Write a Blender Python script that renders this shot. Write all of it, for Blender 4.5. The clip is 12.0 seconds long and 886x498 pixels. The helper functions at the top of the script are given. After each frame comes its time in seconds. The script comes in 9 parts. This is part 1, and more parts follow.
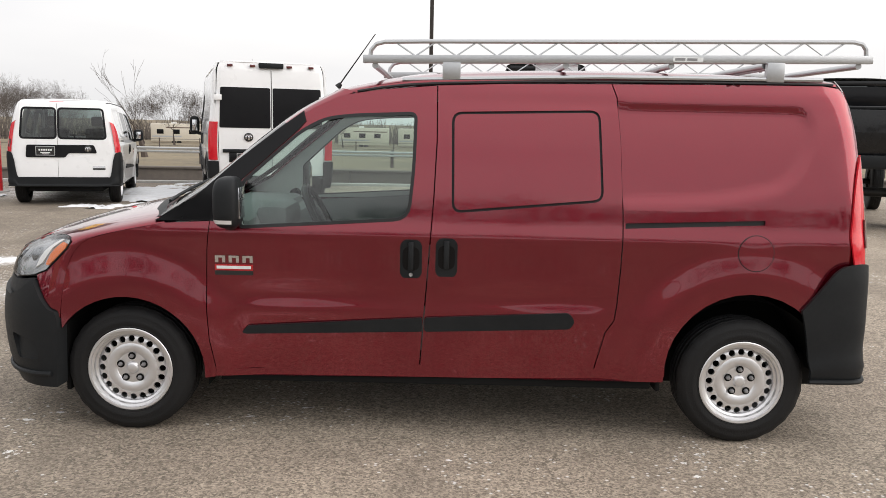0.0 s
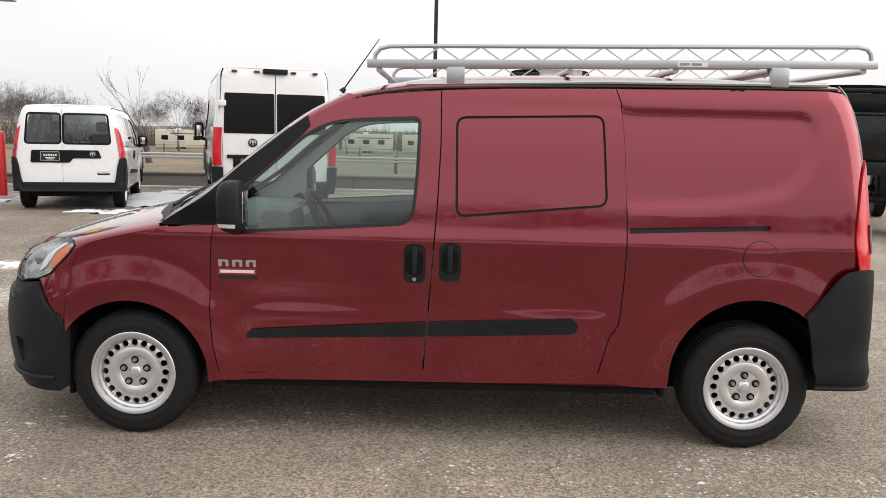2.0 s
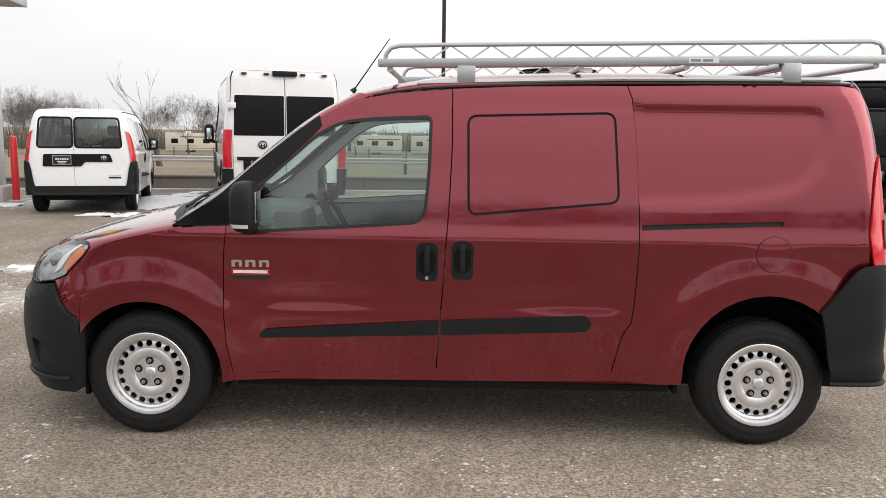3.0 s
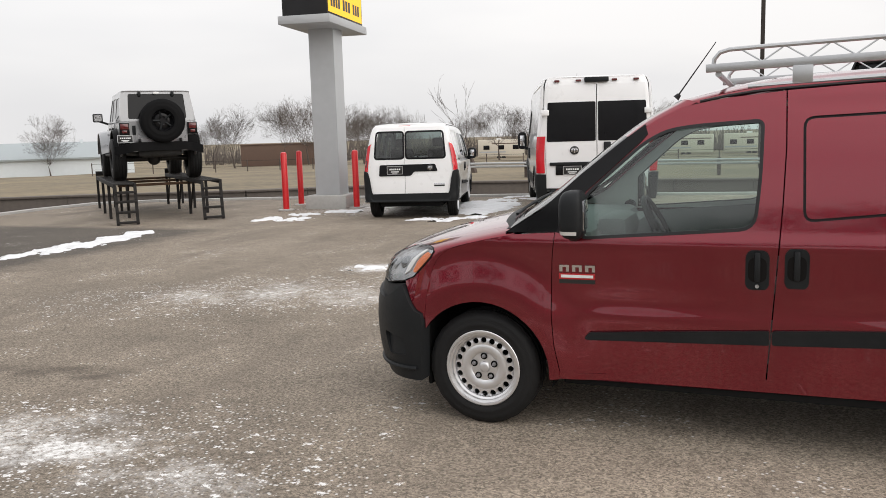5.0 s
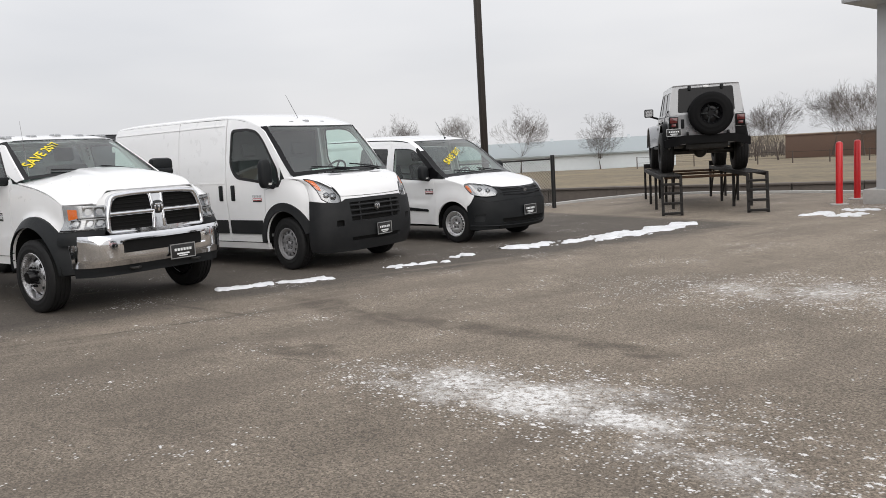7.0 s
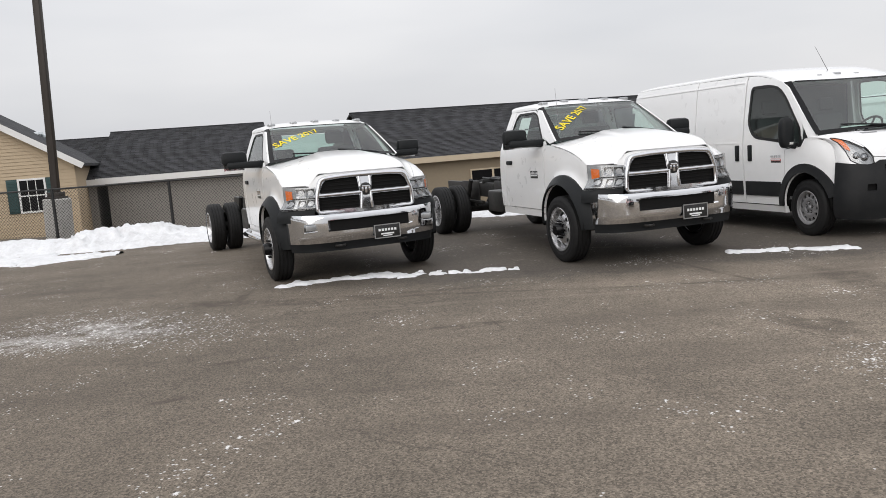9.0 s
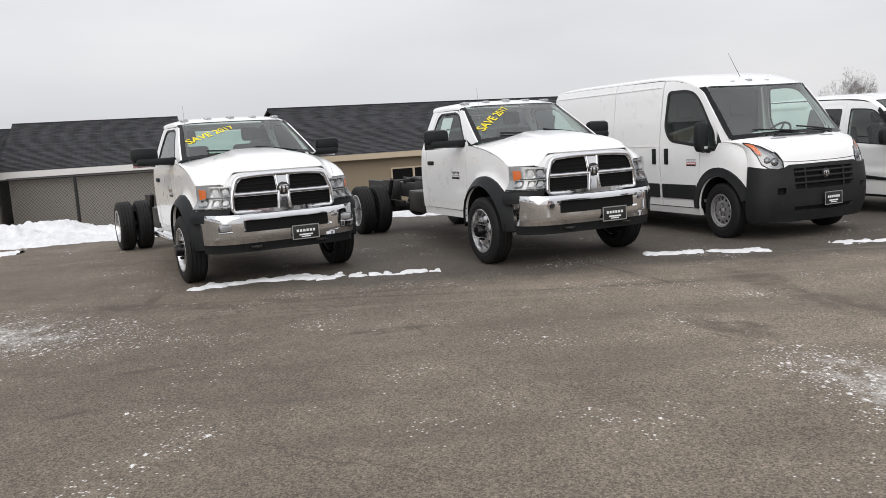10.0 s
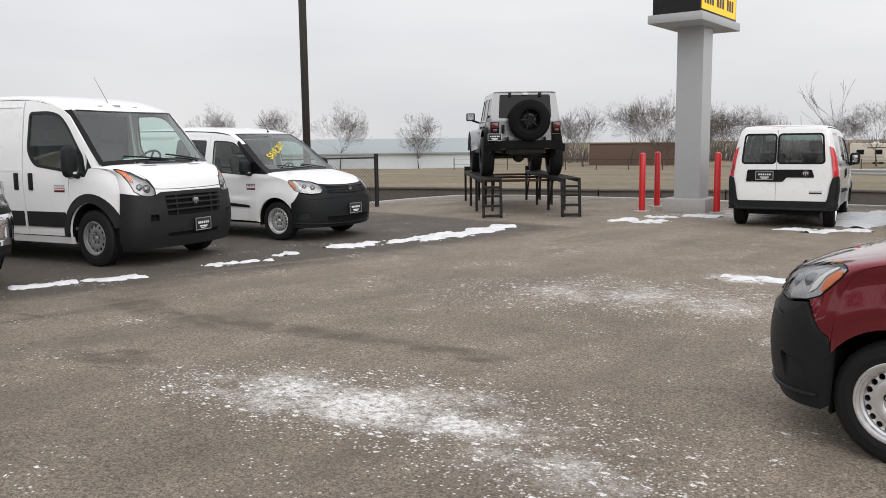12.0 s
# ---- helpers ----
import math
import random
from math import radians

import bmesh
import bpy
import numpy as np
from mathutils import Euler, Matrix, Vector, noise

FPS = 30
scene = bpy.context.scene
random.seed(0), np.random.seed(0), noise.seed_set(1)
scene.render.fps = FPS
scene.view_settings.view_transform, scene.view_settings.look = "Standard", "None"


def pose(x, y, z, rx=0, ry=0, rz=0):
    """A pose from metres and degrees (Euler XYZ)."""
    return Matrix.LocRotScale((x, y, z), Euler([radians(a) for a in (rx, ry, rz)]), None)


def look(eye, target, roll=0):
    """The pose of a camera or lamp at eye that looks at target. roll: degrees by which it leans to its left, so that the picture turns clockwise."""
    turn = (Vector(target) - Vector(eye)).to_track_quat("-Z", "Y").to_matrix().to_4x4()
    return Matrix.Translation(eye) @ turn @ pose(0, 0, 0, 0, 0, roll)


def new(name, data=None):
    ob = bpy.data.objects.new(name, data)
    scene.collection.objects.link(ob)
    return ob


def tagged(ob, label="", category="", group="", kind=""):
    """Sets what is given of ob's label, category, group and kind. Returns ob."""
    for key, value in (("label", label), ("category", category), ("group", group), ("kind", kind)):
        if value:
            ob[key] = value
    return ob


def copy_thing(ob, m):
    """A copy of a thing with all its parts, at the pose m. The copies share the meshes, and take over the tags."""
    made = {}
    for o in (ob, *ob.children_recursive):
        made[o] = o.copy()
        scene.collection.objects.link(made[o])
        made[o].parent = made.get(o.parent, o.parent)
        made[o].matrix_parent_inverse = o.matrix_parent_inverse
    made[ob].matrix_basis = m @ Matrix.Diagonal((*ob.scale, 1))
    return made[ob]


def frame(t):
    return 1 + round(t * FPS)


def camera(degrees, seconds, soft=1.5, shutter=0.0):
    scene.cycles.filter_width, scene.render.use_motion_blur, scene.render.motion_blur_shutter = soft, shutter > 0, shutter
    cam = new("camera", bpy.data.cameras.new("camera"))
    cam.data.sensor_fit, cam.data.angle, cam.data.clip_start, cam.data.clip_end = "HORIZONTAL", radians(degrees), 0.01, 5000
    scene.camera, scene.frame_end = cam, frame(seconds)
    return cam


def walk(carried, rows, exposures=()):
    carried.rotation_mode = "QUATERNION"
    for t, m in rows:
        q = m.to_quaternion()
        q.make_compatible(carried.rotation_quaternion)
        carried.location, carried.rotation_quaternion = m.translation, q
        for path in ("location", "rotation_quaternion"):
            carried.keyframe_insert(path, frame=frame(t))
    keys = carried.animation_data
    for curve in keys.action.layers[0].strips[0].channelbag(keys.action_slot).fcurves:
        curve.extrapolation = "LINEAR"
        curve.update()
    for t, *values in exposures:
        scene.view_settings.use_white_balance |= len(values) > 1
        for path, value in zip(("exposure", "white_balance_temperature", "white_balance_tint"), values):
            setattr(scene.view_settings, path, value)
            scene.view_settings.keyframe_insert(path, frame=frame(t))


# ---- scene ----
cam = camera(56.5, 12.0, soft=0.8)
PATH = [
    (0, (0.022, -4.034, 1.592), (0.022, -2.057, 1.292), 1.3),
    (0.5, (-0.001, -4.036, 1.588), (0.013, -2.058, 1.293), 1.4),
    (1, (0.009, -4.029, 1.6), (0.012, -2.052, 1.297), 1.5),
    (1.5, (0.011, -4.029, 1.595), (0.004, -2.05, 1.301), 1.5),
    (2, (0.022, -4.028, 1.582), (0.013, -2.048, 1.297), 1.4),
    (2.5, (0.005, -4.03, 1.574), (0.007, -2.05, 1.29), 1.3),
    (2.7, (0.012, -4.03, 1.568), (0.011, -2.05, 1.285), 1.2),
    (4.3, (-0.048, -4.111, 1.61), (-0.511, -2.186, 1.324), -1.0),
    (4.5, (-0.058, -4.128, 1.608), (-0.601, -2.224, 1.327), -1.1),
    (5, (-0.063, -4.194, 1.612), (-0.808, -2.358, 1.34), -1.7),
    (5.5, (-0.079, -4.311, 1.621), (-1.081, -2.599, 1.36), -2.1),
    (6, (-0.104, -4.379, 1.626), (-1.37, -2.85, 1.378), -2.4),
    (6.5, (-0.14, -4.351, 1.612), (-1.634, -3.043, 1.377), -3.0),
    (7, (-0.11, -4.339, 1.616), (-1.8, -3.295, 1.382), -3.3),
    (7.5, (-0.081, -4.354, 1.622), (-1.925, -3.616, 1.384), -3.7),
    (7.7, (-0.055, -4.377, 1.632), (-1.947, -3.773, 1.389), -3.7),
    (9.3, (-0.098, -4.38, 1.656), (-2.076, -4.529, 1.397), -4.6),
    (9.5, (-0.147, -4.395, 1.669), (-2.124, -4.547, 1.406), -4.7),
    (10, (-0.243, -4.387, 1.672), (-2.222, -4.296, 1.402), -3.5),
    (10.5, (-0.298, -4.412, 1.663), (-2.218, -3.918, 1.395), -2.0),
    (11, (-0.313, -4.39, 1.662), (-2.102, -3.535, 1.403), -1.3),
    (11.5, (-0.341, -4.383, 1.654), (-1.953, -3.225, 1.401), -0.8),
    (12, (-0.311, -4.352, 1.645), (-1.726, -2.963, 1.388), -0.7),
]
walk(cam, [(t, look(eye, target, roll)) for t, eye, target, roll in PATH], [(0, 0.30, 6650, 10), (2.7, 0.30, 6650, 10), (4.5, 0.28, 6650, 10), (5.0, 0.16, 6650, 10), (5.5, 0.12, 6650, 10), (6.0, 0.02, 6600, 10), (6.6, 0.0, 6500, 10), (12.0, 0.0, 6500, 10)])

# ---- overcast winter sky and a weak, wide sun ----
SUN_EL, SUN_AZ = 30.0, 104.0
world = bpy.data.worlds.new("overcast_sky")
scene.world = world
world.use_nodes = True
wn, wl = world.node_tree.nodes, world.node_tree.links
wn.clear()
w_out = wn.new("ShaderNodeOutputWorld")
w_bg = wn.new("ShaderNodeBackground")
w_sky = wn.new("ShaderNodeTexSky")
w_sky.sky_type = "NISHITA"
w_sky.sun_disc = False
w_sky.sun_elevation, w_sky.sun_rotation = radians(SUN_EL), radians(SUN_AZ)
w_sky.dust_density = 4.0
w_bg.inputs["Strength"].default_value = 0.10
# cloud deck: soft grey stratus over the sky's own light
w_tc = wn.new("ShaderNodeTexCoord")
w_map = wn.new("ShaderNodeMapping")
w_map.inputs["Scale"].default_value = (1.0, 1.0, 4.5)
w_noise = wn.new("ShaderNodeTexNoise")
w_noise.inputs["Scale"].default_value = 1.6
w_noise.inputs["Detail"].default_value = 4.0
w_noise.inputs["Roughness"].default_value = 0.45
w_ramp = wn.new("ShaderNodeValToRGB")
w_ramp.color_ramp.elements[0].position, w_ramp.color_ramp.elements[0].color = 0.35, (7.3, 7.4, 7.7, 1)
w_ramp.color_ramp.elements[1].position, w_ramp.color_ramp.elements[1].color = 0.68, (9.1, 9.05, 9.15, 1)
w_mix = wn.new("ShaderNodeMix")
w_mix.data_type = "RGBA"
w_mix.inputs["Factor"].default_value = 0.93
wl.new(w_tc.outputs["Generated"], w_map.inputs["Vector"])
wl.new(w_map.outputs["Vector"], w_noise.inputs["Vector"])
wl.new(w_noise.outputs["Fac"], w_ramp.inputs["Fac"])
wl.new(w_sky.outputs["Color"], w_mix.inputs["A"])
wl.new(w_ramp.outputs["Color"], w_mix.inputs["B"])
# a cloud deck is brighter overhead than at the horizon
w_xyz = wn.new("ShaderNodeSeparateXYZ")
w_lift = wn.new("ShaderNodeMapRange")
w_lift.inputs["From Min"].default_value, w_lift.inputs["From Max"].default_value = 0.0, 1.0
w_lift.inputs["To Min"].default_value, w_lift.inputs["To Max"].default_value = 0.93, 1.55
w_scale = wn.new("ShaderNodeVectorMath")
w_scale.operation = "SCALE"
wl.new(w_tc.outputs["Generated"], w_xyz.inputs[0])
wl.new(w_xyz.outputs["Z"], w_lift.inputs["Value"])
wl.new(w_mix.outputs["Result"], w_scale.inputs[0])
wl.new(w_lift.outputs["Result"], w_scale.inputs["Scale"])
wl.new(w_scale.outputs["Vector"], w_bg.inputs["Color"])
wl.new(w_bg.outputs["Background"], w_out.inputs["Surface"])
sun = new("sun", bpy.data.lights.new("sun", "SUN"))
sun.data.energy, sun.data.angle, sun.data.color = 1.1, radians(60), (1.0, 0.975, 0.945)
sun.matrix_world = look((0, 0, 30), (-30 * math.sin(radians(SUN_AZ)) / math.tan(radians(SUN_EL)), -30 * math.cos(radians(SUN_AZ)) / math.tan(radians(SUN_EL)), 0))

# ---- materials ----
def mat(name, color, rough=0.5, metal=0.0, vary=0.12, scale=8.0, bump=0.0, bump_scale=60.0, coat=0.0, dirt=0.0, spec=0.5, rand=0.0):
    """A surface with tone variation at two scales, fine relief and a film of dust."""
    m = bpy.data.materials.new(name)
    m.use_nodes = True
    n, l = m.node_tree.nodes, m.node_tree.links
    b = n["Principled BSDF"]
    b.inputs["Metallic"].default_value = metal
    b.inputs["Coat Weight"].default_value = coat
    b.inputs["Coat Roughness"].default_value = 0.03
    b.inputs["Specular IOR Level"].default_value = spec
    tc = n.new("ShaderNodeTexCoord")
    big, fine = n.new("ShaderNodeTexNoise"), n.new("ShaderNodeTexNoise")
    big.inputs["Scale"].default_value, big.inputs["Detail"].default_value = scale * 0.25, 3.0
    fine.inputs["Scale"].default_value, fine.inputs["Detail"].default_value = scale * 4, 4.0
    for t in (big, fine):
        l.new(tc.outputs["Object"], t.inputs["Vector"])
    add = n.new("ShaderNodeMath")
    add.operation = "ADD"
    l.new(big.outputs["Fac"], add.inputs[0])
    l.new(fine.outputs["Fac"], add.inputs[1])
    rng = n.new("ShaderNodeMapRange")
    rng.inputs["From Min"].default_value, rng.inputs["From Max"].default_value = 0.6, 1.4
    rng.inputs["To Min"].default_value, rng.inputs["To Max"].default_value = 1 - vary, 1 + vary
    l.new(add.outputs["Value"], rng.inputs["Value"])
    mul = n.new("ShaderNodeVectorMath")
    mul.operation = "SCALE"
    mul.inputs[0].default_value = color
    l.new(rng.outputs["Result"], mul.inputs["Scale"])
    out = mul.outputs["Vector"]
    if rand:
        info = n.new("ShaderNodeObjectInfo")
        r2 = n.new("ShaderNodeMapRange")
        r2.inputs["To Min"].default_value, r2.inputs["To Max"].default_value = 1 - rand, 1 + rand
        l.new(info.outputs["Random"], r2.inputs["Value"])
        m2 = n.new("ShaderNodeVectorMath")
        m2.operation = "SCALE"
        l.new(out, m2.inputs[0])
        l.new(r2.outputs["Result"], m2.inputs["Scale"])
        out = m2.outputs["Vector"]
    if dirt:
        dn = n.new("ShaderNodeTexNoise")
        dn.inputs["Scale"].default_value, dn.inputs["Detail"].default_value, dn.inputs["Roughness"].default_value = 5.0, 6.0, 0.7
        l.new(tc.outputs["Object"], dn.inputs["Vector"])
        dr = n.new("ShaderNodeMapRange")
        dr.inputs["From Min"].default_value, dr.inputs["From Max"].default_value = 0.4, 0.75
        dr.inputs["To Max"].default_value = dirt
        l.new(dn.outputs["Fac"], dr.inputs["Value"])
        mx = n.new("ShaderNodeMix")
        mx.data_type = "RGBA"
        mx.inputs["B"].default_value = (0.26, 0.24, 0.21, 1)
        l.new(dr.outputs["Result"], mx.inputs["Factor"])
        l.new(out, mx.inputs["A"])
        out = mx.outputs["Result"]
    l.new(out, b.inputs["Base Color"])
    rr = n.new("ShaderNodeMapRange")
    rr.inputs["From Min"].default_value, rr.inputs["From Max"].default_value = 0.6, 1.4
    rr.inputs["To Min"].default_value, rr.inputs["To Max"].default_value = max(0.0, rough * 0.85), min(1.0, rough * 1.15)
    l.new(add.outputs["Value"], rr.inputs["Value"])
    l.new(rr.outputs["Result"], b.inputs["Roughness"])
    if bump:
        bn = n.new("ShaderNodeTexNoise")
        bn.inputs["Scale"].default_value, bn.inputs["Detail"].default_value = bump_scale, 5.0
        l.new(tc.outputs["Object"], bn.inputs["Vector"])
        bp = n.new("ShaderNodeBump")
        bp.inputs["Strength"].default_value, bp.inputs["Distance"].default_value = bump, 0.01
        l.new(bn.outputs["Fac"], bp.inputs["Height"])
        l.new(bp.outputs["Normal"], b.inputs["Normal"])
    return m


def glass_mat(name, tint, see=0.75, rough=0.01, ior=1.85):
    """Window glass: a clear tinted sheet with a mirror-like skin."""
    m = bpy.data.materials.new(name)
    m.use_nodes = True
    n, l = m.node_tree.nodes, m.node_tree.links
    n.remove(n["Principled BSDF"])
    tr, gl, mx, lw = n.new("ShaderNodeBsdfTransparent"), n.new("ShaderNodeBsdfGlossy"), n.new("ShaderNodeMixShader"), n.new("ShaderNodeLayerWeight")
    tr.inputs["Color"].default_value = (*[c * see for c in tint], 1)
    gl.inputs["Roughness"].default_value = rough
    # the gloss of a thin sheet, alike from both sides
    base = ((ior - 1) / (ior + 1)) ** 2
    lw.inputs["Blend"].default_value = 0.5
    power, scaled = n.new("ShaderNodeMath"), n.new("ShaderNodeMath")
    power.operation, scaled.operation = "POWER", "MULTIPLY_ADD"
    power.inputs[1].default_value = 5.0
    scaled.inputs[1].default_value, scaled.inputs[2].default_value = 1 - base, base
    l.new(lw.outputs["Facing"], power.inputs[0])
    l.new(power.outputs[0], scaled.inputs[0])
    l.new(scaled.outputs[0], mx.inputs["Fac"])
    l.new(tr.outputs["BSDF"], mx.inputs[1])
    l.new(gl.outputs["BSDF"], mx.inputs[2])
    l.new(mx.outputs["Shader"], n["Material Output"].inputs["Surface"])
    return m


RED_PAINT = mat("maroon_metallic_paint", (0.212, 0.0034, 0.0165), 0.20, 0.80, 0.04, 2.0, coat=1.0, dirt=0.006)
RED_PAINT.node_tree.nodes["Principled BSDF"].inputs["Coat IOR"].default_value = 1.60
WHITE_PAINT = mat("white_vehicle_paint", (0.88, 0.885, 0.89), 0.30, 0.0, 0.02, 2.0, coat=0.8, dirt=0.012)
SILVER_PAINT = mat("silver_vehicle_paint", (0.28, 0.285, 0.295), 0.3, 0.5, 0.04, 2.0, coat=0.8, dirt=0.10)
BLACK_PAINT = mat("black_vehicle_paint", (0.005, 0.005, 0.006), 0.25, 0.0, 0.1, 2.0, coat=0.35, dirt=0.01, spec=0.25)
PLASTIC = mat("charcoal_moulded_plastic", (0.0115, 0.013, 0.0145), 0.5, 0.0, 0.15, 10.0, bump=0.12, bump_scale=400.0, dirt=0.015, spec=0.22)
GREY_PLASTIC = mat("grey_moulded_plastic", (0.0125, 0.0135, 0.015), 0.55, 0.0, 0.15, 10.0, bump=0.12, bump_scale=400.0, dirt=0.03, spec=0.3)
GLOSS_BLACK = mat("gloss_black_trim", (0.006, 0.006, 0.007), 0.15, 0.0, 0.1, 4.0, dirt=0.006, spec=0.22)
SEAL = mat("black_rubber_seal", (0.009, 0.009, 0.010), 0.55)
DARK = mat("dark_underbody", (0.007, 0.007, 0.007), 0.9, 0.0, 0.3, 6.0, spec=0.2)
RUBBER = mat("tyre_rubber", (0.0105, 0.0105, 0.011), 0.62, 0.0, 0.2, 12.0, bump=0.25, bump_scale=120.0, dirt=0.015, spec=0.25)
WHEEL_SILVER = mat("silver_painted_steel", (0.74, 0.74, 0.75), 0.36, 0.85, 0.06, 8.0, dirt=0.06)
TRUCK_STEEL = mat("polished_truck_wheel", (0.62, 0.62, 0.63), 0.28, 0.9, 0.08, 8.0, dirt=0.12)
WHEEL_GREY = mat("dull_grey_steel_wheel", (0.30, 0.30, 0.31), 0.42, 0.55, 0.1, 8.0, dirt=0.25)
CHROME = mat("chrome_plating", (0.72, 0.73, 0.75), 0.07, 1.0, 0.03, 3.0, dirt=0.06)
ALU = mat("brushed_aluminium", (0.50, 0.51, 0.52), 0.36, 0.85, 0.06, 20.0, dirt=0.08)
GLASS = glass_mat("clear_window_glass", (0.84, 0.95, 0.91), 0.92)
SHIELD_GLASS = glass_mat("windscreen_glass", (0.80, 0.95, 0.89), 0.90, 0.01, 2.15)
LAMP_GREY = mat("silvered_lamp_inner", (0.42, 0.43, 0.44), 0.22, 0.6, 0.35, 26.0)
HEADLINING = mat("pale_grey_headlining", (0.52, 0.53, 0.52), 0.9, 0.0, 0.06, 8.0)
GREY_GLASS = glass_mat("grey_tinted_glass", (0.80, 0.86, 0.85), 0.42)
DARK_GLASS = glass_mat("dark_tinted_glass", (0.55, 0.60, 0.60), 0.22)
LENS = glass_mat("clear_lamp_lens", (0.98, 0.98, 0.98), 0.94, 0.01, 1.5)
AMBER = mat("amber_lamp_lens", (0.75, 0.16, 0.02), 0.12, 0.0, 0.05, 4.0, coat=0.6)
RED_LENS = mat("red_lamp_lens", (0.62, 0.010, 0.022), 0.14, 0.0, 0.18, 22.0, coat=0.35)
DARK_RED_LENS = mat("deep_red_lamp_lens", (0.10, 0.005, 0.006), 0.12, 0.0, 0.05, 4.0, coat=0.8)
WHITE_LENS = mat("frosted_white_lens", (0.75, 0.75, 0.74), 0.12, 0.0, 0.05, 4.0, coat=0.6)
# chrome with the shade of a deep lamp bowl put into its colour
SHADED_CHROME = mat("shadowed_chrome_bowl", (0.22, 0.23, 0.24), 0.12, 0.9, 0.2, 20.0)
REFLECTOR = mat("lamp_reflector", (0.50, 0.51, 0.52), 0.16, 0.85, 0.4, 30.0)
CABIN = mat("grey_cabin_trim", (0.15, 0.158, 0.158), 0.7, 0.0, 0.15, 12.0, bump=0.1)
SEAT = mat("charcoal_seat_cloth", (0.06, 0.063, 0.066), 0.9, 0.0, 0.2, 30.0, bump=0.3, bump_scale=300.0)
PAPER = mat("white_paper_sticker", (0.78, 0.80, 0.80), 0.6)
YELLOW = mat("yellow_window_paint", (0.85, 0.68, 0.02), 0.55)
BADGE_RED = mat("red_badge_enamel", (0.45, 0.02, 0.025), 0.3)
BADGE_DARK = mat("dark_badge_field", (0.02, 0.02, 0.02), 0.35)
FRAME_STEEL = mat("black_chassis_steel", (0.012, 0.012, 0.012), 0.45, 0.2, 0.3, 8.0, dirt=0.10)
RAMP_STEEL = mat("weathered_black_ramp_steel", (0.010, 0.008, 0.007), 0.7, 0.2, 0.35, 10.0, bump=0.2, dirt=0.02)
OFF_BLACK = mat("satin_black_steel", (0.004, 0.004, 0.0045), 0.6, 0.0, 0.2, 10.0, dirt=0.006, spec=0.12)
RUST = mat("rusted_steel", (0.09, 0.05, 0.03), 0.8, 0.2, 0.4, 14.0, bump=0.3)

# ---- building kit ----
from mathutils.geometry import delaunay_2d_cdt


def link(name, bm, material, parent=None, label="", smooth=True, sharp=0.7):
    me = bpy.data.meshes.new(name)
    if bm.faces:
        bmesh.ops.recalc_face_normals(bm, faces=bm.faces)
    bm.to_mesh(me)
    bm.free()
    if smooth and me.polygons:
        me.shade_smooth()
        me.set_sharp_from_angle(angle=sharp)
    for m in material if isinstance(material, (list, tuple)) else [material]:
        me.materials.append(m)
    ob = new(name, me)
    if parent is not None:
        ob.parent = parent
    if label:
        ob["label"] = label
    return ob


def part(name, bm, material, parent, label="", smooth=True, sharp=0.7):
    """One mesh under a thing or under a part."""
    return link(name, bm, material, parent, label, smooth, sharp)


def thing(name, m, label, category, group="", kind=""):
    ob = new(name)
    ob.empty_display_size = 0.2
    ob.matrix_world = m
    return tagged(ob, label, category, group, kind)


def box(bm, x0, x1, y0, y1, z0, z1, bevel=0.0, m=None):
    r = bmesh.ops.create_cube(bm, size=1.0)
    vs = r["verts"]
    for v in vs:
        v.co = Vector(((x0 + x1) / 2 + v.co.x * (x1 - x0), (y0 + y1) / 2 + v.co.y * (y1 - y0), (z0 + z1) / 2 + v.co.z * (z1 - z0)))
    fs = list({f for v in vs for f in v.link_faces})
    if bevel:
        es = list({e for v in vs for e in v.link_edges})
        r = bmesh.ops.bevel(bm, geom=es, offset=bevel, segments=2, profile=0.5, affect="EDGES")
        vs = list({v for f in r["faces"] for v in f.verts} | {v for v in vs if v.is_valid})
    if m is not None:
        bmesh.ops.transform(bm, matrix=m, verts=vs)
    return bm


def boxes(*rows, bevel=0.0):
    bm = bmesh.new()
    for row in rows:
        box(bm, *row, bevel=bevel)
    return bm


def grid(fn, nu, nv, close_u=False):
    """A sheet of quads: fn(u, v) with u and v from 0 to 1."""
    bm = bmesh.new()
    us = [i / nu for i in range(nu + (0 if close_u else 1))]
    rows = [[bm.verts.new(fn(u, j / nv)) for u in us] for j in range(nv + 1)]
    k = len(us)
    for j in range(nv):
        for i in range(k if close_u else k - 1):
            q = (rows[j][i], rows[j][(i + 1) % k], rows[j + 1][(i + 1) % k], rows[j + 1][i])
            if len(set(q)) == 4:
                bm.faces.new(q)
    return bm


def thicken(bm, d):
    """Gives a sheet a back and rims, d metres behind it along its normals."""
    bmesh.ops.recalc_face_normals(bm, faces=bm.faces)
    bmesh.ops.solidify(bm, geom=list(bm.faces), thickness=d)
    return bm


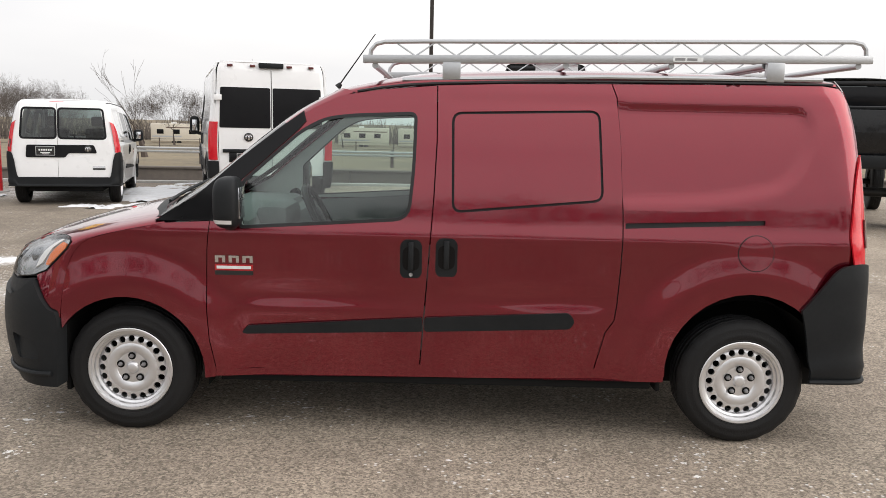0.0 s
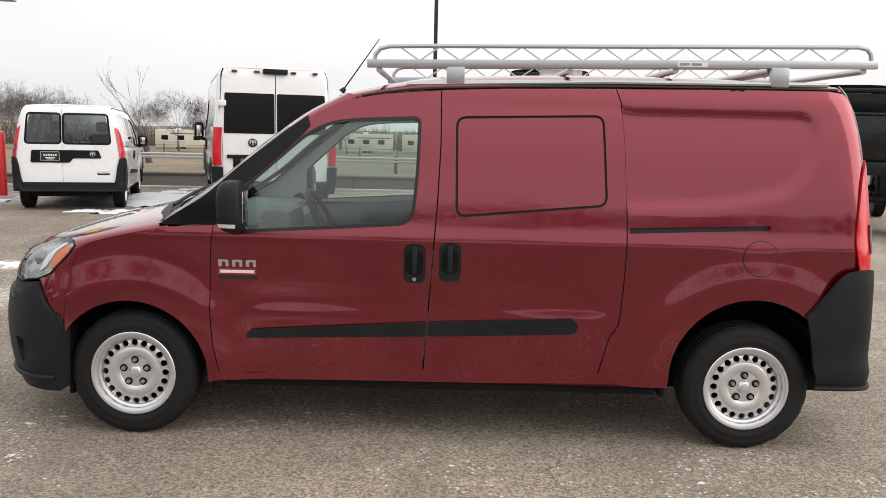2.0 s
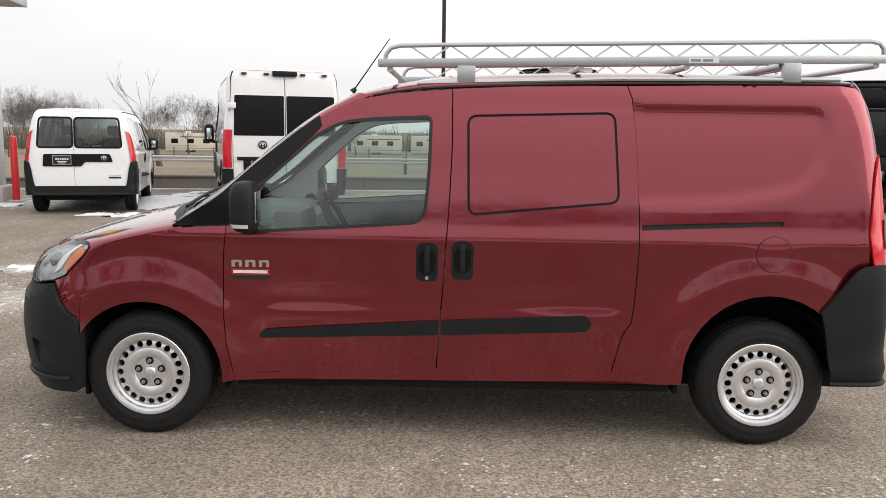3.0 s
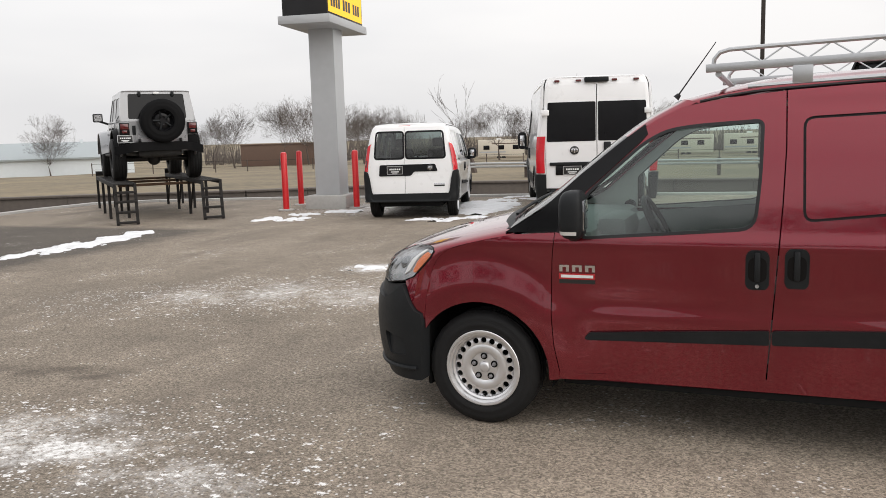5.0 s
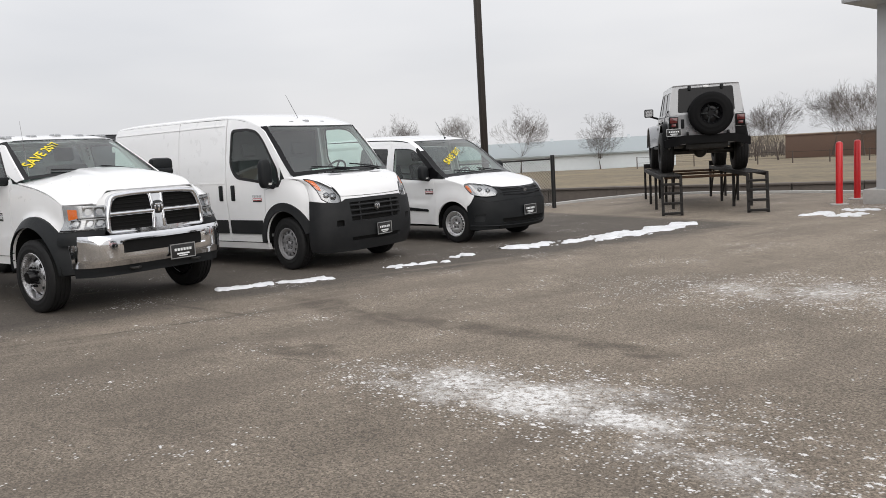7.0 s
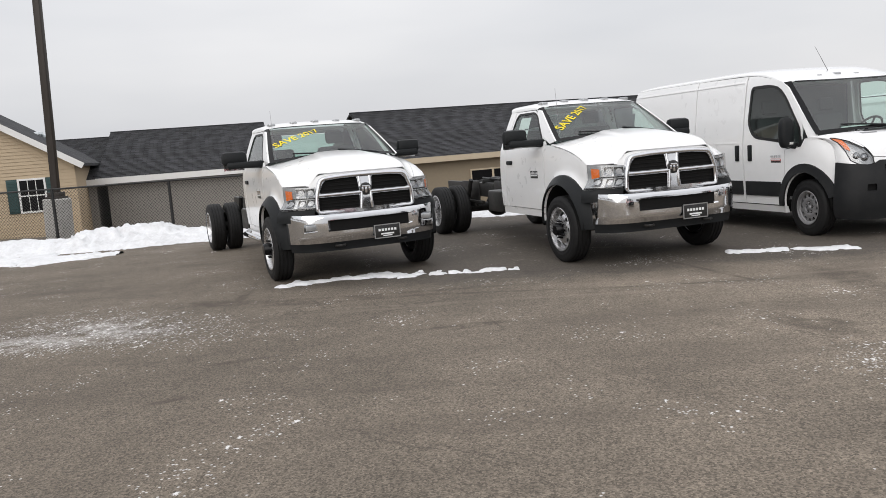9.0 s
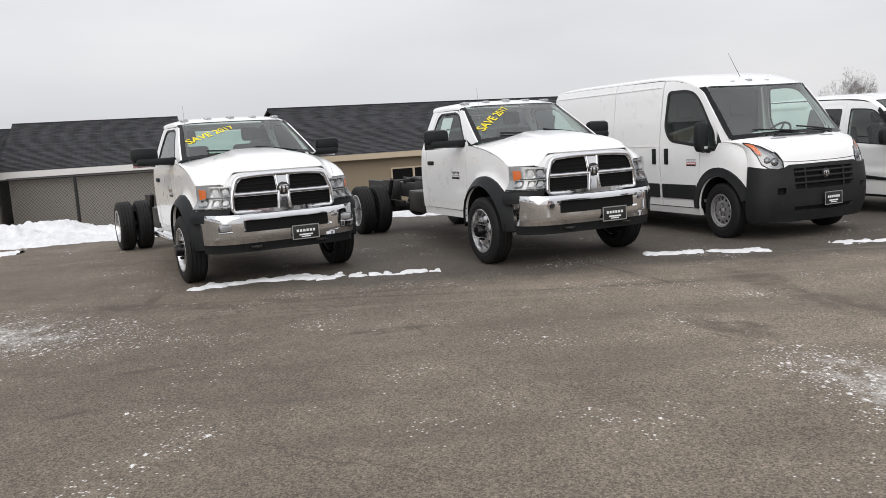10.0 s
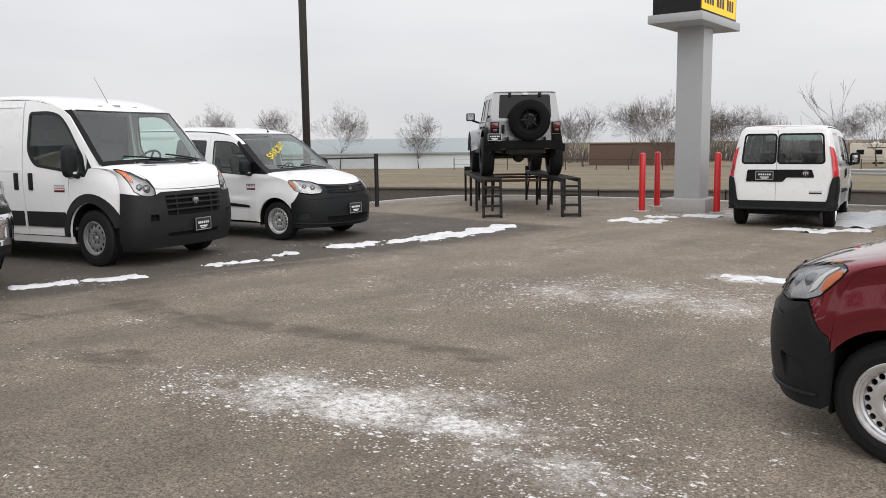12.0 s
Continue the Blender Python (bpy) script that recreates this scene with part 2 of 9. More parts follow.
def tube(bm, pts, r, seg=8, cap=True):
    """A round bar along a line of points; r is one radius or one for each point."""
    pts = [Vector(p) for p in pts]
    rs = r if isinstance(r, (list, tuple)) else [r] * len(pts)
    rings, ref = [], None
    for i, p in enumerate(pts):
        d = (pts[min(i + 1, len(pts) - 1)] - pts[max(i - 1, 0)]).normalized()
        if ref is None:
            ref = d.orthogonal().normalized()
        ref = (ref - d * ref.dot(d)).normalized()
        s = d.cross(ref)
        rings.append([bm.verts.new(p + (ref * math.cos(2 * math.pi * k / seg) + s * math.sin(2 * math.pi * k / seg)) * rs[i]) for k in range(seg)])
    for a, b in zip(rings, rings[1:]):
        for k in range(seg):
            bm.faces.new((a[k], a[(k + 1) % seg], b[(k + 1) % seg], b[k]))
    if cap:
        bm.faces.new(rings[0][::-1])
        bm.faces.new(rings[-1])
    return bm


def revolve(bm, profile, seg, m=Matrix()):
    """Turns (radius, along) points round the y axis."""
    rings = []
    for r, a in profile:
        rings.append([bm.verts.new(m @ Vector((r * math.cos(2 * math.pi * k / seg), a, r * math.sin(2 * math.pi * k / seg)))) for k in range(seg)])
    for a, b in zip(rings, rings[1:]):
        for k in range(seg):
            bm.faces.new((a[k], a[(k + 1) % seg], b[(k + 1) % seg], b[k]))
    return bm


def curve_of(*knots):
    """A smooth function through knots (at, value): monotone cubic."""
    ks = sorted(knots)
    xs, ys = [k[0] for k in ks], [k[1] for k in ks]
    n = len(xs)
    d = [(ys[i + 1] - ys[i]) / (xs[i + 1] - xs[i]) for i in range(n - 1)]
    t = [d[0]] + [0.0 if d[i - 1] * d[i] <= 0 else 2 * d[i - 1] * d[i] / (d[i - 1] + d[i]) for i in range(1, n - 1)] + [d[-1]]

    def f(x):
        if x <= xs[0]:
            return ys[0]
        if x >= xs[-1]:
            return ys[-1]
        i = max(j for j in range(n - 1) if xs[j] <= x)
        h = xs[i + 1] - xs[i]
        s = (x - xs[i]) / h
        return (ys[i] * (1 + 2 * s) * (1 - s) ** 2 + h * t[i] * s * (1 - s) ** 2 + ys[i + 1] * s * s * (3 - 2 * s) + h * t[i + 1] * s * s * (s - 1))

    return f


def inside(poly, x, y):
    c, j = False, len(poly) - 1
    for i in range(len(poly)):
        (xi, yi), (xj, yj) = poly[i], poly[j]
        if (yi > y) != (yj > y) and x < (xj - xi) * (y - yi) / (yj - yi) + xi:
            c = not c
        j = i
    return c


def rounded(poly, r, seg=4):
    """A polygon with its corners rounded; r is one radius or one for each corner."""
    out, n = [], len(poly)
    for i in range(n):
        p, a, b = Vector(poly[i]), Vector(poly[i - 1]), Vector(poly[(i + 1) % n])
        rad = r[i] if isinstance(r, (list, tuple)) else r
        rad = min(rad, (a - p).length * 0.45, (b - p).length * 0.45)
        if rad < 1e-4:
            out.append((p.x, p.y))
            continue
        s, e = p + (a - p).normalized() * rad, p + (b - p).normalized() * rad
        for k in range(seg + 1):
            t = k / seg
            q = s * (1 - t) ** 2 + p * 2 * t * (1 - t) + e * t * t
            out.append((q.x, q.y))
    return out


def shrink(poly, d):
    """A polygon moved inwards by d (outwards if negative)."""
    area = sum(a[0] * b[1] - b[0] * a[1] for a, b in zip(poly, poly[1:] + poly[:1]))
    sg, n, out = (1 if area > 0 else -1), len(poly), []
    for i in range(n):
        p, a, b = Vector(poly[i]), Vector(poly[i - 1]), Vector(poly[(i + 1) % n])
        n1, n2 = (p - a).normalized(), (b - p).normalized()
        n1, n2 = Vector((-n1.y, n1.x)) * sg, Vector((-n2.y, n2.x)) * sg
        h = n1 + n2
        h = h / max(0.4, h.length_squared / 2)
        q = p + h * d
        out.append((q.x, q.y))
    return out


def sheet(poly, surf, cell=0.06, holes=(), rim=0.02, gap=0.0):
    """A panel on a curved surface: the outline poly, less its holes, laid on surf(a, b), with rims turned inwards by surf(a, b, depth)."""
    loops = [shrink(list(poly), gap) if gap else list(poly)] + [shrink(list(h), -gap) if gap else list(h) for h in holes]
    pts, edges, where = [], [], []
    for lp in loops:
        dense = []
        for a, b in zip(lp, lp[1:] + lp[:1]):
            k = max(1, int(math.hypot(b[0] - a[0], b[1] - a[1]) / cell))
            dense += [(a[0] + (b[0] - a[0]) * i / k, a[1] + (b[1] - a[1]) * i / k) for i in range(k)]
        first = len(pts)
        pts += [Vector(p) for p in dense]
        edges += [(first + i, first + (i + 1) % len(dense)) for i in range(len(dense))]
        where.append((first, len(dense)))
    lo = [min(p[i] for p in loops[0]) for i in (0, 1)]
    hi = [max(p[i] for p in loops[0]) for i in (0, 1)]
    seen = list(pts)
    for i in range(1, int((hi[0] - lo[0]) / cell) + 1):
        for j in range(1, int((hi[1] - lo[1]) / cell) + 1):
            a, b = lo[0] + (i - (0.25 if j % 2 else 0.5)) * cell, lo[1] + (j - 0.5) * cell
            if inside(loops[0], a, b) and not any(inside(h, a, b) for h in loops[1:]):
                if min((p.x - a) ** 2 + (p.y - b) ** 2 for p in seen) > (0.45 * cell) ** 2:
                    pts.append(Vector((a, b)))
    vs, es, fs, _, _, _ = delaunay_2d_cdt(pts, edges, [], 0, 1e-6)
    bm = bmesh.new()
    made = [bm.verts.new(surf(v.x, v.y, 0.0)) for v in vs]
    for f in fs:
        c = sum((vs[i] for i in f), Vector((0, 0))) / len(f)
        if inside(loops[0], c.x, c.y) and not any(inside(h, c.x, c.y) for h in loops[1:]):
            bm.faces.new([made[i] for i in f])
    if rim:
        back = {}
        for e in [e for e in bm.edges if len(e.link_faces) == 1]:
            for v in e.verts:
                if v not in back:
                    k = made.index(v)
                    back[v] = bm.verts.new(surf(vs[k].x, vs[k].y, rim))
            a, b = e.verts
            bm.faces.new((a, b, back[b], back[a]))
    for v in [v for v in bm.verts if not v.link_faces]:
        bm.verts.remove(v)
    return bm


def words(text, size, m, name, material, parent, depth=0.002):
    """Raised or painted lettering in the built-in face."""
    cu = bpy.data.curves.new(name, "FONT")
    cu.body, cu.size, cu.extrude, cu.align_x, cu.align_y = text, size, depth, "CENTER", "CENTER"
    cu.offset = 0.016 * size
    ob = bpy.data.objects.new("text_tmp", cu)
    scene.collection.objects.link(ob)
    me = bpy.data.meshes.new_from_object(ob.evaluated_get(bpy.context.evaluated_depsgraph_get()))
    bpy.data.objects.remove(ob)
    bpy.data.curves.remove(cu)
    me.transform(m)
    me.materials.clear()
    me.materials.append(material)
    o = new(name, me)
    o.parent = parent
    return o


def circle(cx, cy, r, n=24):
    return [(cx + r * math.cos(2 * math.pi * k / n), cy + r * math.sin(2 * math.pi * k / n)) for k in range(n)]


# ---- wheels ----
def tyre_mesh(R, rim_r, w):
    bm = bmesh.new()
    prof = [(rim_r - 0.004, w * 0.36), (rim_r + 0.006, w * 0.46), (rim_r + 0.014, w * 0.478), (rim_r + 0.017, w * 0.470), (rim_r + (R - rim_r) * 0.30, w * 0.495), (rim_r + (R - rim_r) * 0.40, w * 0.5), (rim_r + (R - rim_r) * 0.43, w * 0.490), (rim_r + (R - rim_r) * 0.62, w * 0.490), (rim_r + (R - rim_r) * 0.7, w * 0.485), (R - 0.018, w * 0.43), (R - 0.005, w * 0.38)]
    tread = []
    for k in (0.30, 0.10, -0.10, -0.30):
        tread += [(R, w * (k + 0.035)), (R - 0.009, w * (k + 0.02)), (R - 0.009, w * (k - 0.02)), (R, w * (k - 0.035))]
    prof = prof + tread + [(r, -a) for r, a in reversed(prof)]
    # tread: shoulder rows stand in blocks
    seg, rings = 96, []
    for i, (r, a) in enumerate(prof):
        shoulder = r > R - 0.02 and abs(a) > w * 0.25
        rings.append([bm.verts.new(((r - (0.0025 if shoulder and k % 4 in (0, 1) else 0)) * math.cos(2 * math.pi * k / seg), a, (r - (0.0025 if shoulder and k % 4 in (0, 1) else 0)) * math.sin(2 * math.pi * k / seg))) for k in range(seg)])
    for p, q in zip(rings, rings[1:]):
        for k in range(seg):
            bm.faces.new((p[k], p[(k + 1) % seg], q[(k + 1) % seg], q[k]))
    return bm


def steel_wheel(parent, at, side, R=0.322, rim_r=0.208, w=0.205, holes=20, name="wheel", metal=None, dish=0.035, hub_r=0.083):
    """A pressed steel wheel with a ring of round holes; its outer face looks along side * y."""
    metal = metal or WHEEL_SILVER
    wheel = new(name)
    wheel.empty_display_size = 0.1
    wheel.parent = parent
    wheel.matrix_local = Matrix.Translation(at) @ (Matrix() if side > 0 else Matrix.Rotation(math.pi, 4, "Z"))
    part("tyre", tyre_mesh(R, rim_r, w), RUBBER, wheel, "black road tyre")
    bm = bmesh.new()
    revolve(bm, [(rim_r + 0.008, w * 0.475), (rim_r + 0.004, w * 0.49), (rim_r - 0.006, w * 0.485), (rim_r - 0.009, w * 0.45), (rim_r - 0.020, w * 0.43), (rim_r - 0.023, w * 0.36), (rim_r - 0.033, w * 0.33), (rim_r - 0.035, w * 0.24), (rim_r - 0.036, -w * 0.4)], 48)
    part("rim", bm, metal, wheel)
    face = curve_of((0.0, w * 0.30), (hub_r, w * 0.30), (rim_r * 0.62, w * 0.34), (rim_r * 0.80, w * 0.315), (rim_r - 0.034, w * 0.27))
    hr, rr = rim_r * (0.080 if holes > 15 else 0.11), rim_r * 0.738
    hs = [circle(rr * math.cos(2 * math.pi * k / holes), rr * math.sin(2 * math.pi * k / holes), hr, 10) for k in range(holes)]
    disc = sheet(circle(0, 0, rim_r - 0.033, 64), lambda a, b, d: Vector((a, face(math.hypot(a, b)) - d, b)), 0.022, hs, rim=0.012)
    part("disc", disc, metal, wheel)
    cap = bmesh.new()
    revolve(cap, [(0.0, w * 0.385), (0.020, w * 0.385), (0.027, w * 0.37), (0.033, w * 0.318), (0.078, w * 0.312), (hub_r, w * 0.335), (hub_r + 0.02, w * 0.345), (rim_r * 0.60, w * 0.35), (rim_r * 0.63, w * 0.33)], 40)
    part("centre_cap", cap, metal, wheel)
    for k in range(5):
        a = 2 * math.pi * k / 5 + 0.3
        bm = bmesh.new()
        revolve(bm, [(0.0, w * 0.33 + 0.018), (0.009, w * 0.33 + 0.016), (0.0115, w * 0.33 + 0.004), (0.0125, w * 0.30)], 6, Matrix.Translation((0.062 * math.cos(a), 0, 0.062 * math.sin(a))))
        part("lug_nut", bm, WHEEL_GREY, wheel)
        # flat black ring paints the shade of a sunken lug hole
        bm = bmesh.new()
        revolve(bm, [(0.010, w * 0.329), (0.020, w * 0.331)], 14, Matrix.Translation((0.062 * math.cos(a), 0, 0.062 * math.sin(a))))
        part("lug_shade_ring", bm, DARK, wheel)
    back = bmesh.new()
    revolve(back, [(0.0, -w * 0.05), (rim_r - 0.03, -w * 0.05)], 32)
    part("brake", back, DARK, wheel)
    return wheel


# ---- vehicle skins ----
class Skin:
    """The outer skin of a vehicle: half width by height, nose and tail by height, with rounded corners in plan. x ahead, y to its left."""

    def __init__(self, width, nose, tail, nose_from, tail_from, nose_n=2.6, tail_n=5.0, flares=(), tail_sharp=None, press=None):
        self.width, self.nose, self.tail = width, nose, tail
        self.nf, self.tf, self.nn, self.tn, self.flares = nose_from, tail_from, nose_n, tail_n, flares
        self.ts, self.press = tail_sharp or tail_n, press

    def half(self, x, z):
        w = self.width(z)
        for hx, hz, r0, r1, d in self.flares:
            r = math.hypot(x - hx, z - hz)
            s = min(1.0, max(0.0, (r1 - r) / (r1 - r0)))
            w += d * s * s * (3 - 2 * s)
        if self.press:
            w += self.press(x, z)
        if x > self.nf:
            t = min(1.0, (x - self.nf) / (self.nose(z) - self.nf))
            w *= max(0.0, 1 - t**self.nn) ** (1 / self.nn)
        if x < self.tf:
            t = min(1.0, (self.tf - x) / (self.tf - self.tail(z)))
            w *= max(0.0, 1 - t**self.ts) ** (1 / self.ts)
        return w

    def side(self, s, out=0.0):
        return lambda x, z, d=0.0: Vector((x, s * (self.half(x, z) + out - d), z))

    def front(self, a, z, out=0.0):
        """Round the nose: a from -1 (its right flank) through 0 (the middle) to 1 (its left flank)."""
        th = a * math.pi / 2
        c, s = abs(math.cos(th)) ** (2 / self.nn), abs(math.sin(th)) ** (2 / self.nn)
        x = self.nf + (self.nose(z) - self.nf + out) * c
        return Vector((x, math.copysign((self.half(self.nf, z) + out) * s, a), z))

    def rear(self, a, z, out=0.0):
        th = a * math.pi / 2
        c = abs(math.cos(th)) ** (2 / self.tn)
        s = max(0.0, 1 - c**self.ts) ** (1 / self.ts)
        x = self.tf - (self.tf - self.tail(z) + out) * c
        return Vector((x, math.copysign((self.half(self.tf, z) + out) * s, a), z))

    def front_y(self, y, z, out=0.0):
        """The nose at a distance y from the middle."""
        t = min(1.0, abs(y) / self.width(z))
        return Vector((self.nf + (self.nose(z) - self.nf) * (1 - t**self.nn) ** (1 / self.nn) + out, y, z))

    def rear_y(self, y, z, out=0.0):
        t = min(1.0, abs(y) / self.width(z))
        return Vector((self.tf - (self.tf - self.tail(z)) * (1 - t**self.ts) ** (1 / self.ts) - out, y, z))


def corner_lens(skin, s, y_in, reach, z0, z1, out, thick, nu=16, nv=18):
    """A lens wrapped round a tail corner, from the share y_in of the half width on the back to reach(share of height) metres along the flank."""

    def fn(u, v):
        z = z0 + (z1 - z0) * v
        w, n = skin.half(skin.tf, z), skin.ts
        deep = skin.tf - skin.tail(z)
        x_end = skin.tail(z) + reach(v)
        a0 = math.asin(min(1.0, y_in) ** (n / 2))
        a1 = math.acos(min(1.0, max(0.0, (skin.tf - x_end) / deep)) ** (n / 2))
        pts = []
        for i in range(121):
            a = a0 + (a1 - a0) * i / 120
            pts.append(Vector((skin.tf - deep * math.cos(a) ** (2 / n), w * math.sin(a) ** (2 / n))))
        run = [0.0]
        for p, q in zip(pts, pts[1:]):
            run.append(run[-1] + (q - p).length)
        d = run[-1] * u
        i = max(k for k in range(121) if run[k] <= d + 1e-9)
        j = min(i + 1, 120)
        p = pts[i].lerp(pts[j], (d - run[i]) / max(1e-9, run[j] - run[i]))
        gx, gy = -(((skin.tf - p.x) / deep) ** (n - 1)) / deep, (p.y / w) ** (n - 1) / w
        g = Vector((gx, gy)).normalized() * out
        return Vector((p.x + g.x, s * (p.y + g.y), z))

    return thicken(grid(fn, nu, nv), -thick if s > 0 else thick)


def band(skin, where, a0, a1, z0, z1, nu=24, nv=8, out=0.0, thick=0.0):
    """A patch of the nose or tail between angles a0..a1 and heights z0..z1, any of which may vary: a by height share, z by angle share."""
    f = skin.front if where == "front" else skin.rear
    g = lambda q, t: q(t) if callable(q) else q

    def fn(u, v):
        z = g(z0, u) * (1 - v) + g(z1, u) * v
        a = g(a0, v) * (1 - u) + g(a1, v) * u
        return f(a, z, out(u, v) if callable(out) else out)

    bm = grid(fn, nu, nv)
    return thicken(bm, -thick) if thick else bm


def nose_surface(skin, cx, cz, ex, ez, n, core):
    """Hood and nose as one skin: v runs from the windscreen down to the bumper's foot along a middle line (cx, cz) and a flank line (ex, ez), u across from flank (-1) to flank (1)."""

    def surf(u, v, d=0.0, out=0.0):
        th = max(-1.0, min(1.0, u)) * math.pi / 2
        c, s = max(0.0, math.cos(th)) ** (2 / n), abs(math.sin(th)) ** (2 / n)
        e, f = ex(v), ez(v)
        p = Vector((e + (cx(v) - e) * c, math.copysign(skin.half(e, f) * s, u), f + (cz(v) - f) * c))
        return p + (p - core).normalized() * (out - d)

    return surf


def both(half_line):
    """An outline from its right half, given from the middle at the top to the middle at the foot."""
    return list(half_line) + [(-u, v) for u, v in reversed(half_line) if abs(u) > 1e-6]


def flip(poly, s):
    return [(s * u, v) for u, v in poly]


# ---- small city van ----
CITY_W = curve_of((0.15, 0.845), (0.25, 0.872), (0.34, 0.876), (0.45, 0.885), (0.55, 0.892), (0.63, 0.899), (0.72, 0.901), (0.85, 0.906), (0.97, 0.914), (1.035, 0.920), (1.06, 0.917), (1.10, 0.907), (1.22, 0.893), (1.40, 0.860), (1.55, 0.828), (1.68, 0.795), (1.76, 0.768), (1.82, 0.735), (1.90, 0.66))
CITY_NOSE = curve_of((0.15, 2.37), (0.21, 2.42), (0.25, 2.43), (0.30, 2.42), (0.42, 2.43), (0.52, 2.445), (0.60, 2.445), (0.70, 2.43), (0.80, 2.415), (0.90, 2.365), (1.00, 2.28), (1.10, 2.15), (1.30, 1.9))
CITY_TAIL = curve_of((0.2, -2.165), (0.4, -2.17), (0.6, -2.168), (0.8, -2.16), (1.0, -2.15), (1.3, -2.128), (1.55, -2.105), (1.7, -2.075), (1.8, -2.045), (1.9, -1.98))


def city_press(x, z):
    """The pressed door ledge over the rub strips and the groove under the roof rail."""
    def bell(v):
        return math.exp(-v * v)

    k = min(1.0, max(0.0, (1.08 - x) / 0.18)) * min(1.0, max(0.0, (x + 1.0) / 0.22))
    ends = 0.45 + 0.55 * max(bell((x - 0.72) / 0.34), bell((x + 0.62) / 0.30))
    w = k * ends * (0.005 * bell((z - 0.652) / 0.035) - 0.009 * bell((z - 0.735) / 0.050))
    if x < 0.03:
        w -= 0.007 * bell((z - 1.712) / 0.020) * min(1.0, (0.03 - x) / 0.08) * min(1.0, max(0.0, (x + 0.93) / 0.05))
    return w


CITY = Skin(CITY_W, CITY_NOSE, CITY_TAIL, 1.76, -1.6, 2.6, 7.0, flares=((1.555, 0.32, 0.44, 0.68, 0.032), (-1.555, 0.34, 0.50, 0.72, 0.029)), tail_sharp=11.0, press=city_press)
CITY_EDGE = curve_of((0.58, 1.705), (0.43, 1.735), (0.2, 1.772), (0.0, 1.786), (-0.8, 1.812), (-1.9, 1.822), (-2.08, 1.812))
CITY_CROWN = curve_of((0.60, 1.750), (0.5, 1.778), (0.3, 1.825), (0.0, 1.868), (-1.0, 1.892), (-1.8, 1.88), (-2.0, 1.86), (-2.12, 1.82))


CITY_CX = curve_of((0, 1.465), (0.25, 1.85), (0.45, 2.12), (0.55, 2.245), (0.62, 2.325), (0.68, 2.38), (0.75, 2.42), (0.83, 2.445), (0.92, 2.425), (1, 2.36))
CITY_CZ = curve_of((0, 1.155), (0.25, 1.067), (0.45, 0.985), (0.55, 0.932), (0.62, 0.885), (0.68, 0.82), (0.75, 0.70), (0.83, 0.52), (0.92, 0.335), (1, 0.222))
CITY_EX = curve_of((0, 1.345), (0.25, 1.56), (0.45, 1.72), (0.6, 1.80), (0.68, 1.84), (0.75, 1.865), (0.85, 1.89), (1, 1.905))
CITY_EZ = curve_of((0, 1.082), (0.25, 1.04), (0.45, 0.995), (0.6, 0.93), (0.68, 0.84), (0.75, 0.71), (0.85, 0.5), (1, 0.235))


def arch(cx, cz, r0, r1, a0, a1, n=18):
    """Points round a wheel arch; the radius is r1 at the top and r0 at its feet."""
    out = []
    for k in range(n + 1):
        a = radians(a0 + (a1 - a0) * k / n)
        r = r0 + (r1 - r0) * max(0.0, math.sin(a))
        out.append((cx + r * math.cos(a), cz + r * math.sin(a)))
    return out


def door_handle(parent, s, x, z, skin, lock):
    h = part("handle_bezel", sheet(rounded([(x - 0.054, z - 0.075), (x - 0.040, z - 0.098), (x + 0.040, z - 0.098), (x + 0.054, z - 0.075), (x + 0.054, z + 0.07), (x + 0.035, z + 0.096), (x - 0.035, z + 0.096), (x - 0.054, z + 0.07)], 0.03), skin.side(s, 0.006), 0.03, rim=0.014), PLASTIC, parent, "black oval door handle")
    part("handle_cup", sheet(rounded([(x - 0.042, z - 0.06), (x + 0.042, z - 0.06), (x + 0.042, z + 0.06), (x - 0.042, z + 0.06)], 0.04, 6), skin.side(s, 0.0075), 0.03, rim=0.004), GLOSS_BLACK, h)
    y = skin.half(x, z)
    bm = boxes((x - 0.014, x + 0.014, s * (y + 0.006) - 0.013, s * (y + 0.006) + 0.026 * s * s, z - 0.055, z + 0.085), bevel=0.008)
    part("handle_grip", bm, PLASTIC, h)
    if lock:
        bm = bmesh.new()
        revolve(bm, [(0.0, 0.002), (0.009, 0.002), (0.010, -0.004)], 14, Matrix.Translation((x, s * (y + 0.009), z - 0.08)) @ (Matrix() if s > 0 else Matrix.Rotation(math.pi, 4, "Z")))
        part("lock_cylinder", bm, ALU, h, "bare metal lock cylinder")


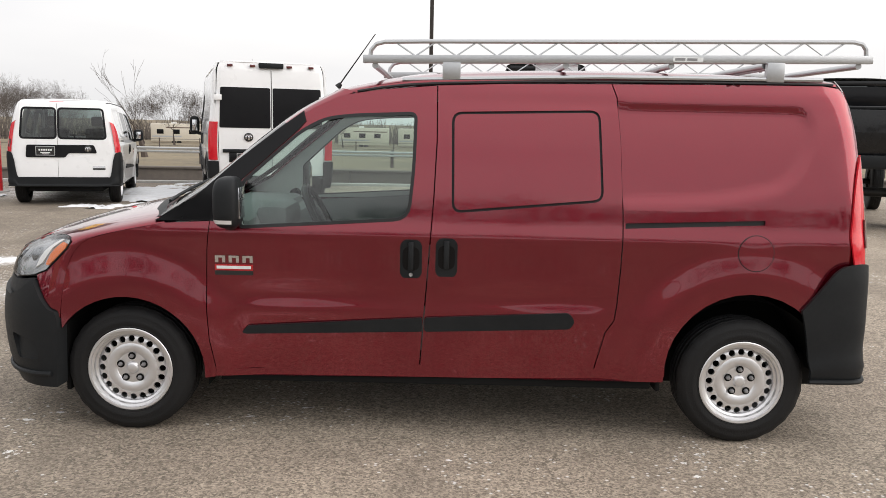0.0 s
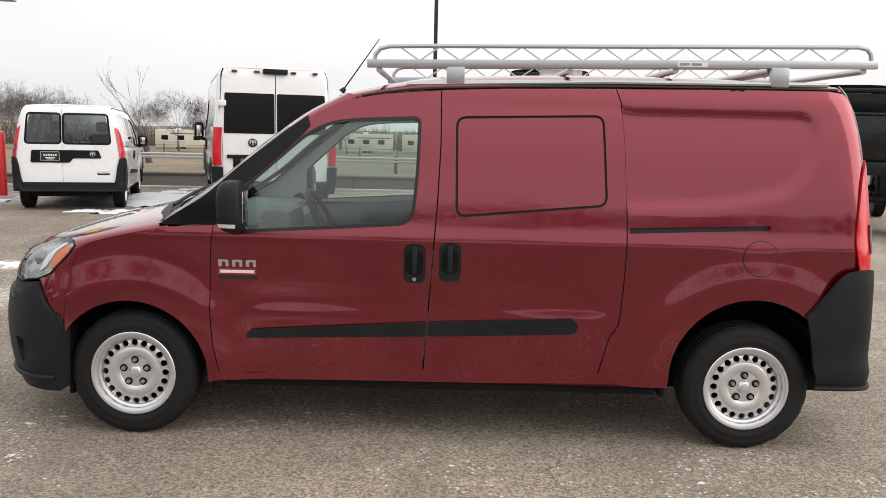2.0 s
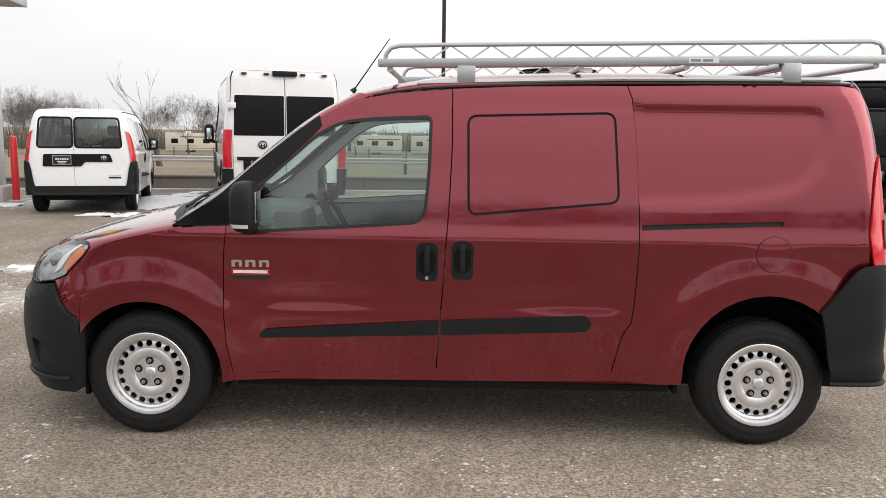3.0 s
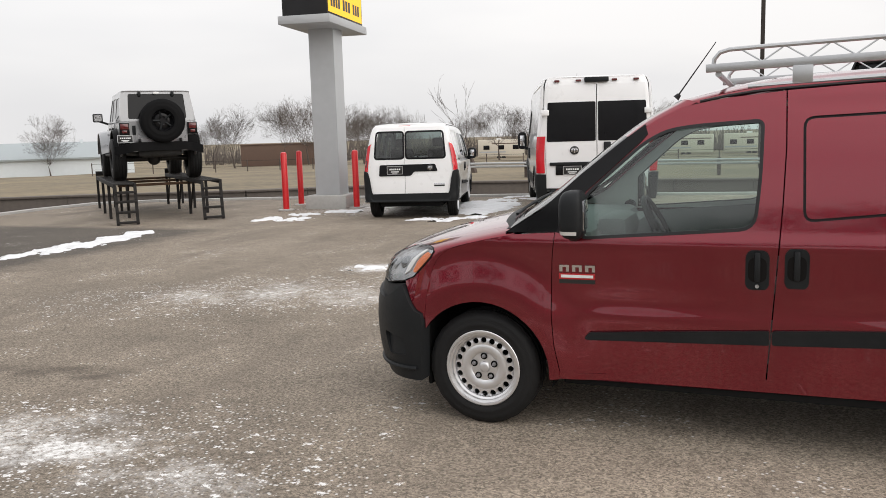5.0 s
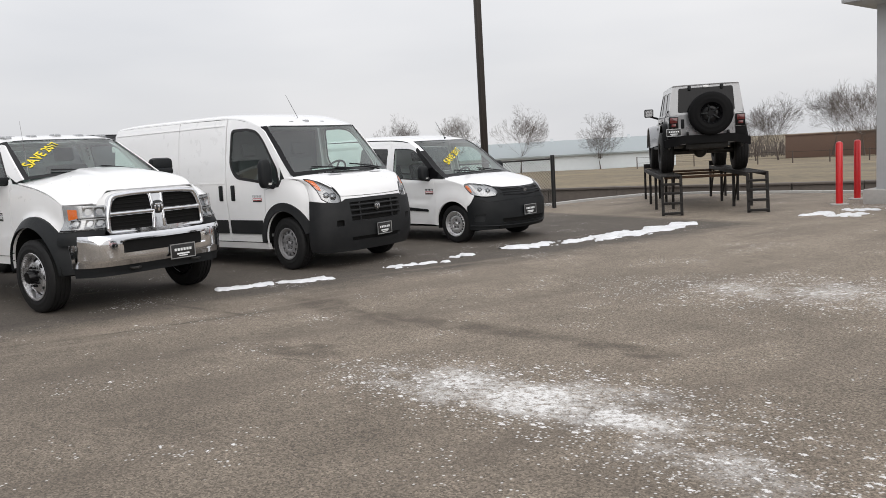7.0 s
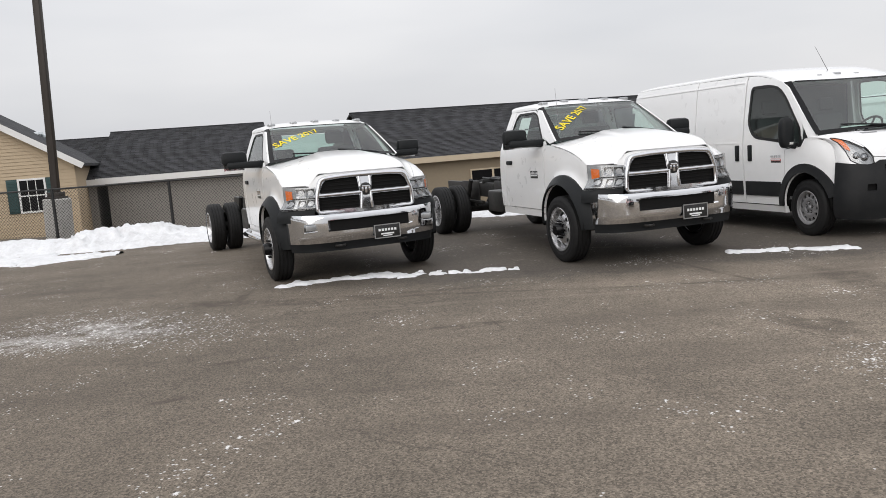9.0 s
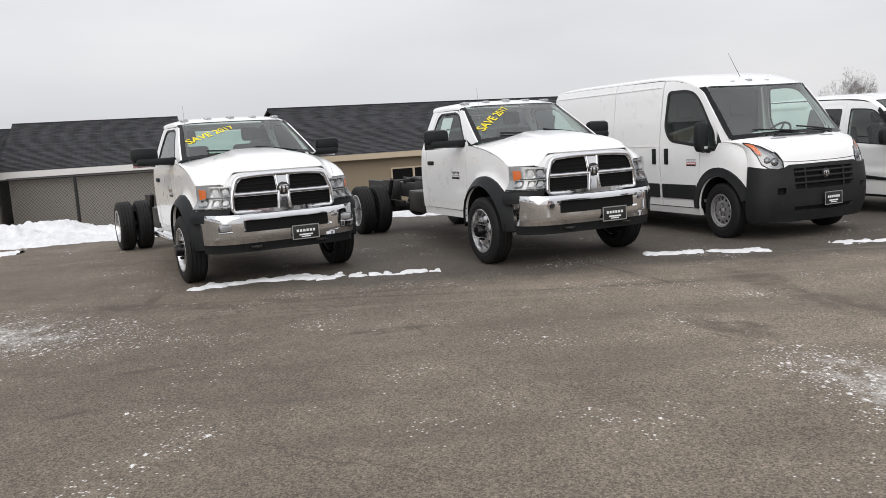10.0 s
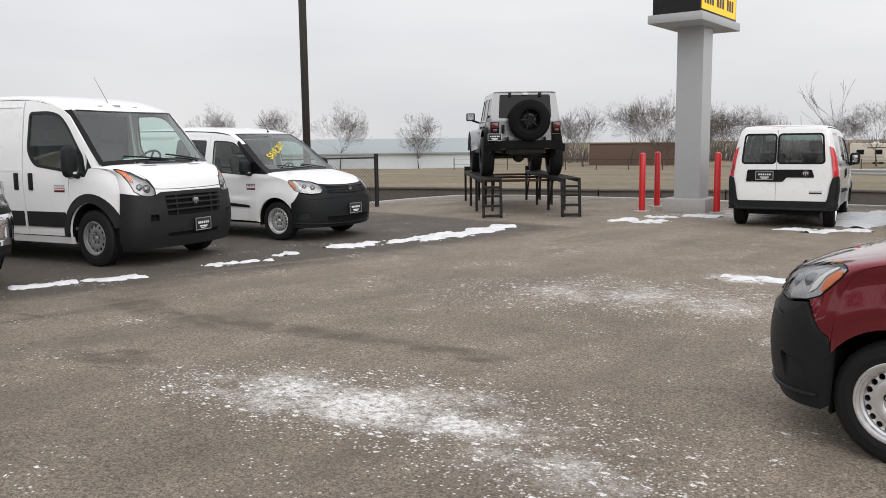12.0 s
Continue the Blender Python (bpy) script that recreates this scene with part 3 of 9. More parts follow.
def mirror(parent, s, x, y, z, sx=0.075, sy=0.095, sz=0.115, housing=None):
    """A door mirror with its arm, glass and side lamp; x, y, z is the middle of its housing."""
    housing = housing or PLASTIC
    bm = bmesh.new()
    bmesh.ops.create_uvsphere(bm, u_segments=20, v_segments=14, radius=1.0)
    for v in bm.verts:
        p = [math.copysign(abs(c) ** 0.6, c) for c in v.co]
        fx = sx * (1.0 if p[0] > 0 else 0.62)
        v.co = Vector((x + p[0] * fx, y + s * p[1] * sy, z + p[2] * sz))
    mr = part("mirror", bm, housing, parent, "black door mirror")
    part("mirror_glass", boxes((x - sx * 0.64, x - sx * 0.56, y - sy * 0.5, y + sy * 0.5, z - sz * 0.6, z + sz * 0.6), bevel=0.002), CHROME, mr, "mirror glass")
    bm = bmesh.new()
    tube(bm, [(x + 0.03, y - s * (sy + 0.10), z - sz * 0.95), (x + 0.03, y - s * sy * 0.8, z - sz * 0.88), (x + 0.01, y, z - sz * 0.75)], [0.04, 0.038, 0.034], 10)
    part("mirror_arm", bm, housing, mr)
    bm = bmesh.new()
    bmesh.ops.create_uvsphere(bm, u_segments=20, v_segments=14, radius=1.0)
    bmesh.ops.delete(bm, geom=[f for f in bm.faces if not (-0.70 < f.calc_center_median().z < -0.40 and f.calc_center_median().x > -0.3 and s * f.calc_center_median().y > -0.1)], context="FACES")
    for v in bm.verts:
        p = [math.copysign(abs(c) ** 0.6, c) * 1.03 for c in v.co]
        v.co = Vector((x + p[0] * sx * (1.0 if p[0] > 0 else 0.62), y + s * p[1] * sy, z + p[2] * sz))
    part("turn_lamp", bm, WHITE_LENS, mr, "clear side turn lamp")


def seat(parent, x, y, z0, w=0.50, back=0.62):
    bm = bmesh.new()
    box(bm, x - 0.25, x + 0.27, y - w / 2, y + w / 2, z0, z0 + 0.16, 0.05)
    part("seat_cushion", bm, SEAT, parent, "dark cloth seat")
    bm = bmesh.new()
    box(bm, -0.07, 0.07, -w / 2, w / 2, 0, back, 0.05, Matrix.Translation((x - 0.22, y, z0 + 0.12)) @ Matrix.Rotation(radians(-14), 4, "Y"))
    part("seat_back", bm, SEAT, parent)
    bm = bmesh.new()
    box(bm, -0.05, 0.05, -0.13, 0.13, 0.0, 0.19, 0.04, Matrix.Translation((x - 0.24 - 0.24 * back, y, z0 + 0.15 + back)) @ Matrix.Rotation(radians(-10), 4, "Y"))
    part("headrest", bm, SEAT, parent)


def steering_wheel(parent, x, y, z, r=0.185, tilt=-62):
    m = Matrix.Translation((x, y, z)) @ Matrix.Rotation(radians(tilt), 4, "Y")
    bm = bmesh.new()
    ring = [m @ Vector((r * math.cos(2 * math.pi * k / 28), r * math.sin(2 * math.pi * k / 28), 0)) for k in range(29)]
    tube(bm, ring, 0.016, 8, cap=False)
    for a in (90, 210, 330):
        tube(bm, [m @ Vector((0, 0, -0.02)), m @ Vector((r * math.sin(radians(a)), r * math.cos(radians(a)), 0))], 0.015, 6)
    box(bm, -0.06, 0.06, -0.07, 0.07, -0.04, 0.01, 0.02, m)
    part("steering_wheel", bm, PLASTIC, parent, "dark steering wheel")


def plate_blank(parent, m, w=0.31, h=0.155):
    """A dealer's plate: dark field, pale rim, pale bars for the lettering."""
    p = part("plate", boxes((-w / 2, w / 2, -0.006, 0.0, -h / 2, h / 2), bevel=0.002), BADGE_DARK, parent, "black dealer plate with pale bars")
    bm = boxes((-w / 2 - 0.006, w / 2 + 0.006, -0.004, 0.003, h / 2 - 0.004, h / 2 + 0.007), (-w / 2 - 0.006, w / 2 + 0.006, -0.004, 0.003, -h / 2 - 0.007, -h / 2 + 0.004), (-w / 2 - 0.007, -w / 2 + 0.004, -0.004, 0.003, -h / 2, h / 2), (w / 2 - 0.004, w / 2 + 0.007, -0.004, 0.003, -h / 2, h / 2))
    part("plate_rim", bm, ALU, p)
    part("lettering", boxes(*[(x0, x0 + w * 0.088, 0.0, 0.002, 0.002, 0.032) for x0 in [-w * 0.36 + w * 0.125 * k for k in range(6)]]), PAPER, p)
    part("lettering", boxes((-w * 0.26, w * 0.26, 0.0, 0.002, -0.040, -0.022), (-w * 0.18, w * 0.18, 0.0, 0.002, -0.060, -0.048)), PAPER, p)
    p.matrix_local = m
    return p


def emblem(parent, m, r, name="emblem"):
    """A maker's mark as a plain dark shield with a pale two-horned shape."""
    bm = bmesh.new()
    revolve(bm, [(0.0, 0.012), (r * 0.85, 0.010), (r, 0.004), (r * 1.02, -0.004)], 24)
    e = part(name, bm, BADGE_DARK, parent, "round dark emblem with pale mark")
    bm = boxes((-r * 0.18, r * 0.18, 0.009, 0.016, -r * 0.65, r * 0.35), (-r * 0.6, r * 0.6, 0.009, 0.016, r * 0.25, r * 0.55), (-r * 0.72, -r * 0.42, 0.009, 0.016, -r * 0.35, r * 0.3), (r * 0.42, r * 0.72, 0.009, 0.016, -r * 0.35, r * 0.3), bevel=0.002)
    part("emblem_mark", bm, CHROME, e)
    e.matrix_local = m
    return e


def badge(parent, s, skin, x0, x1, z, red=True):
    """Side badge: pale letter blocks over a red and a dark strip. x0 is its rear end."""
    f = skin.side(s, 0.004)
    w = x1 - x0
    b = part("badge", sheet([(x0, z - 0.075), (x1, z - 0.075), (x1, z - 0.045), (x0, z - 0.045)], skin.side(s, 0.003), 0.04, rim=0.004), BADGE_RED if red else BADGE_DARK, parent, "maker's badge with pale blocks")
    for k in range(3):
        a = x0 + w * (0.36 * k)
        for q in ([(a, z - 0.035), (a + w * 0.08, z - 0.035), (a + w * 0.08, z), (a, z)], [(a + w * 0.18, z - 0.035), (a + w * 0.27, z - 0.035), (a + w * 0.27, z), (a + w * 0.18, z)], [(a, z - 0.011), (a + w * 0.27, z - 0.011), (a + w * 0.27, z), (a, z)]):
            part("badge_block", sheet(q, f, 0.05, rim=0.004), CHROME, b)
    part("badge_strip", sheet([(x0 + w * 0.05, z - 0.067), (x1 - w * 0.05, z - 0.067), (x1 - w * 0.05, z - 0.052), (x0 + w * 0.05, z - 0.052)], skin.side(s, 0.005), 0.05, rim=0.002), PAPER, b)
    part("badge_foot", sheet([(x0, z - 0.098), (x1, z - 0.098), (x1, z - 0.077), (x0, z - 0.077)], skin.side(s, 0.003), 0.05, rim=0.004), BADGE_DARK, b)


SCREENS = {}


def city_van(m, paint, label, group="", slider_glass=False, rear_glass=True, name="van"):
    v = thing(name, m, label, "van", group)
    A = CITY.side
    front_edge = [(1.109, 0.335), (1.140, 0.495), (1.151, 0.669), (1.150, 0.842), (1.145, 0.956), (1.129, 1.095)]
    b_gap = [(0.022, 1.782), (0.018, 1.51), (0.028, 1.234), (0.051, 0.868), (0.066, 0.637), (0.084, 0.367)]
    c_gap = [(-0.798, 0.367), (-0.846, 0.572), (-0.886, 0.635), (-0.897, 0.72), (-0.904, 0.9), (-0.905, 1.117), (-0.888, 1.53), (-0.868, 1.74), (-0.845, 1.808)]
    pillar = [(1.20, 1.205), (1.0, 1.385), (0.80, 1.545), (0.63, 1.662), (0.50, 1.724), (0.30, 1.758)]
    glass = rounded([(0.978, 1.072), (0.972, 1.282), (0.86, 1.385), (0.69, 1.538), (0.575, 1.603), (0.44, 1.622), (0.128, 1.638), (0.133, 1.37), (0.155, 1.128)], [0.02, 0.03, 0.05, 0.05, 0.1, 0.1, 0.03, 0.1, 0.07])
    sl_win = rounded([(-0.059, 1.645), (-0.068, 1.166), (-0.80, 1.236), (-0.778, 1.668)], 0.045)
    f_arch = arch(1.555, 0.32, 0.388, 0.388, 34, 184)
    for s in (1, -1):
        side = A(s)
        # front wing
        fender = [(1.113, 0.302)] + [(x + 0.0, z) for x, z in front_edge] + [(1.345, 1.082), (1.45, 1.062), (1.56, 1.04), (1.64, 1.02), (1.72, 0.995), (1.765, 0.967), (1.80, 0.93), (1.822, 0.888), (1.84, 0.84), (1.855, 0.775), (1.865, 0.71), (1.875, 0.62)] + f_arch
        part("front_wing", sheet(fender, side, 0.028, rim=0.03, gap=0.0008), paint, v)
        part("arch_liner", grid(lambda u, w, s=s: Vector((1.555 + 0.40 * math.cos(-0.2 + 3.54 * u), s * (0.872 - 0.44 * w), 0.32 + 0.40 * math.sin(-0.2 + 3.54 * u))), 28, 3), DARK, v, "dark wheel arch liner")
        part("arch_wall", grid(lambda u, w, s=s: Vector((1.555 + 0.41 * w * math.cos(-0.2 + 3.54 * u), s * 0.44, 0.32 + 0.41 * w * math.sin(-0.2 + 3.54 * u))), 28, 2), DARK, v)
        part("arch_liner", grid(lambda u, w, s=s: Vector((-1.555 + 0.43 * math.cos(0.05 + 3.04 * u), s * (0.872 - 0.44 * w), 0.32 + 0.43 * math.sin(0.05 + 3.04 * u))), 28, 3), DARK, v, "dark wheel arch liner")
        part("arch_wall", grid(lambda u, w, s=s: Vector((-1.555 + 0.44 * w * math.cos(-0.2 + 3.54 * u), s * 0.44, 0.32 + 0.44 * w * math.sin(-0.2 + 3.54 * u))), 28, 2), DARK, v)
        # front door
        door = front_edge[:-1] + [(1.129, 1.10)] + pillar + b_gap
        dr = part("front_door", sheet(door, side, 0.030, [shrink(glass, -0.006)], rim=0.03, gap=0.0035), paint, v)
        part("window_seal", sheet(shrink(glass, -0.011), A(s, 0.003), 0.05, [shrink(glass, 0.005)], rim=0.012), SEAL, dr, "black rubber window seal")
        part("frame_trim", sheet(rounded([(1.02, 1.06), (1.01, 1.32), (0.70, 1.60), (0.56, 1.68), (0.06, 1.70), (0.07, 1.08)], 0.02), A(s, -0.045), 0.08, [glass], rim=0.0), HEADLINING, dr, "pale grey window frame trim")
        pane = part("window_pane", sheet(glass, A(s, -0.008), 0.08, rim=0.0), GLASS, dr, "clear door window")
        pane.visible_shadow = False
        cover = [(1.40, 1.092), (1.20, 1.213), (1.0, 1.392), (0.80, 1.552), (0.68, 1.640), (0.665, 1.592), (0.70, 1.550), (0.868, 1.396), (0.988, 1.288), (0.992, 1.068), (1.13, 1.098)]
        part("pillar_cover", sheet(cover, A(s, 0.006), 0.05, rim=0.02), GLOSS_BLACK, v, "black windscreen pillar cover")
        part("pillar_trim", sheet([(1.36, 1.10), (1.18, 1.20), (0.98, 1.375), (0.78, 1.535), (0.62, 1.65), (0.56, 1.64), (0.69, 1.542), (0.86, 1.39), (0.97, 1.285), (0.975, 1.07)], A(s, -0.03), 0.08, rim=0.0), HEADLINING, v, "pale grey inner pillar trim")
        door_handle(dr, s, 0.135, 0.93, CITY, s > 0)
        part("rub_strip", sheet(rounded([(0.978, 0.535), (0.950, 0.570), (0.074, 0.632), (0.074, 0.558), (0.955, 0.528)], 0.012), A(s, 0.014), 0.06, rim=0.016), PLASTIC, dr, "charcoal plastic rub strip")
        badge(dr, s, CITY, 0.918, 1.107, 0.925)
        mirror(dr, s, 0.992, s * 1.02, 1.20, 0.080, 0.10, 0.124)
        part("door_trim", sheet(shrink([(1.10, 0.36), (1.13, 1.08), (0.98, 1.06), (0.15, 1.12), (0.06, 0.40)], 0.02), A(s, -0.07), 0.15, rim=0.0), CABIN, dr)
        # sliding door
        slider = b_gap[::-1] + [(-0.3, 1.797)] + c_gap[::-1]
        sd = part("sliding_door", sheet(slider, side, 0.026, [shrink(sl_win, -0.005)], rim=0.03, gap=0.0025), paint, v)
        if slider_glass:
            pw = part("window_pane", sheet(shrink(sl_win, -0.003), A(s, -0.003), 0.08, rim=0.01), DARK_GLASS, sd, "dark sliding-door window")
            pw.visible_shadow = False
        else:
            part("blank_panel", sheet(shrink(sl_win, 0.005), A(s, 0.002), 0.04, rim=0.02), paint, sd, "window blanked with a painted panel")
            part("panel_seal", sheet(shrink(sl_win, -0.008), A(s, -0.012), 0.1, rim=0.0), SEAL, sd)
        door_handle(sd, s, -0.04, 0.94, CITY, False)
        part("rub_strip", sheet(rounded([(0.064, 0.632), (0.064, 0.558), (-0.667, 0.588), (-0.690, 0.63), (-0.660, 0.672)], 0.02), A(s, 0.014), 0.06, rim=0.016), PLASTIC, sd, "charcoal plastic rub strip")
        # rear quarter with its pressed field, rail and fuel flap
        pressed = rounded([(-0.70, 1.70), (-0.70, 1.225), (-1.35, 1.25), (-1.70, 1.32), (-1.815, 1.47), (-1.835, 1.70)], [0.01, 0.01, 0.2, 0.2, 0.2, 0.10], 6)

        def q_surf(x, z, d=0.0, s=s, pressed=pressed):
            w = CITY.half(x, z)
            e = min(math.hypot(x - (a[0] + (b[0] - a[0]) * t), z - (a[1] + (b[1] - a[1]) * t)) for a, b in zip(pressed, pressed[1:] + pressed[:1]) for t in (max(0.0, min(1.0, ((x - a[0]) * (b[0] - a[0]) + (z - a[1]) * (b[1] - a[1])) / ((b[0] - a[0]) ** 2 + (b[1] - a[1]) ** 2 + 1e-9))),))
            e = e if inside(pressed, x, z) else -e
            k = max(0.0, min(1.0, 0.5 + e / 0.044))
            return Vector((x, s * (w - 0.020 * k * k * (3 - 2 * k) - d), z))

        quarter = c_gap + [(-1.4, 1.818), (-1.9, 1.822), (-1.985, 1.81), (-2.045, 1.72), (-2.075, 1.55), (-2.098, 1.3), (-2.12, 0.95), (-2.12, 0.55), (-1.97, 0.34)] + arch(-1.555, 0.32, 0.395, 0.468, 176, 4) + [(-1.13, 0.35)]
        rail_gap = [(-0.92, 1.105), (-0.92, 1.125), (-1.60, 1.152), (-1.60, 1.136)]
        qp = part("rear_quarter", sheet(quarter, q_surf, 0.026, [rail_gap], rim=0.03, gap=0.003), paint, v)
        part("slide_rail", sheet(shrink(rail_gap, -0.004), A(s, -0.014), 0.1, rim=0.0), SEAL, qp, "black sliding-door rail")
        part("rail_cover", sheet(rounded([(-0.918, 1.131), (-0.918, 1.176), (-1.63, 1.206), (-1.625, 1.135), (-1.606, 1.134), (-1.606, 1.158)], 0.004), A(s, 0.003), 0.06, rim=0.004), paint, qp)
        flap = circle(-1.563, 0.995, 0.086, 28)
        part("flap_joint", sheet(shrink(flap, -0.004), A(s, 0.0012), 0.06, rim=0.0), SEAL, qp)
        part("fuel_flap", sheet(flap, A(s, 0.003), 0.022, rim=0.003), paint, qp, "round fuel filler flap")
        # tail lamp round the corner
        tl = part("tail_lamp", corner_lens(CITY, s, 0.915, lambda t: 0.018 + 0.118 * math.sqrt(max(0.0, 1 - t)) * (0.72 + 0.28 * min(1.0, 4 * t)), 0.945, 1.485, 0.011, 0.010), RED_LENS, v, "tall red tail lamp")
        part("reversing_lens", corner_lens(CITY, s, 0.935, lambda t: 0.05, 1.03, 1.17, 0.014, 0.004, 10, 4), DARK_RED_LENS, tl)
        # sill, gutter
        part("sill", sheet([(1.12, 0.305), (1.115, 0.350), (0.08, 0.380), (-0.80, 0.380), (-1.15, 0.365), (-1.15, 0.322)], A(s, -0.003), 0.08, rim=0.08), paint, v)
        bm = bmesh.new()
        tube(bm, [(x, s * (CITY.half(x, CITY_EDGE(x)) - 0.006), CITY_EDGE(x) + 0.006) for x in [0.42 - 0.125 * k for k in range(20)]], 0.007, 6)
        part("roof_gutter", bm, SEAL, v, "black roof gutter strip")
    # hood, roof, screen
    NS = nose_surface(CITY, CITY_CX, CITY_CZ, CITY_EX, CITY_EZ, 2.0, Vector((1.35, 0, 0.55)))
    lamp_line = [(0.735, 0.432), (0.82, 0.447), (0.90, 0.50), (0.935, 0.575), (0.92, 0.64), (0.875, 0.685), (0.80, 0.702), (0.62, 0.716), (0.47, 0.71), (0.425, 0.67), (0.43, 0.61), (0.50, 0.525), (0.62, 0.452)]
    part("hood", sheet(both([(0.0, 0.0), (0.70, 0.0), (0.675, 0.13), (0.645, 0.25), (0.59, 0.36), (0.52, 0.46), (0.43, 0.565), (0.30, 0.59), (0.0, 0.60)]), NS, 0.032, rim=0.03, gap=0.003), paint, v)
    for s in (1, -1):
        top_piece = [(0.70, 0.0), (0.9995, 0.0), (0.9995, 0.806), (0.985, 0.789), (0.94, 0.781), (0.895, 0.762), (0.82, 0.712)] + [(0.81, 0.701), (0.875, 0.685), (0.92, 0.64), (0.935, 0.575), (0.90, 0.50), (0.82, 0.447), (0.735, 0.432), (0.62, 0.452), (0.525, 0.50), (0.525, 0.46), (0.59, 0.36), (0.645, 0.25), (0.675, 0.13)]
        part("wing_crown", sheet(flip(top_piece, s), NS, 0.028, rim=0.03), paint, v)

    def roof(u, w):
        q = 2 * u - 1
        x = (0.43 + 0.13 * (1 - q * q)) * (1 - w) + (-1.975 - 0.03 * (1 - q * q)) * w
        z0 = CITY_EDGE(x)
        y = CITY.half(x, z0) - 0.012
        th = q * math.pi / 2
        rib = 0.006 * math.sin(q * 24) * min(1, 3 * w, 3 * (1 - w)) if abs(q) < 0.8 else 0
        return Vector((x, math.copysign(y * abs(math.sin(th)) ** (2 / 2.8), q), z0 + (CITY_CROWN(x) + rib - z0) * abs(math.cos(th)) ** (2 / 2.8)))

    part("roof", thicken(grid(roof, 48, 36), 0.012), paint, v)
    pil = curve_of((0.0, 1.37), (0.25, 1.13), (0.5, 0.87), (0.75, 0.63), (1.0, 0.43))
    pz = curve_of((0.0, 1.11), (0.25, 1.27), (0.5, 1.485), (0.75, 1.652), (1.0, 1.745))

    def screen(u, w, out=0.0, a=1.0):
        q = (2 * u - 1) * a
        x, z = pil(w), pz(w)
        th = math.asin(min(1.0, abs(q)) ** (2.8 / 2)) / math.pi
        lift = roof(0.5 + math.copysign(th, q), 0.0) - Vector((pil(1) + 0.125 * (1 - q * q), q * (CITY_W(pz(1)) - 0.012), pz(1) + 0.025 * (1 - q * q)))
        return Vector((x + 0.125 * (1 - q * q) + out, q * (CITY_W(z) - 0.012), z + 0.025 * (1 - q * q) + out * 0.6)) + lift * w**2.5

    SCREENS[v.name] = screen
    sc = part("windscreen", grid(screen, 20, 14), SHIELD_GLASS, v, "raked windscreen")
    sc.visible_shadow = False
    part("screen_border", grid(lambda u, w: screen(u, 0.0 + 0.07 * w, 0.003), 20, 2), GLOSS_BLACK, sc)
    part("screen_border", grid(lambda u, w: screen(u, 0.965 + 0.035 * w, 0.002), 20, 2), GLOSS_BLACK, sc)
    for q0 in (0.0, 0.945):
        part("screen_border", grid(lambda u, w, q0=q0: screen(q0 + 0.055 * u, w, 0.003), 3, 12), GLOSS_BLACK, sc)
    for q0 in (0.0, 0.962):
        part("pillar_cap", grid(lambda u, w, q0=q0: screen(q0 + 0.038 * u, 0.62 + 0.39 * w, 0.007), 4, 10), paint, v)
    part("cowl", grid(lambda u, w: Vector((1.40 - 0.06 * w + (0.125 + 0.01 * w) * (1 - (2 * u - 1) ** 2) + 0.02, (2 * u - 1) * 0.86, 1.098 + 0.02 * w + 0.03 * (1 - (2 * u - 1) ** 2) + 0.02 * (1 - (2 * u - 1) ** 4))), 20, 3), PLASTIC, v, "black cowl below the windscreen")
    for y0, y1 in ((0.55, -0.02), (-0.05, -0.58)):
        bm = bmesh.new()
        pts = [screen(0.5 + (y0 + (y1 - y0) * t) / 1.75, 0.03 + 0.11 * t, 0.018) for t in (0, 0.25, 0.5, 0.75, 1)]
        tube(bm, pts, 0.009, 6)
        part("wiper", bm, PLASTIC, v, "black wiper")
    # nose: recessed grille cheek over a proud bumper with a sharp ledge
    crest = [(0.0, 0.747), (0.30, 0.754), (0.50, 0.762), (0.615, 0.764), (0.72, 0.745), (0.812, 0.716)]
    part("grille_cheek", sheet(both([(0.0, 0.605), (0.30, 0.594), (0.43, 0.570), (0.42, 0.67), (0.47, 0.715), (0.62, 0.722), (0.80, 0.708), (0.815, 0.714), (0.72, 0.744), (0.615, 0.763), (0.50, 0.762), (0.30, 0.754), (0.0, 0.747)]), NS, 0.035, rim=0.05, gap=0.002), PLASTIC, v, "charcoal plastic grille surround")
    pocket = rounded([(0.655, 0.850), (0.86, 0.862), (0.885, 0.915), (0.70, 0.918)], 0.02)
    mouth = rounded(both([(0.0, 0.885), (0.42, 0.89), (0.40, 0.93), (0.0, 0.93)]), 0.012)
    low = lambda u, w, d=0.0: NS(u, w, d, 0.020)
    bp = part("front_bumper", sheet(both(crest + [(0.895, 0.765), (0.94, 0.784), (0.985, 0.792), (0.9995, 0.81), (0.9995, 1.0), (0.0, 1.0)]), low, 0.032, [pocket, flip(pocket, -1), mouth], rim=0.06), PLASTIC, v, "charcoal plastic front bumper", sharp=0.5)
    part("air_mouth", sheet(shrink(mouth, -0.01), lambda u, w, d=0.0: NS(u, w, d, -0.015), 0.06, rim=0.0), DARK, bp, "black lower air intake")
    bm = bmesh.new()
    tube(bm, [NS(a / 24 * 0.97, 0.958, 0.0, 0.026) for a in range(-24, 25)], 0.012, 8)
    part("bumper_lip", bm, PLASTIC, bp)
    for s in (1, -1):
        part("fog_pocket", sheet(flip(shrink(pocket, -0.008), s), lambda u, w, d=0.0: NS(u, w, d, -0.004 + 0.02 * max(0.0, (w - 0.86) / 0.06)), 0.03, rim=0.0), PLASTIC, bp)
    bm = bmesh.new()
    for w in (0.628, 0.655, 0.682, 0.709):
        tube(bm, [NS(a / 10 * 0.36, w, 0.0, -0.001) for a in range(-10, 11)], 0.009, 6)
    part("grille", bm, GLOSS_BLACK, bp, "black slatted grille")
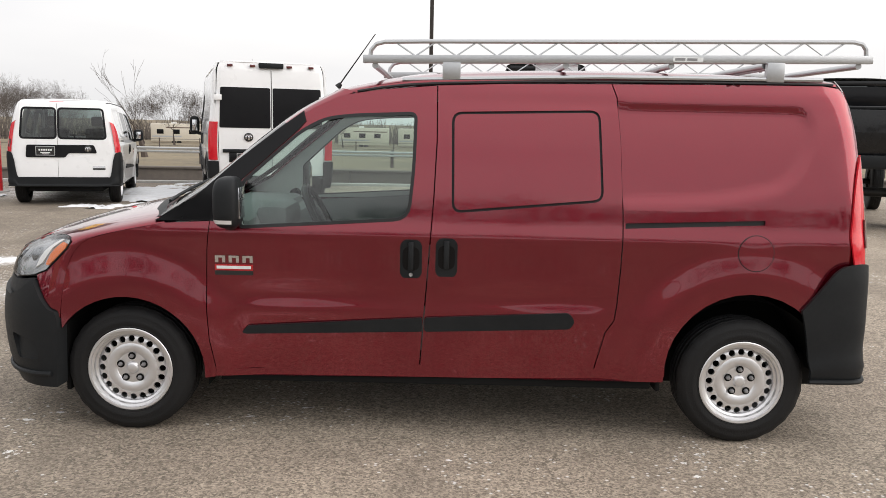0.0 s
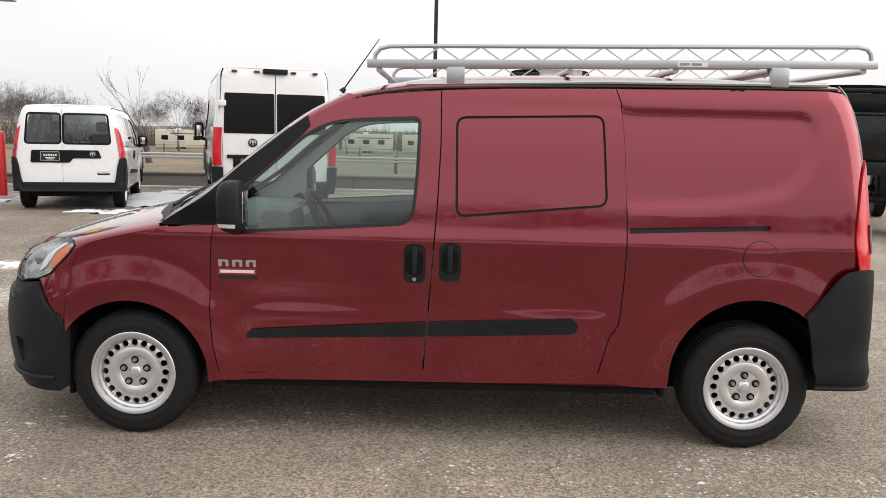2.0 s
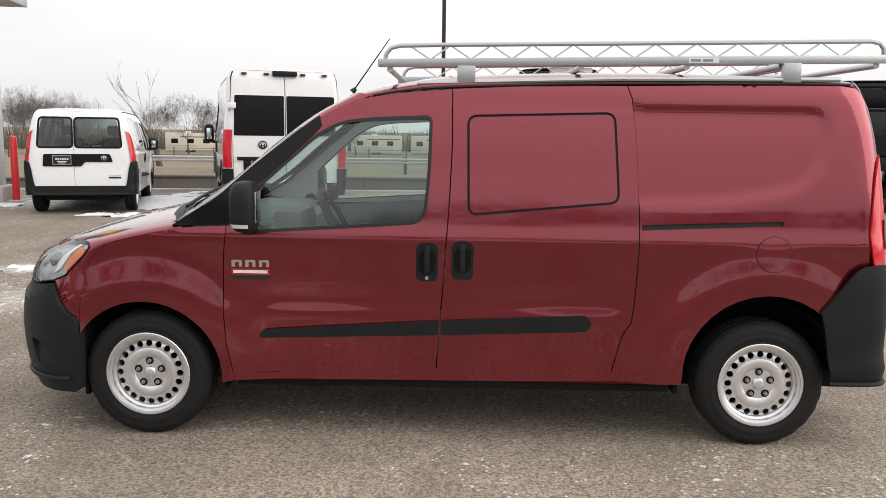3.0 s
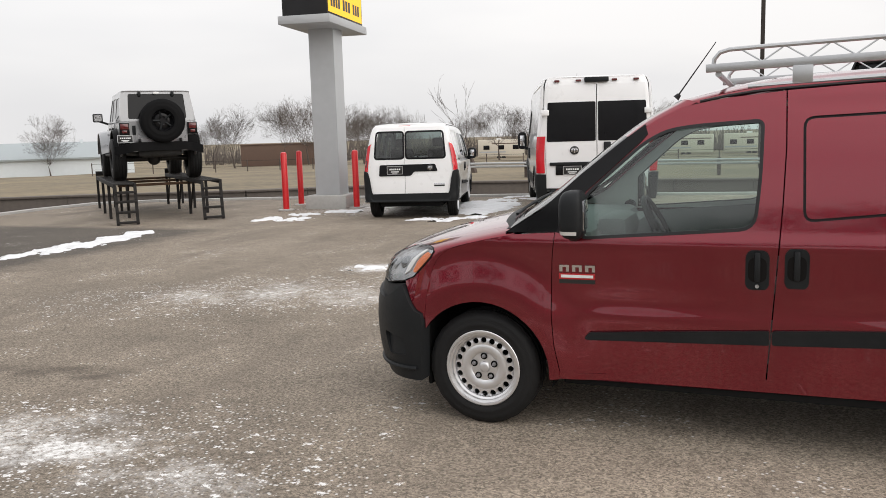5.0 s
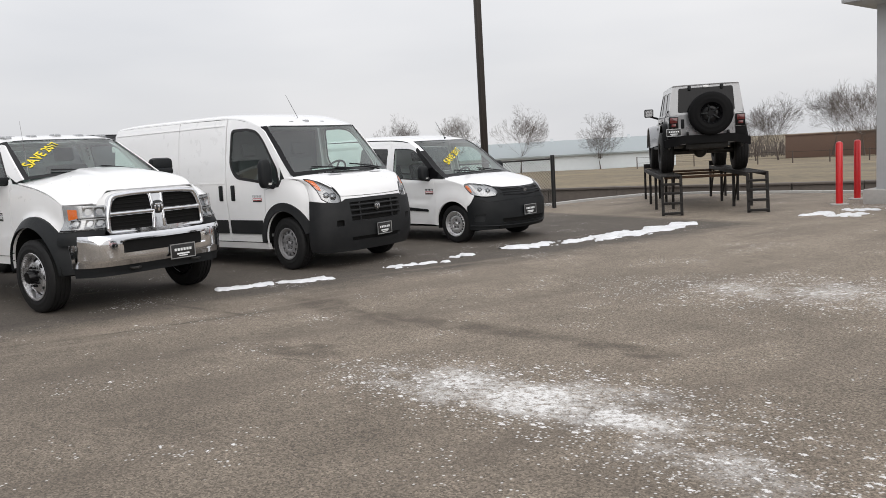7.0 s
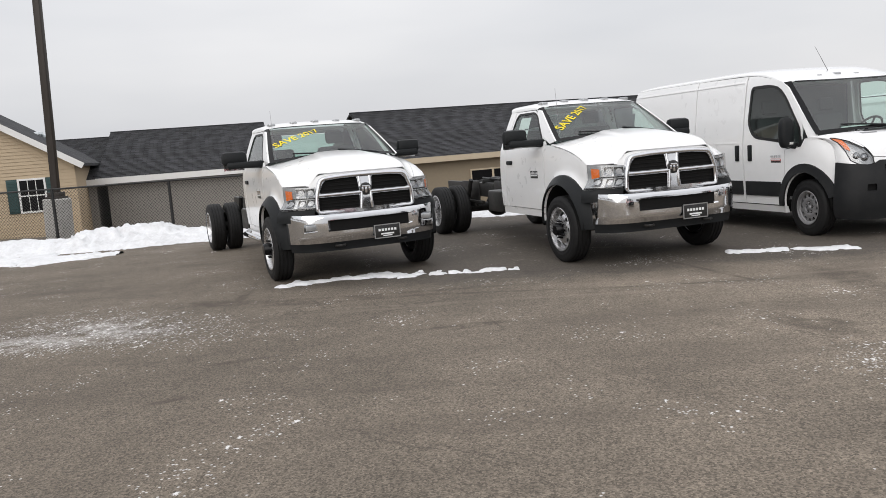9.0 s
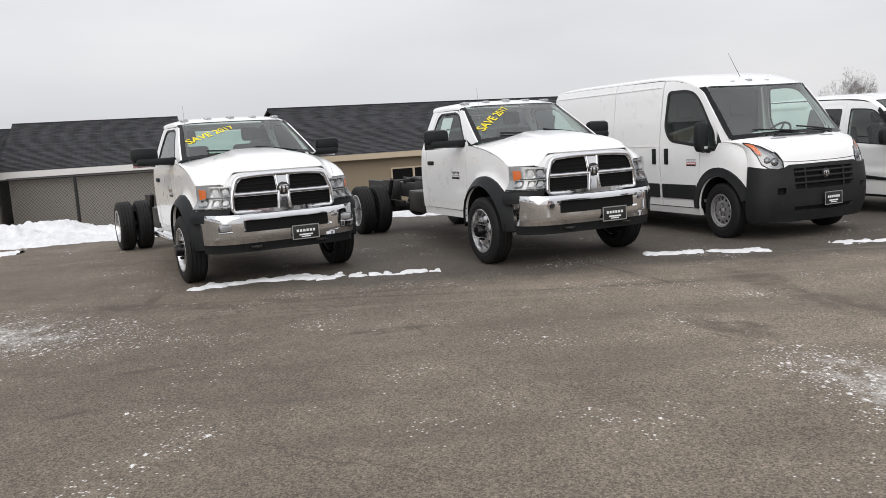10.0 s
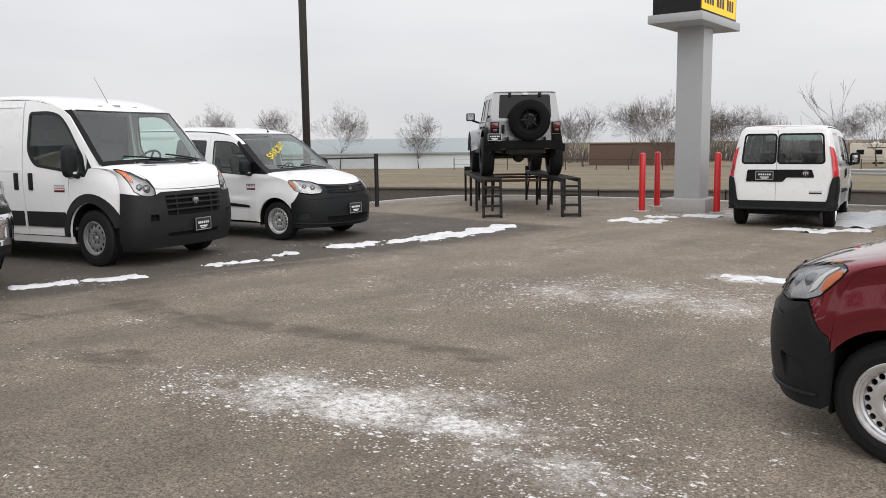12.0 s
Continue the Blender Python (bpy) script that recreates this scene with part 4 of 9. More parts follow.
    part("grille_backing", sheet(both([(0.0, 0.618), (0.40, 0.606), (0.40, 0.70), (0.0, 0.725)]), lambda u, w, d=0.0: NS(u, w, d, 0.0025), 0.06, rim=0.0), DARK, bp)
    emblem(bp, Matrix.Translation(NS(0, 0.675, 0.0, 0.002)) @ Matrix.Rotation(radians(-90), 4, "Z") @ Matrix.Rotation(radians(-14), 4, "X"), 0.05)
    plate_blank(bp, Matrix.Translation(NS(0, 0.835, 0.0, 0.045)) @ Matrix.Rotation(radians(-90), 4, "Z"))
    for s in (1, -1):
        hl = part("headlamp", sheet(flip(lamp_line, s), lambda u, w, d=0.0: NS(u, w, d, -0.020), 0.03, rim=0.02), LAMP_GREY, v, "clear swept-back headlamp")
        rim_line = flip(lamp_line + lamp_line[:1], s)
        bm = bmesh.new()
        tube(bm, [NS(u, w, 0.0, 0.002) for u, w in rim_line], 0.0045, 6, cap=False)
        part("lamp_bezel", bm, GLOSS_BLACK, hl)
        for u, w, r in ((0.56, 0.645, 0.046), (0.68, 0.625, 0.044)):
            p = NS(s * u, w, 0.0, -0.040)
            bm = bmesh.new()
            bmesh.ops.create_uvsphere(bm, u_segments=16, v_segments=10, radius=r, matrix=Matrix.Translation(p))
            part("lamp_bowl", bm, SHADED_CHROME, hl, "projector bowl in shade-darkened chrome")
        part("lamp_divider", sheet(flip([(0.74, 0.47), (0.775, 0.475), (0.80, 0.66), (0.76, 0.68)], s), lambda u, w, d=0.0: NS(u, w, d, -0.012), 0.04, rim=0.01), WHITE_LENS, hl)
        part("turn_lens", sheet(flip(rounded([(0.83, 0.505), (0.885, 0.525), (0.918, 0.575), (0.905, 0.635), (0.865, 0.67), (0.845, 0.665)], 0.012), s), lambda u, w, d=0.0: NS(u, w, d, -0.004), 0.03, rim=0.01), AMBER, hl, "amber turn lens")
        ln = part("lens", sheet(flip(lamp_line, s), lambda u, w, d=0.0: NS(u, w, d, 0.006), 0.03, rim=0.0), LENS, hl, "clear lens")
        ln.visible_shadow = False
    # tail
    for s in (1, -1):
        part("rear_corner", band(CITY, "rear", s * 0.14, s * 0.60, 0.50, 1.80, 16, 14, -0.003), paint, v)
    part("rear_header", band(CITY, "rear", -0.50, 0.50, 1.795, 1.85, 30, 3, -0.002), paint, v)
    R = lambda y, z, d=0.0: CITY.rear_y(y, z, -d)
    split = 0.10
    for y0, y1, nm in ((split, 0.755, "wide"), (-0.755, split, "narrow")):
        if nm == "narrow":
            rd_poly = [(-0.755, 0.50), (split, 0.50), (split, 1.80), (-0.70, 1.80), (-0.755, 1.0)]
            win = rounded([(-0.69, 1.20), (split - 0.035, 1.20), (split - 0.035, 1.70), (-0.645, 1.70)], 0.05)
        else:
            rd_poly = [(split, 0.50), (0.755, 0.50), (0.755, 1.0), (0.70, 1.80), (split, 1.80)]
            win = rounded([(split + 0.035, 1.20), (0.69, 1.20), (0.645, 1.70), (split + 0.035, 1.70)], 0.05)
        rd = part("rear_door", sheet(rd_poly, R, 0.06, [win], rim=0.03, gap=0.003), paint, v)
        part("window_seal", sheet(shrink(win, -0.03), lambda y, z, d=0.0: CITY.rear_y(y, z, 0.002 - d), 0.08, [shrink(win, 0.004)], rim=0.006), GLOSS_BLACK, rd)
        pw = part("window_pane", sheet(win, lambda y, z, d=0.0: CITY.rear_y(y, z, -0.006 - d), 0.1, rim=0.0), GREY_GLASS if rear_glass else DARK_GLASS, rd, "rear door window")
        pw.visible_shadow = False
    hb = part("plate_recess", sheet(rounded([(0.62, 0.85), (0.60, 1.07), (-0.50, 1.075), (-0.55, 0.93), (-0.08, 0.93), (-0.02, 0.85)], 0.03), lambda y, z, d=0.0: CITY.rear_y(y, z, 0.012 - d), 0.08, rim=0.012), GLOSS_BLACK, v, "black plate recess and handle band")
    plate_blank(hb, Matrix.Translation((CITY_TAIL(0.96) - 0.016, 0.30, 0.965)) @ Matrix.Rotation(radians(90), 4, "Z"), 0.30, 0.15)
    emblem(hb, Matrix.Translation((CITY_TAIL(1.0) - 0.012, -0.40, 1.0)) @ Matrix.Rotation(radians(90), 4, "Z"), 0.062)
    part("rear_badge", sheet([(-0.68, 0.635), (-0.47, 0.635), (-0.47, 0.665), (-0.68, 0.665)], lambda y, z, d=0.0: CITY.rear_y(y, z, 0.004 - d), 0.1, rim=0.004), BADGE_DARK, v)
    part("rear_badge", sheet([(-0.68, 0.675), (-0.47, 0.675), (-0.47, 0.70), (-0.68, 0.70)], lambda y, z, d=0.0: CITY.rear_y(y, z, 0.004 - d), 0.1, rim=0.004), CHROME, v)
    part("high_brake_lamp", boxes((-2.03, -1.97, -0.02, 0.22, 1.80, 1.833), bevel=0.006), RED_LENS, v, "red high brake lamp")
    r_top = lambda u: curve_of((0.0, 0.50), (0.16, 0.50), (0.22, 0.80), (0.30, 0.93), (0.60, 0.955), (0.80, 0.945), (0.87, 0.92), (0.95, 0.815), (0.984, 0.715))(abs(2 * u - 1) * (0.984))
    part("rear_bumper", thicken(band(CITY, "rear", lambda t: -0.955 - 0.029 * t, lambda t: 0.955 + 0.029 * t, lambda u: 0.33 + 0.03 * abs(2 * u - 1), r_top, 90, 14, lambda u, t: 0.02 + 0.014 * math.exp(-(((t - 0.12) / 0.1) ** 2))), 0.02), PLASTIC, v, "charcoal plastic rear bumper", sharp=0.5)
    bm = bmesh.new()
    tube(bm, [CITY.rear(a / 40 * 0.96, 0.352, 0.030) for a in range(-40, 41)], 0.013, 8)
    part("bumper_lip", bm, PLASTIC, v)
    # underside and cabin
    for row in ((-2.06, 1.12, -0.62, 0.62, 0.24, 0.42), (-1.1, 1.10, -0.86, 0.86, 0.27, 0.36), (1.9, 2.3, -0.6, 0.6, 0.24, 0.6), (1.2, 2.0, -0.55, 0.55, 0.30, 0.9), (1.88, 1.905, -0.84, 0.84, 0.19, 0.60), (-1.15, -1.12, -0.86, 0.86, 0.26, 0.6), (-2.05, -2.02, -0.6, 0.6, 0.36, 0.72)):
        part("underbody_panel", boxes(row, bevel=0.01), DARK, v)
    part("dashboard", boxes((0.86, 1.30, -0.80, 0.80, 0.72, 1.05), (0.95, 1.36, -0.78, 0.78, 0.98, 1.10), (0.80, 0.98, 0.18, 0.60, 1.0, 1.15), bevel=0.05), CABIN, v, "grey moulded dashboard")
    steering_wheel(v, 0.66, 0.38, 1.07)
    seat(v, -0.12, 0.40, 0.62)
    seat(v, -0.12, -0.40, 0.62)
    part("cabin_floor", boxes((-1.10, 1.10, -0.82, 0.82, 0.40, 0.44), (-2.1, -1.10, -0.42, 0.42, 0.40, 0.44)), CABIN, v)
    part("headlining", boxes((-2.0, 0.40, -0.66, 0.66, 1.735, 1.745)), HEADLINING, v)
    if not rear_glass or not slider_glass:
        part("bulkhead", boxes((-0.62, -0.60, -0.80, 0.80, 0.44, 1.15), bevel=0.004), CABIN, v)
    # wheels
    for x in (1.555, -1.555):
        for s in (1, -1):
            steel_wheel(v, (x, s * 0.785, 0.322), s)
    bm = bmesh.new()
    tube(bm, [(0.62, 0, 1.79), (0.60, 0, 1.812)], [0.02, 0.012], 8)
    tube(bm, [(0.605, 0, 1.81), (0.40, 0, 2.10)], [0.005, 0.003], 6)
    part("aerial", bm, SEAL, v, "whip aerial")
    return v


def ladder_rack(m):
    """Welded aluminium ladder rack: rails, hoops, zigzag rods, cross bars and feet."""
    v = thing("ladder_rack", m, "bare aluminium ladder rack clamped to the van roof", "roof rack")
    zr = lambda x: 1.905 - (x - 0.40) * 0.020
    x0, x1 = 0.40, -2.15
    for y in (0.70, -0.70):
        bm = bmesh.new()
        mtx = Matrix.Rotation(math.atan(0.020), 4, "Y")
        box(bm, -(x0 - x1) / 2, (x0 - x1) / 2, -0.016, 0.016, -0.020, 0.020, 0.003, Matrix.Translation(((x0 + x1) / 2, y, zr((x0 + x1) / 2))) @ mtx)
        part("side_rail", bm, ALU, v)
        bm = bmesh.new()
        pts = [(x0 - 0.035, y, zr(x0) + 0.01), (x0 - 0.04, y, zr(x0) + 0.045), (x0 - 0.065, y, zr(x0) + 0.075), (x0 - 0.11, y, zr(x0) + 0.087)]
        pts += [(x0 - 0.11 - (x0 - x1 - 0.21) * k / 12, y, zr(x0 - 0.11 - (x0 - x1 - 0.21) * k / 12) + 0.087) for k in range(1, 13)]
        pts += [(x1 + 0.055, y, zr(x1) + 0.075), (x1 + 0.035, y, zr(x1) + 0.05), (x1 + 0.03, y, zr(x1) + 0.01)]
        tube(bm, pts, 0.011, 8)
        part("top_rail", bm, ALU, v)
        n = 22
        step = (x0 - x1 - 0.30) / n
        for k in range(n):
            xa, xb = x0 - 0.16 - step * k, x0 - 0.16 - step * (k + 1)
            za, zb = (0.084, 0.016) if k % 2 == 0 else (0.016, 0.084)
            bm = bmesh.new()
            tube(bm, [(xa, y, zr(xa) + za), (xb, y, zr(xb) + zb)], 0.0045, 6)
            part("lattice_rod", bm, ALU, v)
    for x in (x0 - 0.06, -0.62, -1.15, -1.62, x1 + 0.06):
        bm = bmesh.new()
        tube(bm, [(x, -0.69, zr(x) - 0.03), (x, 0.69, zr(x) - 0.03)], 0.016, 10)
        part("cross_bar", bm, ALU, v)
    for x in (-0.045, -1.66):
        for y in (0.72, -0.72):
            part("mounting_foot", boxes((x - 0.045, x + 0.045, y - 0.018, y + 0.018, 1.812 - 0.026 * max(-0.8, min(0.2, x)), zr(x) - 0.018), bevel=0.004), ALU, v)
        bm = bmesh.new()
        tube(bm, [(x, -0.72, zr(x) - 0.035), (x, 0.72, zr(x) - 0.035)], 0.014, 8)
        part("cross_bar", bm, ALU, v)
    bm = bmesh.new()
    tube(bm, [(0.20, 0.725, 1.805), (-0.8, 0.725, 1.84), (-1.9, 0.725, 1.85)], 0.012, 8)
    part("base_rail", bm, ALU, v)
    bm = bmesh.new()
    tube(bm, [(0.20, -0.725, 1.805), (-0.8, -0.725, 1.84), (-1.9, -0.725, 1.85)], 0.012, 8)
    part("base_rail", bm, ALU, v)
    # white knobs added on the rack to imitate the lit light bar behind
    part("light_bar_knobs", boxes(*[(-0.62 - 0.028 * i, -0.64 - 0.028 * i, -0.735, -0.715, 1.935 + 0.024 * j, 1.953 + 0.024 * j) for i in range(10) for j in range(3)], (-0.90, -0.62, -0.722, -0.716, 1.93, 2.005), bevel=0.003), PAPER, v, "white knobbed plate standing for a lit light bar")
    part("maker_plate", boxes((-1.30, -1.15, 0.716, 0.719, zr(-1.2) - 0.012, zr(-1.2) + 0.012)), PAPER, v, "pale maker's label with bars")
    part("lettering", boxes((-1.27, -1.22, 0.719, 0.7205, zr(-1.2) - 0.006, zr(-1.2) + 0.006), (-1.21, -1.16, 0.719, 0.7205, zr(-1.2) - 0.006, zr(-1.2) + 0.006)), WHEEL_GREY, v)
    return v

# ---- full-size van, low or high roof ----
def big_van(m, label, high=False, name="van", group=""):
    v = thing(name, m, label, "van", group)
    H = 2.56 if high else 2.27
    k = H - 2.27
    W = curve_of((0.2, 0.93), (0.35, 0.985), (0.55, 1.005), (0.8, 1.015), (1.05, 1.022), (1.25, 1.015), (1.5, 0.995), (1.8, 0.962), (2.05 + k, 0.930), (2.18 + k, 0.89), (2.32 + k, 0.76))
    nose = curve_of((0.2, 2.82), (0.3, 2.89), (0.5, 2.935), (0.75, 2.93), (0.92, 2.90), (1.05, 2.84), (1.2, 2.72), (1.4, 2.5), (1.7, 2.2))
    tail = curve_of((0.3, -2.96), (0.6, -2.98), (1.0, -2.975), (1.6, -2.955), (2.0 + k, -2.92), (2.2 + k, -2.87))
    S = Skin(W, nose, tail, 1.75, -2.6, 3.3, 7.0, flares=((2.02, 0.37, 0.46, 0.56, 0.018), (-2.02, 0.37, 0.46, 0.56, 0.012)))
    A = S.side
    paint = WHITE_PAINT
    edge = curve_of((1.55, 1.99 + k * 0.9), (1.3, 2.075 + k), (0.9, 2.155 + k), (0.4, 2.185 + k), (-2.0, 2.195 + k), (-2.9, 2.185 + k))
    crown = curve_of((1.70, 2.015 + k * 0.9), (1.4, 2.115 + k), (1.0, 2.22 + k), (0.4, 2.262 + k), (0.0, 2.27 + k), (-2.0, 2.27 + k), (-2.85, 2.22 + k), (-2.95, 2.15 + k))
    pil = [(2.36, 1.19), (2.18, 1.35), (1.98, 1.56), (1.79, 1.77), (1.62, 1.95), (1.50, 2.03 + k * 0.9)]
    f_arch = arch(2.02, 0.37, 0.44, 0.46, 20, 180, 16)
    q_arch = arch(-2.02, 0.37, 0.44, 0.46, 180, 0, 16)
    b_gap = [(0.66, 2.172 + k), (0.64, 1.6), (0.63, 1.0), (0.66, 0.38)]
    glass = rounded([(1.93, 1.20), (1.90, 1.40), (1.58, 1.80), (1.42, 1.94), (1.20, 1.985), (0.80, 1.985), (0.76, 1.5), (0.90, 1.33), (1.45, 1.27)], [0.02, 0.05, 0.1, 0.12, 0.1, 0.05, 0.1, 0.1, 0.1])
    s_rear = -0.70
    for s in (1, -1):
        wing = [(1.56, 0.37), (1.585, 0.8), (1.62, 1.14), (1.95, 1.17), (2.02, 1.272), (2.12, 1.272), (2.22, 1.268), (2.33, 1.24), (2.42, 1.19), (2.468, 1.125), (2.50, 1.05), (2.52, 0.95), (2.517, 0.80), (2.50, 0.58)] + f_arch
        part("front_wing", sheet(wing, A(s), 0.07, rim=0.03, gap=0.003), paint, v)
        door = [(0.66, 0.38), (1.555, 0.38), (1.58, 0.8), (1.615, 1.145), (1.94, 1.17)] + [p for p in pil if p[0] < 2.0] + [(1.3, 2.085 + k), (0.9, 2.157 + k)] + b_gap[:-1]
        dr = part("front_door", sheet(door, A(s), 0.07, [shrink(glass, -0.02)], rim=0.03, gap=0.004), paint, v)
        part("window_seal", sheet(shrink(glass, -0.034), A(s, 0.003), 0.07, [shrink(glass, 0.006)], rim=0.012), SEAL, dr, "black window seal")
        pw = part("window_pane", sheet(glass, A(s, -0.008), 0.12, rim=0.0), GLASS, dr, "clear door window")
        pw.visible_shadow = False
        y = S.half(0.82, 1.1)
        part("door_handle", boxes((0.76, 0.85, s * y - 0.02, s * y + 0.024, 0.98, 1.21), bevel=0.015), PLASTIC, dr, "black upright handle")
        mirror(dr, s, 1.80, s * 1.14, 1.36, 0.09, 0.10, 0.20)
        badge(dr, s, S, 1.30, 1.52, 1.06)
        slider = [(0.64, 0.38), (0.61, 1.0), (0.62, 1.6), (0.64, 2.175 + k), (s_rear, 2.192 + k), (s_rear, 0.38)]
        sd = part("sliding_door", sheet(slider, A(s), 0.09, rim=0.03, gap=0.004), paint, v)
        part("door_handle", boxes((0.44, 0.53, s * y - 0.02, s * y + 0.024, 0.98, 1.21), bevel=0.015), PLASTIC, sd, "black upright handle")
        part("pressed_line", sheet([(0.60, 1.235), (0.60, 1.247), (s_rear + 0.03, 1.247), (s_rear + 0.03, 1.235)], A(s, 0.006), 0.1, rim=0.008), paint, sd)
        flank = [(s_rear - 0.01, 0.38), (s_rear - 0.01, 2.192 + k), (-2.0, 2.195 + k), (-2.80, 2.187 + k), (-2.86, 1.95 + k), (-2.91, 1.6), (-2.94, 1.0), (-2.94, 0.40)] + q_arch
        fl = part("flank", sheet(flank, A(s), 0.09, rim=0.03, gap=0.004), paint, v)
        part("roof_rail_step", sheet([(0.60, 2.080 + k), (0.60, 2.095 + k), (-2.8, 2.095 + k), (-2.8, 2.080 + k)], A(s, 0.008), 0.15, rim=0.012), paint, fl)
        part("pressed_line", sheet([(-0.74, 1.235), (-0.74, 1.247), (-2.7, 1.247), (-2.7, 1.235)], A(s, 0.006), 0.12, rim=0.008), paint, fl)
        for x0, x1, par in ((1.50, 0.68, dr), (0.60, s_rear + 0.03, sd), (s_rear - 0.04, -1.55, fl)):
            part("rub_strip", sheet(rounded([(x0, 0.50), (x0, 0.70), (x1, 0.70), (x1, 0.50)], 0.015), A(s, 0.016), 0.1, rim=0.018), GREY_PLASTIC, par, "grey plastic rub strip")
        flare = arch(2.02, 0.37, 0.57, 0.58, 18, 178, 18) + arch(2.02, 0.37, 0.445, 0.465, 178, 18, 18)
        part("arch_flare", sheet(flare, A(s, 0.022), 0.06, rim=0.03), GREY_PLASTIC, v, "grey wheel arch flare")
        flare = arch(-2.02, 0.37, 0.53, 0.54, 2, 178, 18) + arch(-2.02, 0.37, 0.445, 0.465, 178, 2, 18)
        part("arch_flare", sheet(flare, A(s, 0.018), 0.06, rim=0.03), GREY_PLASTIC, v, "grey wheel arch flare")
        for cx in (2.02, -2.02):
            part("arch_liner", grid(lambda u, w, s=s, cx=cx: Vector((cx + 0.47 * math.cos(0.08 + 2.98 * u), s * (0.98 - 0.45 * w), 0.36 + 0.47 * math.sin(0.08 + 2.98 * u))), 20, 3), DARK, v)
            steel_wheel(v, (cx, s * 0.88, 0.37), s, R=0.37, rim_r=0.215, w=0.22, holes=12, metal=WHEEL_GREY)
        part("pillar", sheet([(2.10, 1.25), (2.26, 1.26), (2.0, 1.545), (1.80, 1.765), (1.63, 1.945), (1.49, 2.03 + k * 0.9), (1.42, 2.03 + k * 0.9), (1.56, 1.93), (1.74, 1.74), (1.94, 1.50)], A(s, 0.004), 0.08, rim=0.02), paint, v)
        part("sill", sheet([(1.55, 0.28), (1.55, 0.37), (-1.55, 0.37), (-1.55, 0.28)], A(s, -0.01), 0.15, rim=0.06), paint, v)
        # tail lamp and corner trim
        tl = part("tail_lamp", band(S, "rear", s * 0.40, s * 0.80, 0.80, 1.46, 10, 10, 0.010, 0.012), RED_LENS, v, "upright red tail lamp")
        part("reversing_lens", band(S, "rear", s * 0.45, s * 0.62, 0.92, 1.22, 5, 5, 0.014, 0.004), WHITE_LENS, tl, "pale reversing lens")
        part("corner_trim", band(S, "rear", s * 0.36, s * 0.93, 0.30, 0.78, 14, 6, 0.02, 0.02), PLASTIC, v, "dark corner trim")

    NS = nose_surface(
        S,
        curve_of((0, 2.46), (0.2, 2.66), (0.4, 2.82), (0.5, 2.875), (0.6, 2.905), (0.75, 2.935), (0.88, 2.94), (1, 2.88)),
        curve_of((0, 1.325), (0.2, 1.25), (0.4, 1.11), (0.5, 1.01), (0.6, 0.92), (0.75, 0.72), (0.88, 0.48), (1, 0.24)),
        curve_of((0, 2.02), (0.2, 2.22), (0.4, 2.42), (0.52, 2.50), (0.6, 2.52), (0.8, 2.505), (1, 2.47)),
        curve_of((0, 1.272), (0.2, 1.268), (0.4, 1.19), (0.52, 1.05), (0.6, 0.95), (0.8, 0.62), (1, 0.26)),
        3.0,
        Vector((1.9, 0, 0.7)),
    )
    lamp_line = [(0.37, 0.60), (0.38, 0.51), (0.46, 0.405), (0.58, 0.29), (0.70, 0.208), (0.775, 0.195), (0.815, 0.24), (0.815, 0.34), (0.79, 0.46), (0.73, 0.56), (0.60, 0.603), (0.46, 0.615)]
    part("hood", sheet(both([(0.0, 0.0), (0.72, 0.0), (0.62, 0.13), (0.50, 0.255), (0.425, 0.39), (0.365, 0.515), (0.18, 0.522), (0.0, 0.525)]), NS, 0.04, rim=0.03, gap=0.003), paint, v)
    part("hood_lip", sheet(both([(0.0, 0.530), (0.18, 0.527), (0.365, 0.52), (0.365, 0.60), (0.30, 0.565), (0.0, 0.56)]), NS, 0.04, rim=0.03, gap=0.002), paint, v)
    for sg in (1, -1):
        piece = [(0.72, 0.0), (0.9995, 0.0), (0.9995, 0.597), (0.80, 0.60), (0.61, 0.606), (0.735, 0.565), (0.796, 0.463), (0.82, 0.342), (0.82, 0.235), (0.775, 0.19), (0.70, 0.203), (0.58, 0.284), (0.455, 0.40), (0.428, 0.392), (0.50, 0.255), (0.62, 0.13)]
        part("wing_crown", sheet(flip(piece, sg), NS, 0.04, rim=0.03, gap=0.003), paint, v)
        hl = part("headlamp", sheet(flip(lamp_line, sg), lambda u, w, d=0.0: NS(u, w, d, -0.022), 0.03, rim=0.02), LAMP_GREY, v, "tall swept headlamp")
        bm = bmesh.new()
        tube(bm, [NS(u, w, 0.0, 0.002) for u, w in flip(lamp_line + lamp_line[:1], sg)], 0.006, 6, cap=False)
        part("lamp_bezel", bm, GLOSS_BLACK, hl)
        for u, w, r in ((0.50, 0.515, 0.060), (0.62, 0.50, 0.052)):
            bm = bmesh.new()
            bmesh.ops.create_uvsphere(bm, u_segments=14, v_segments=10, radius=r, matrix=Matrix.Translation(NS(sg * u, w, 0.0, -0.05)))
            part("lamp_bowl", bm, SHADED_CHROME, hl, "projector bowl in shade-darkened chrome")
        part("turn_lens", sheet(flip(rounded([(0.66, 0.262), (0.77, 0.212), (0.803, 0.245), (0.803, 0.34), (0.782, 0.44), (0.69, 0.45)], 0.015), sg), lambda u, w, d=0.0: NS(u, w, d, -0.004), 0.03, rim=0.01), AMBER, hl, "amber turn lens")
        ln = part("lens", sheet(flip(lamp_line, sg), lambda u, w, d=0.0: NS(u, w, d, 0.006), 0.03, rim=0.0), LENS, hl)
        ln.visible_shadow = False
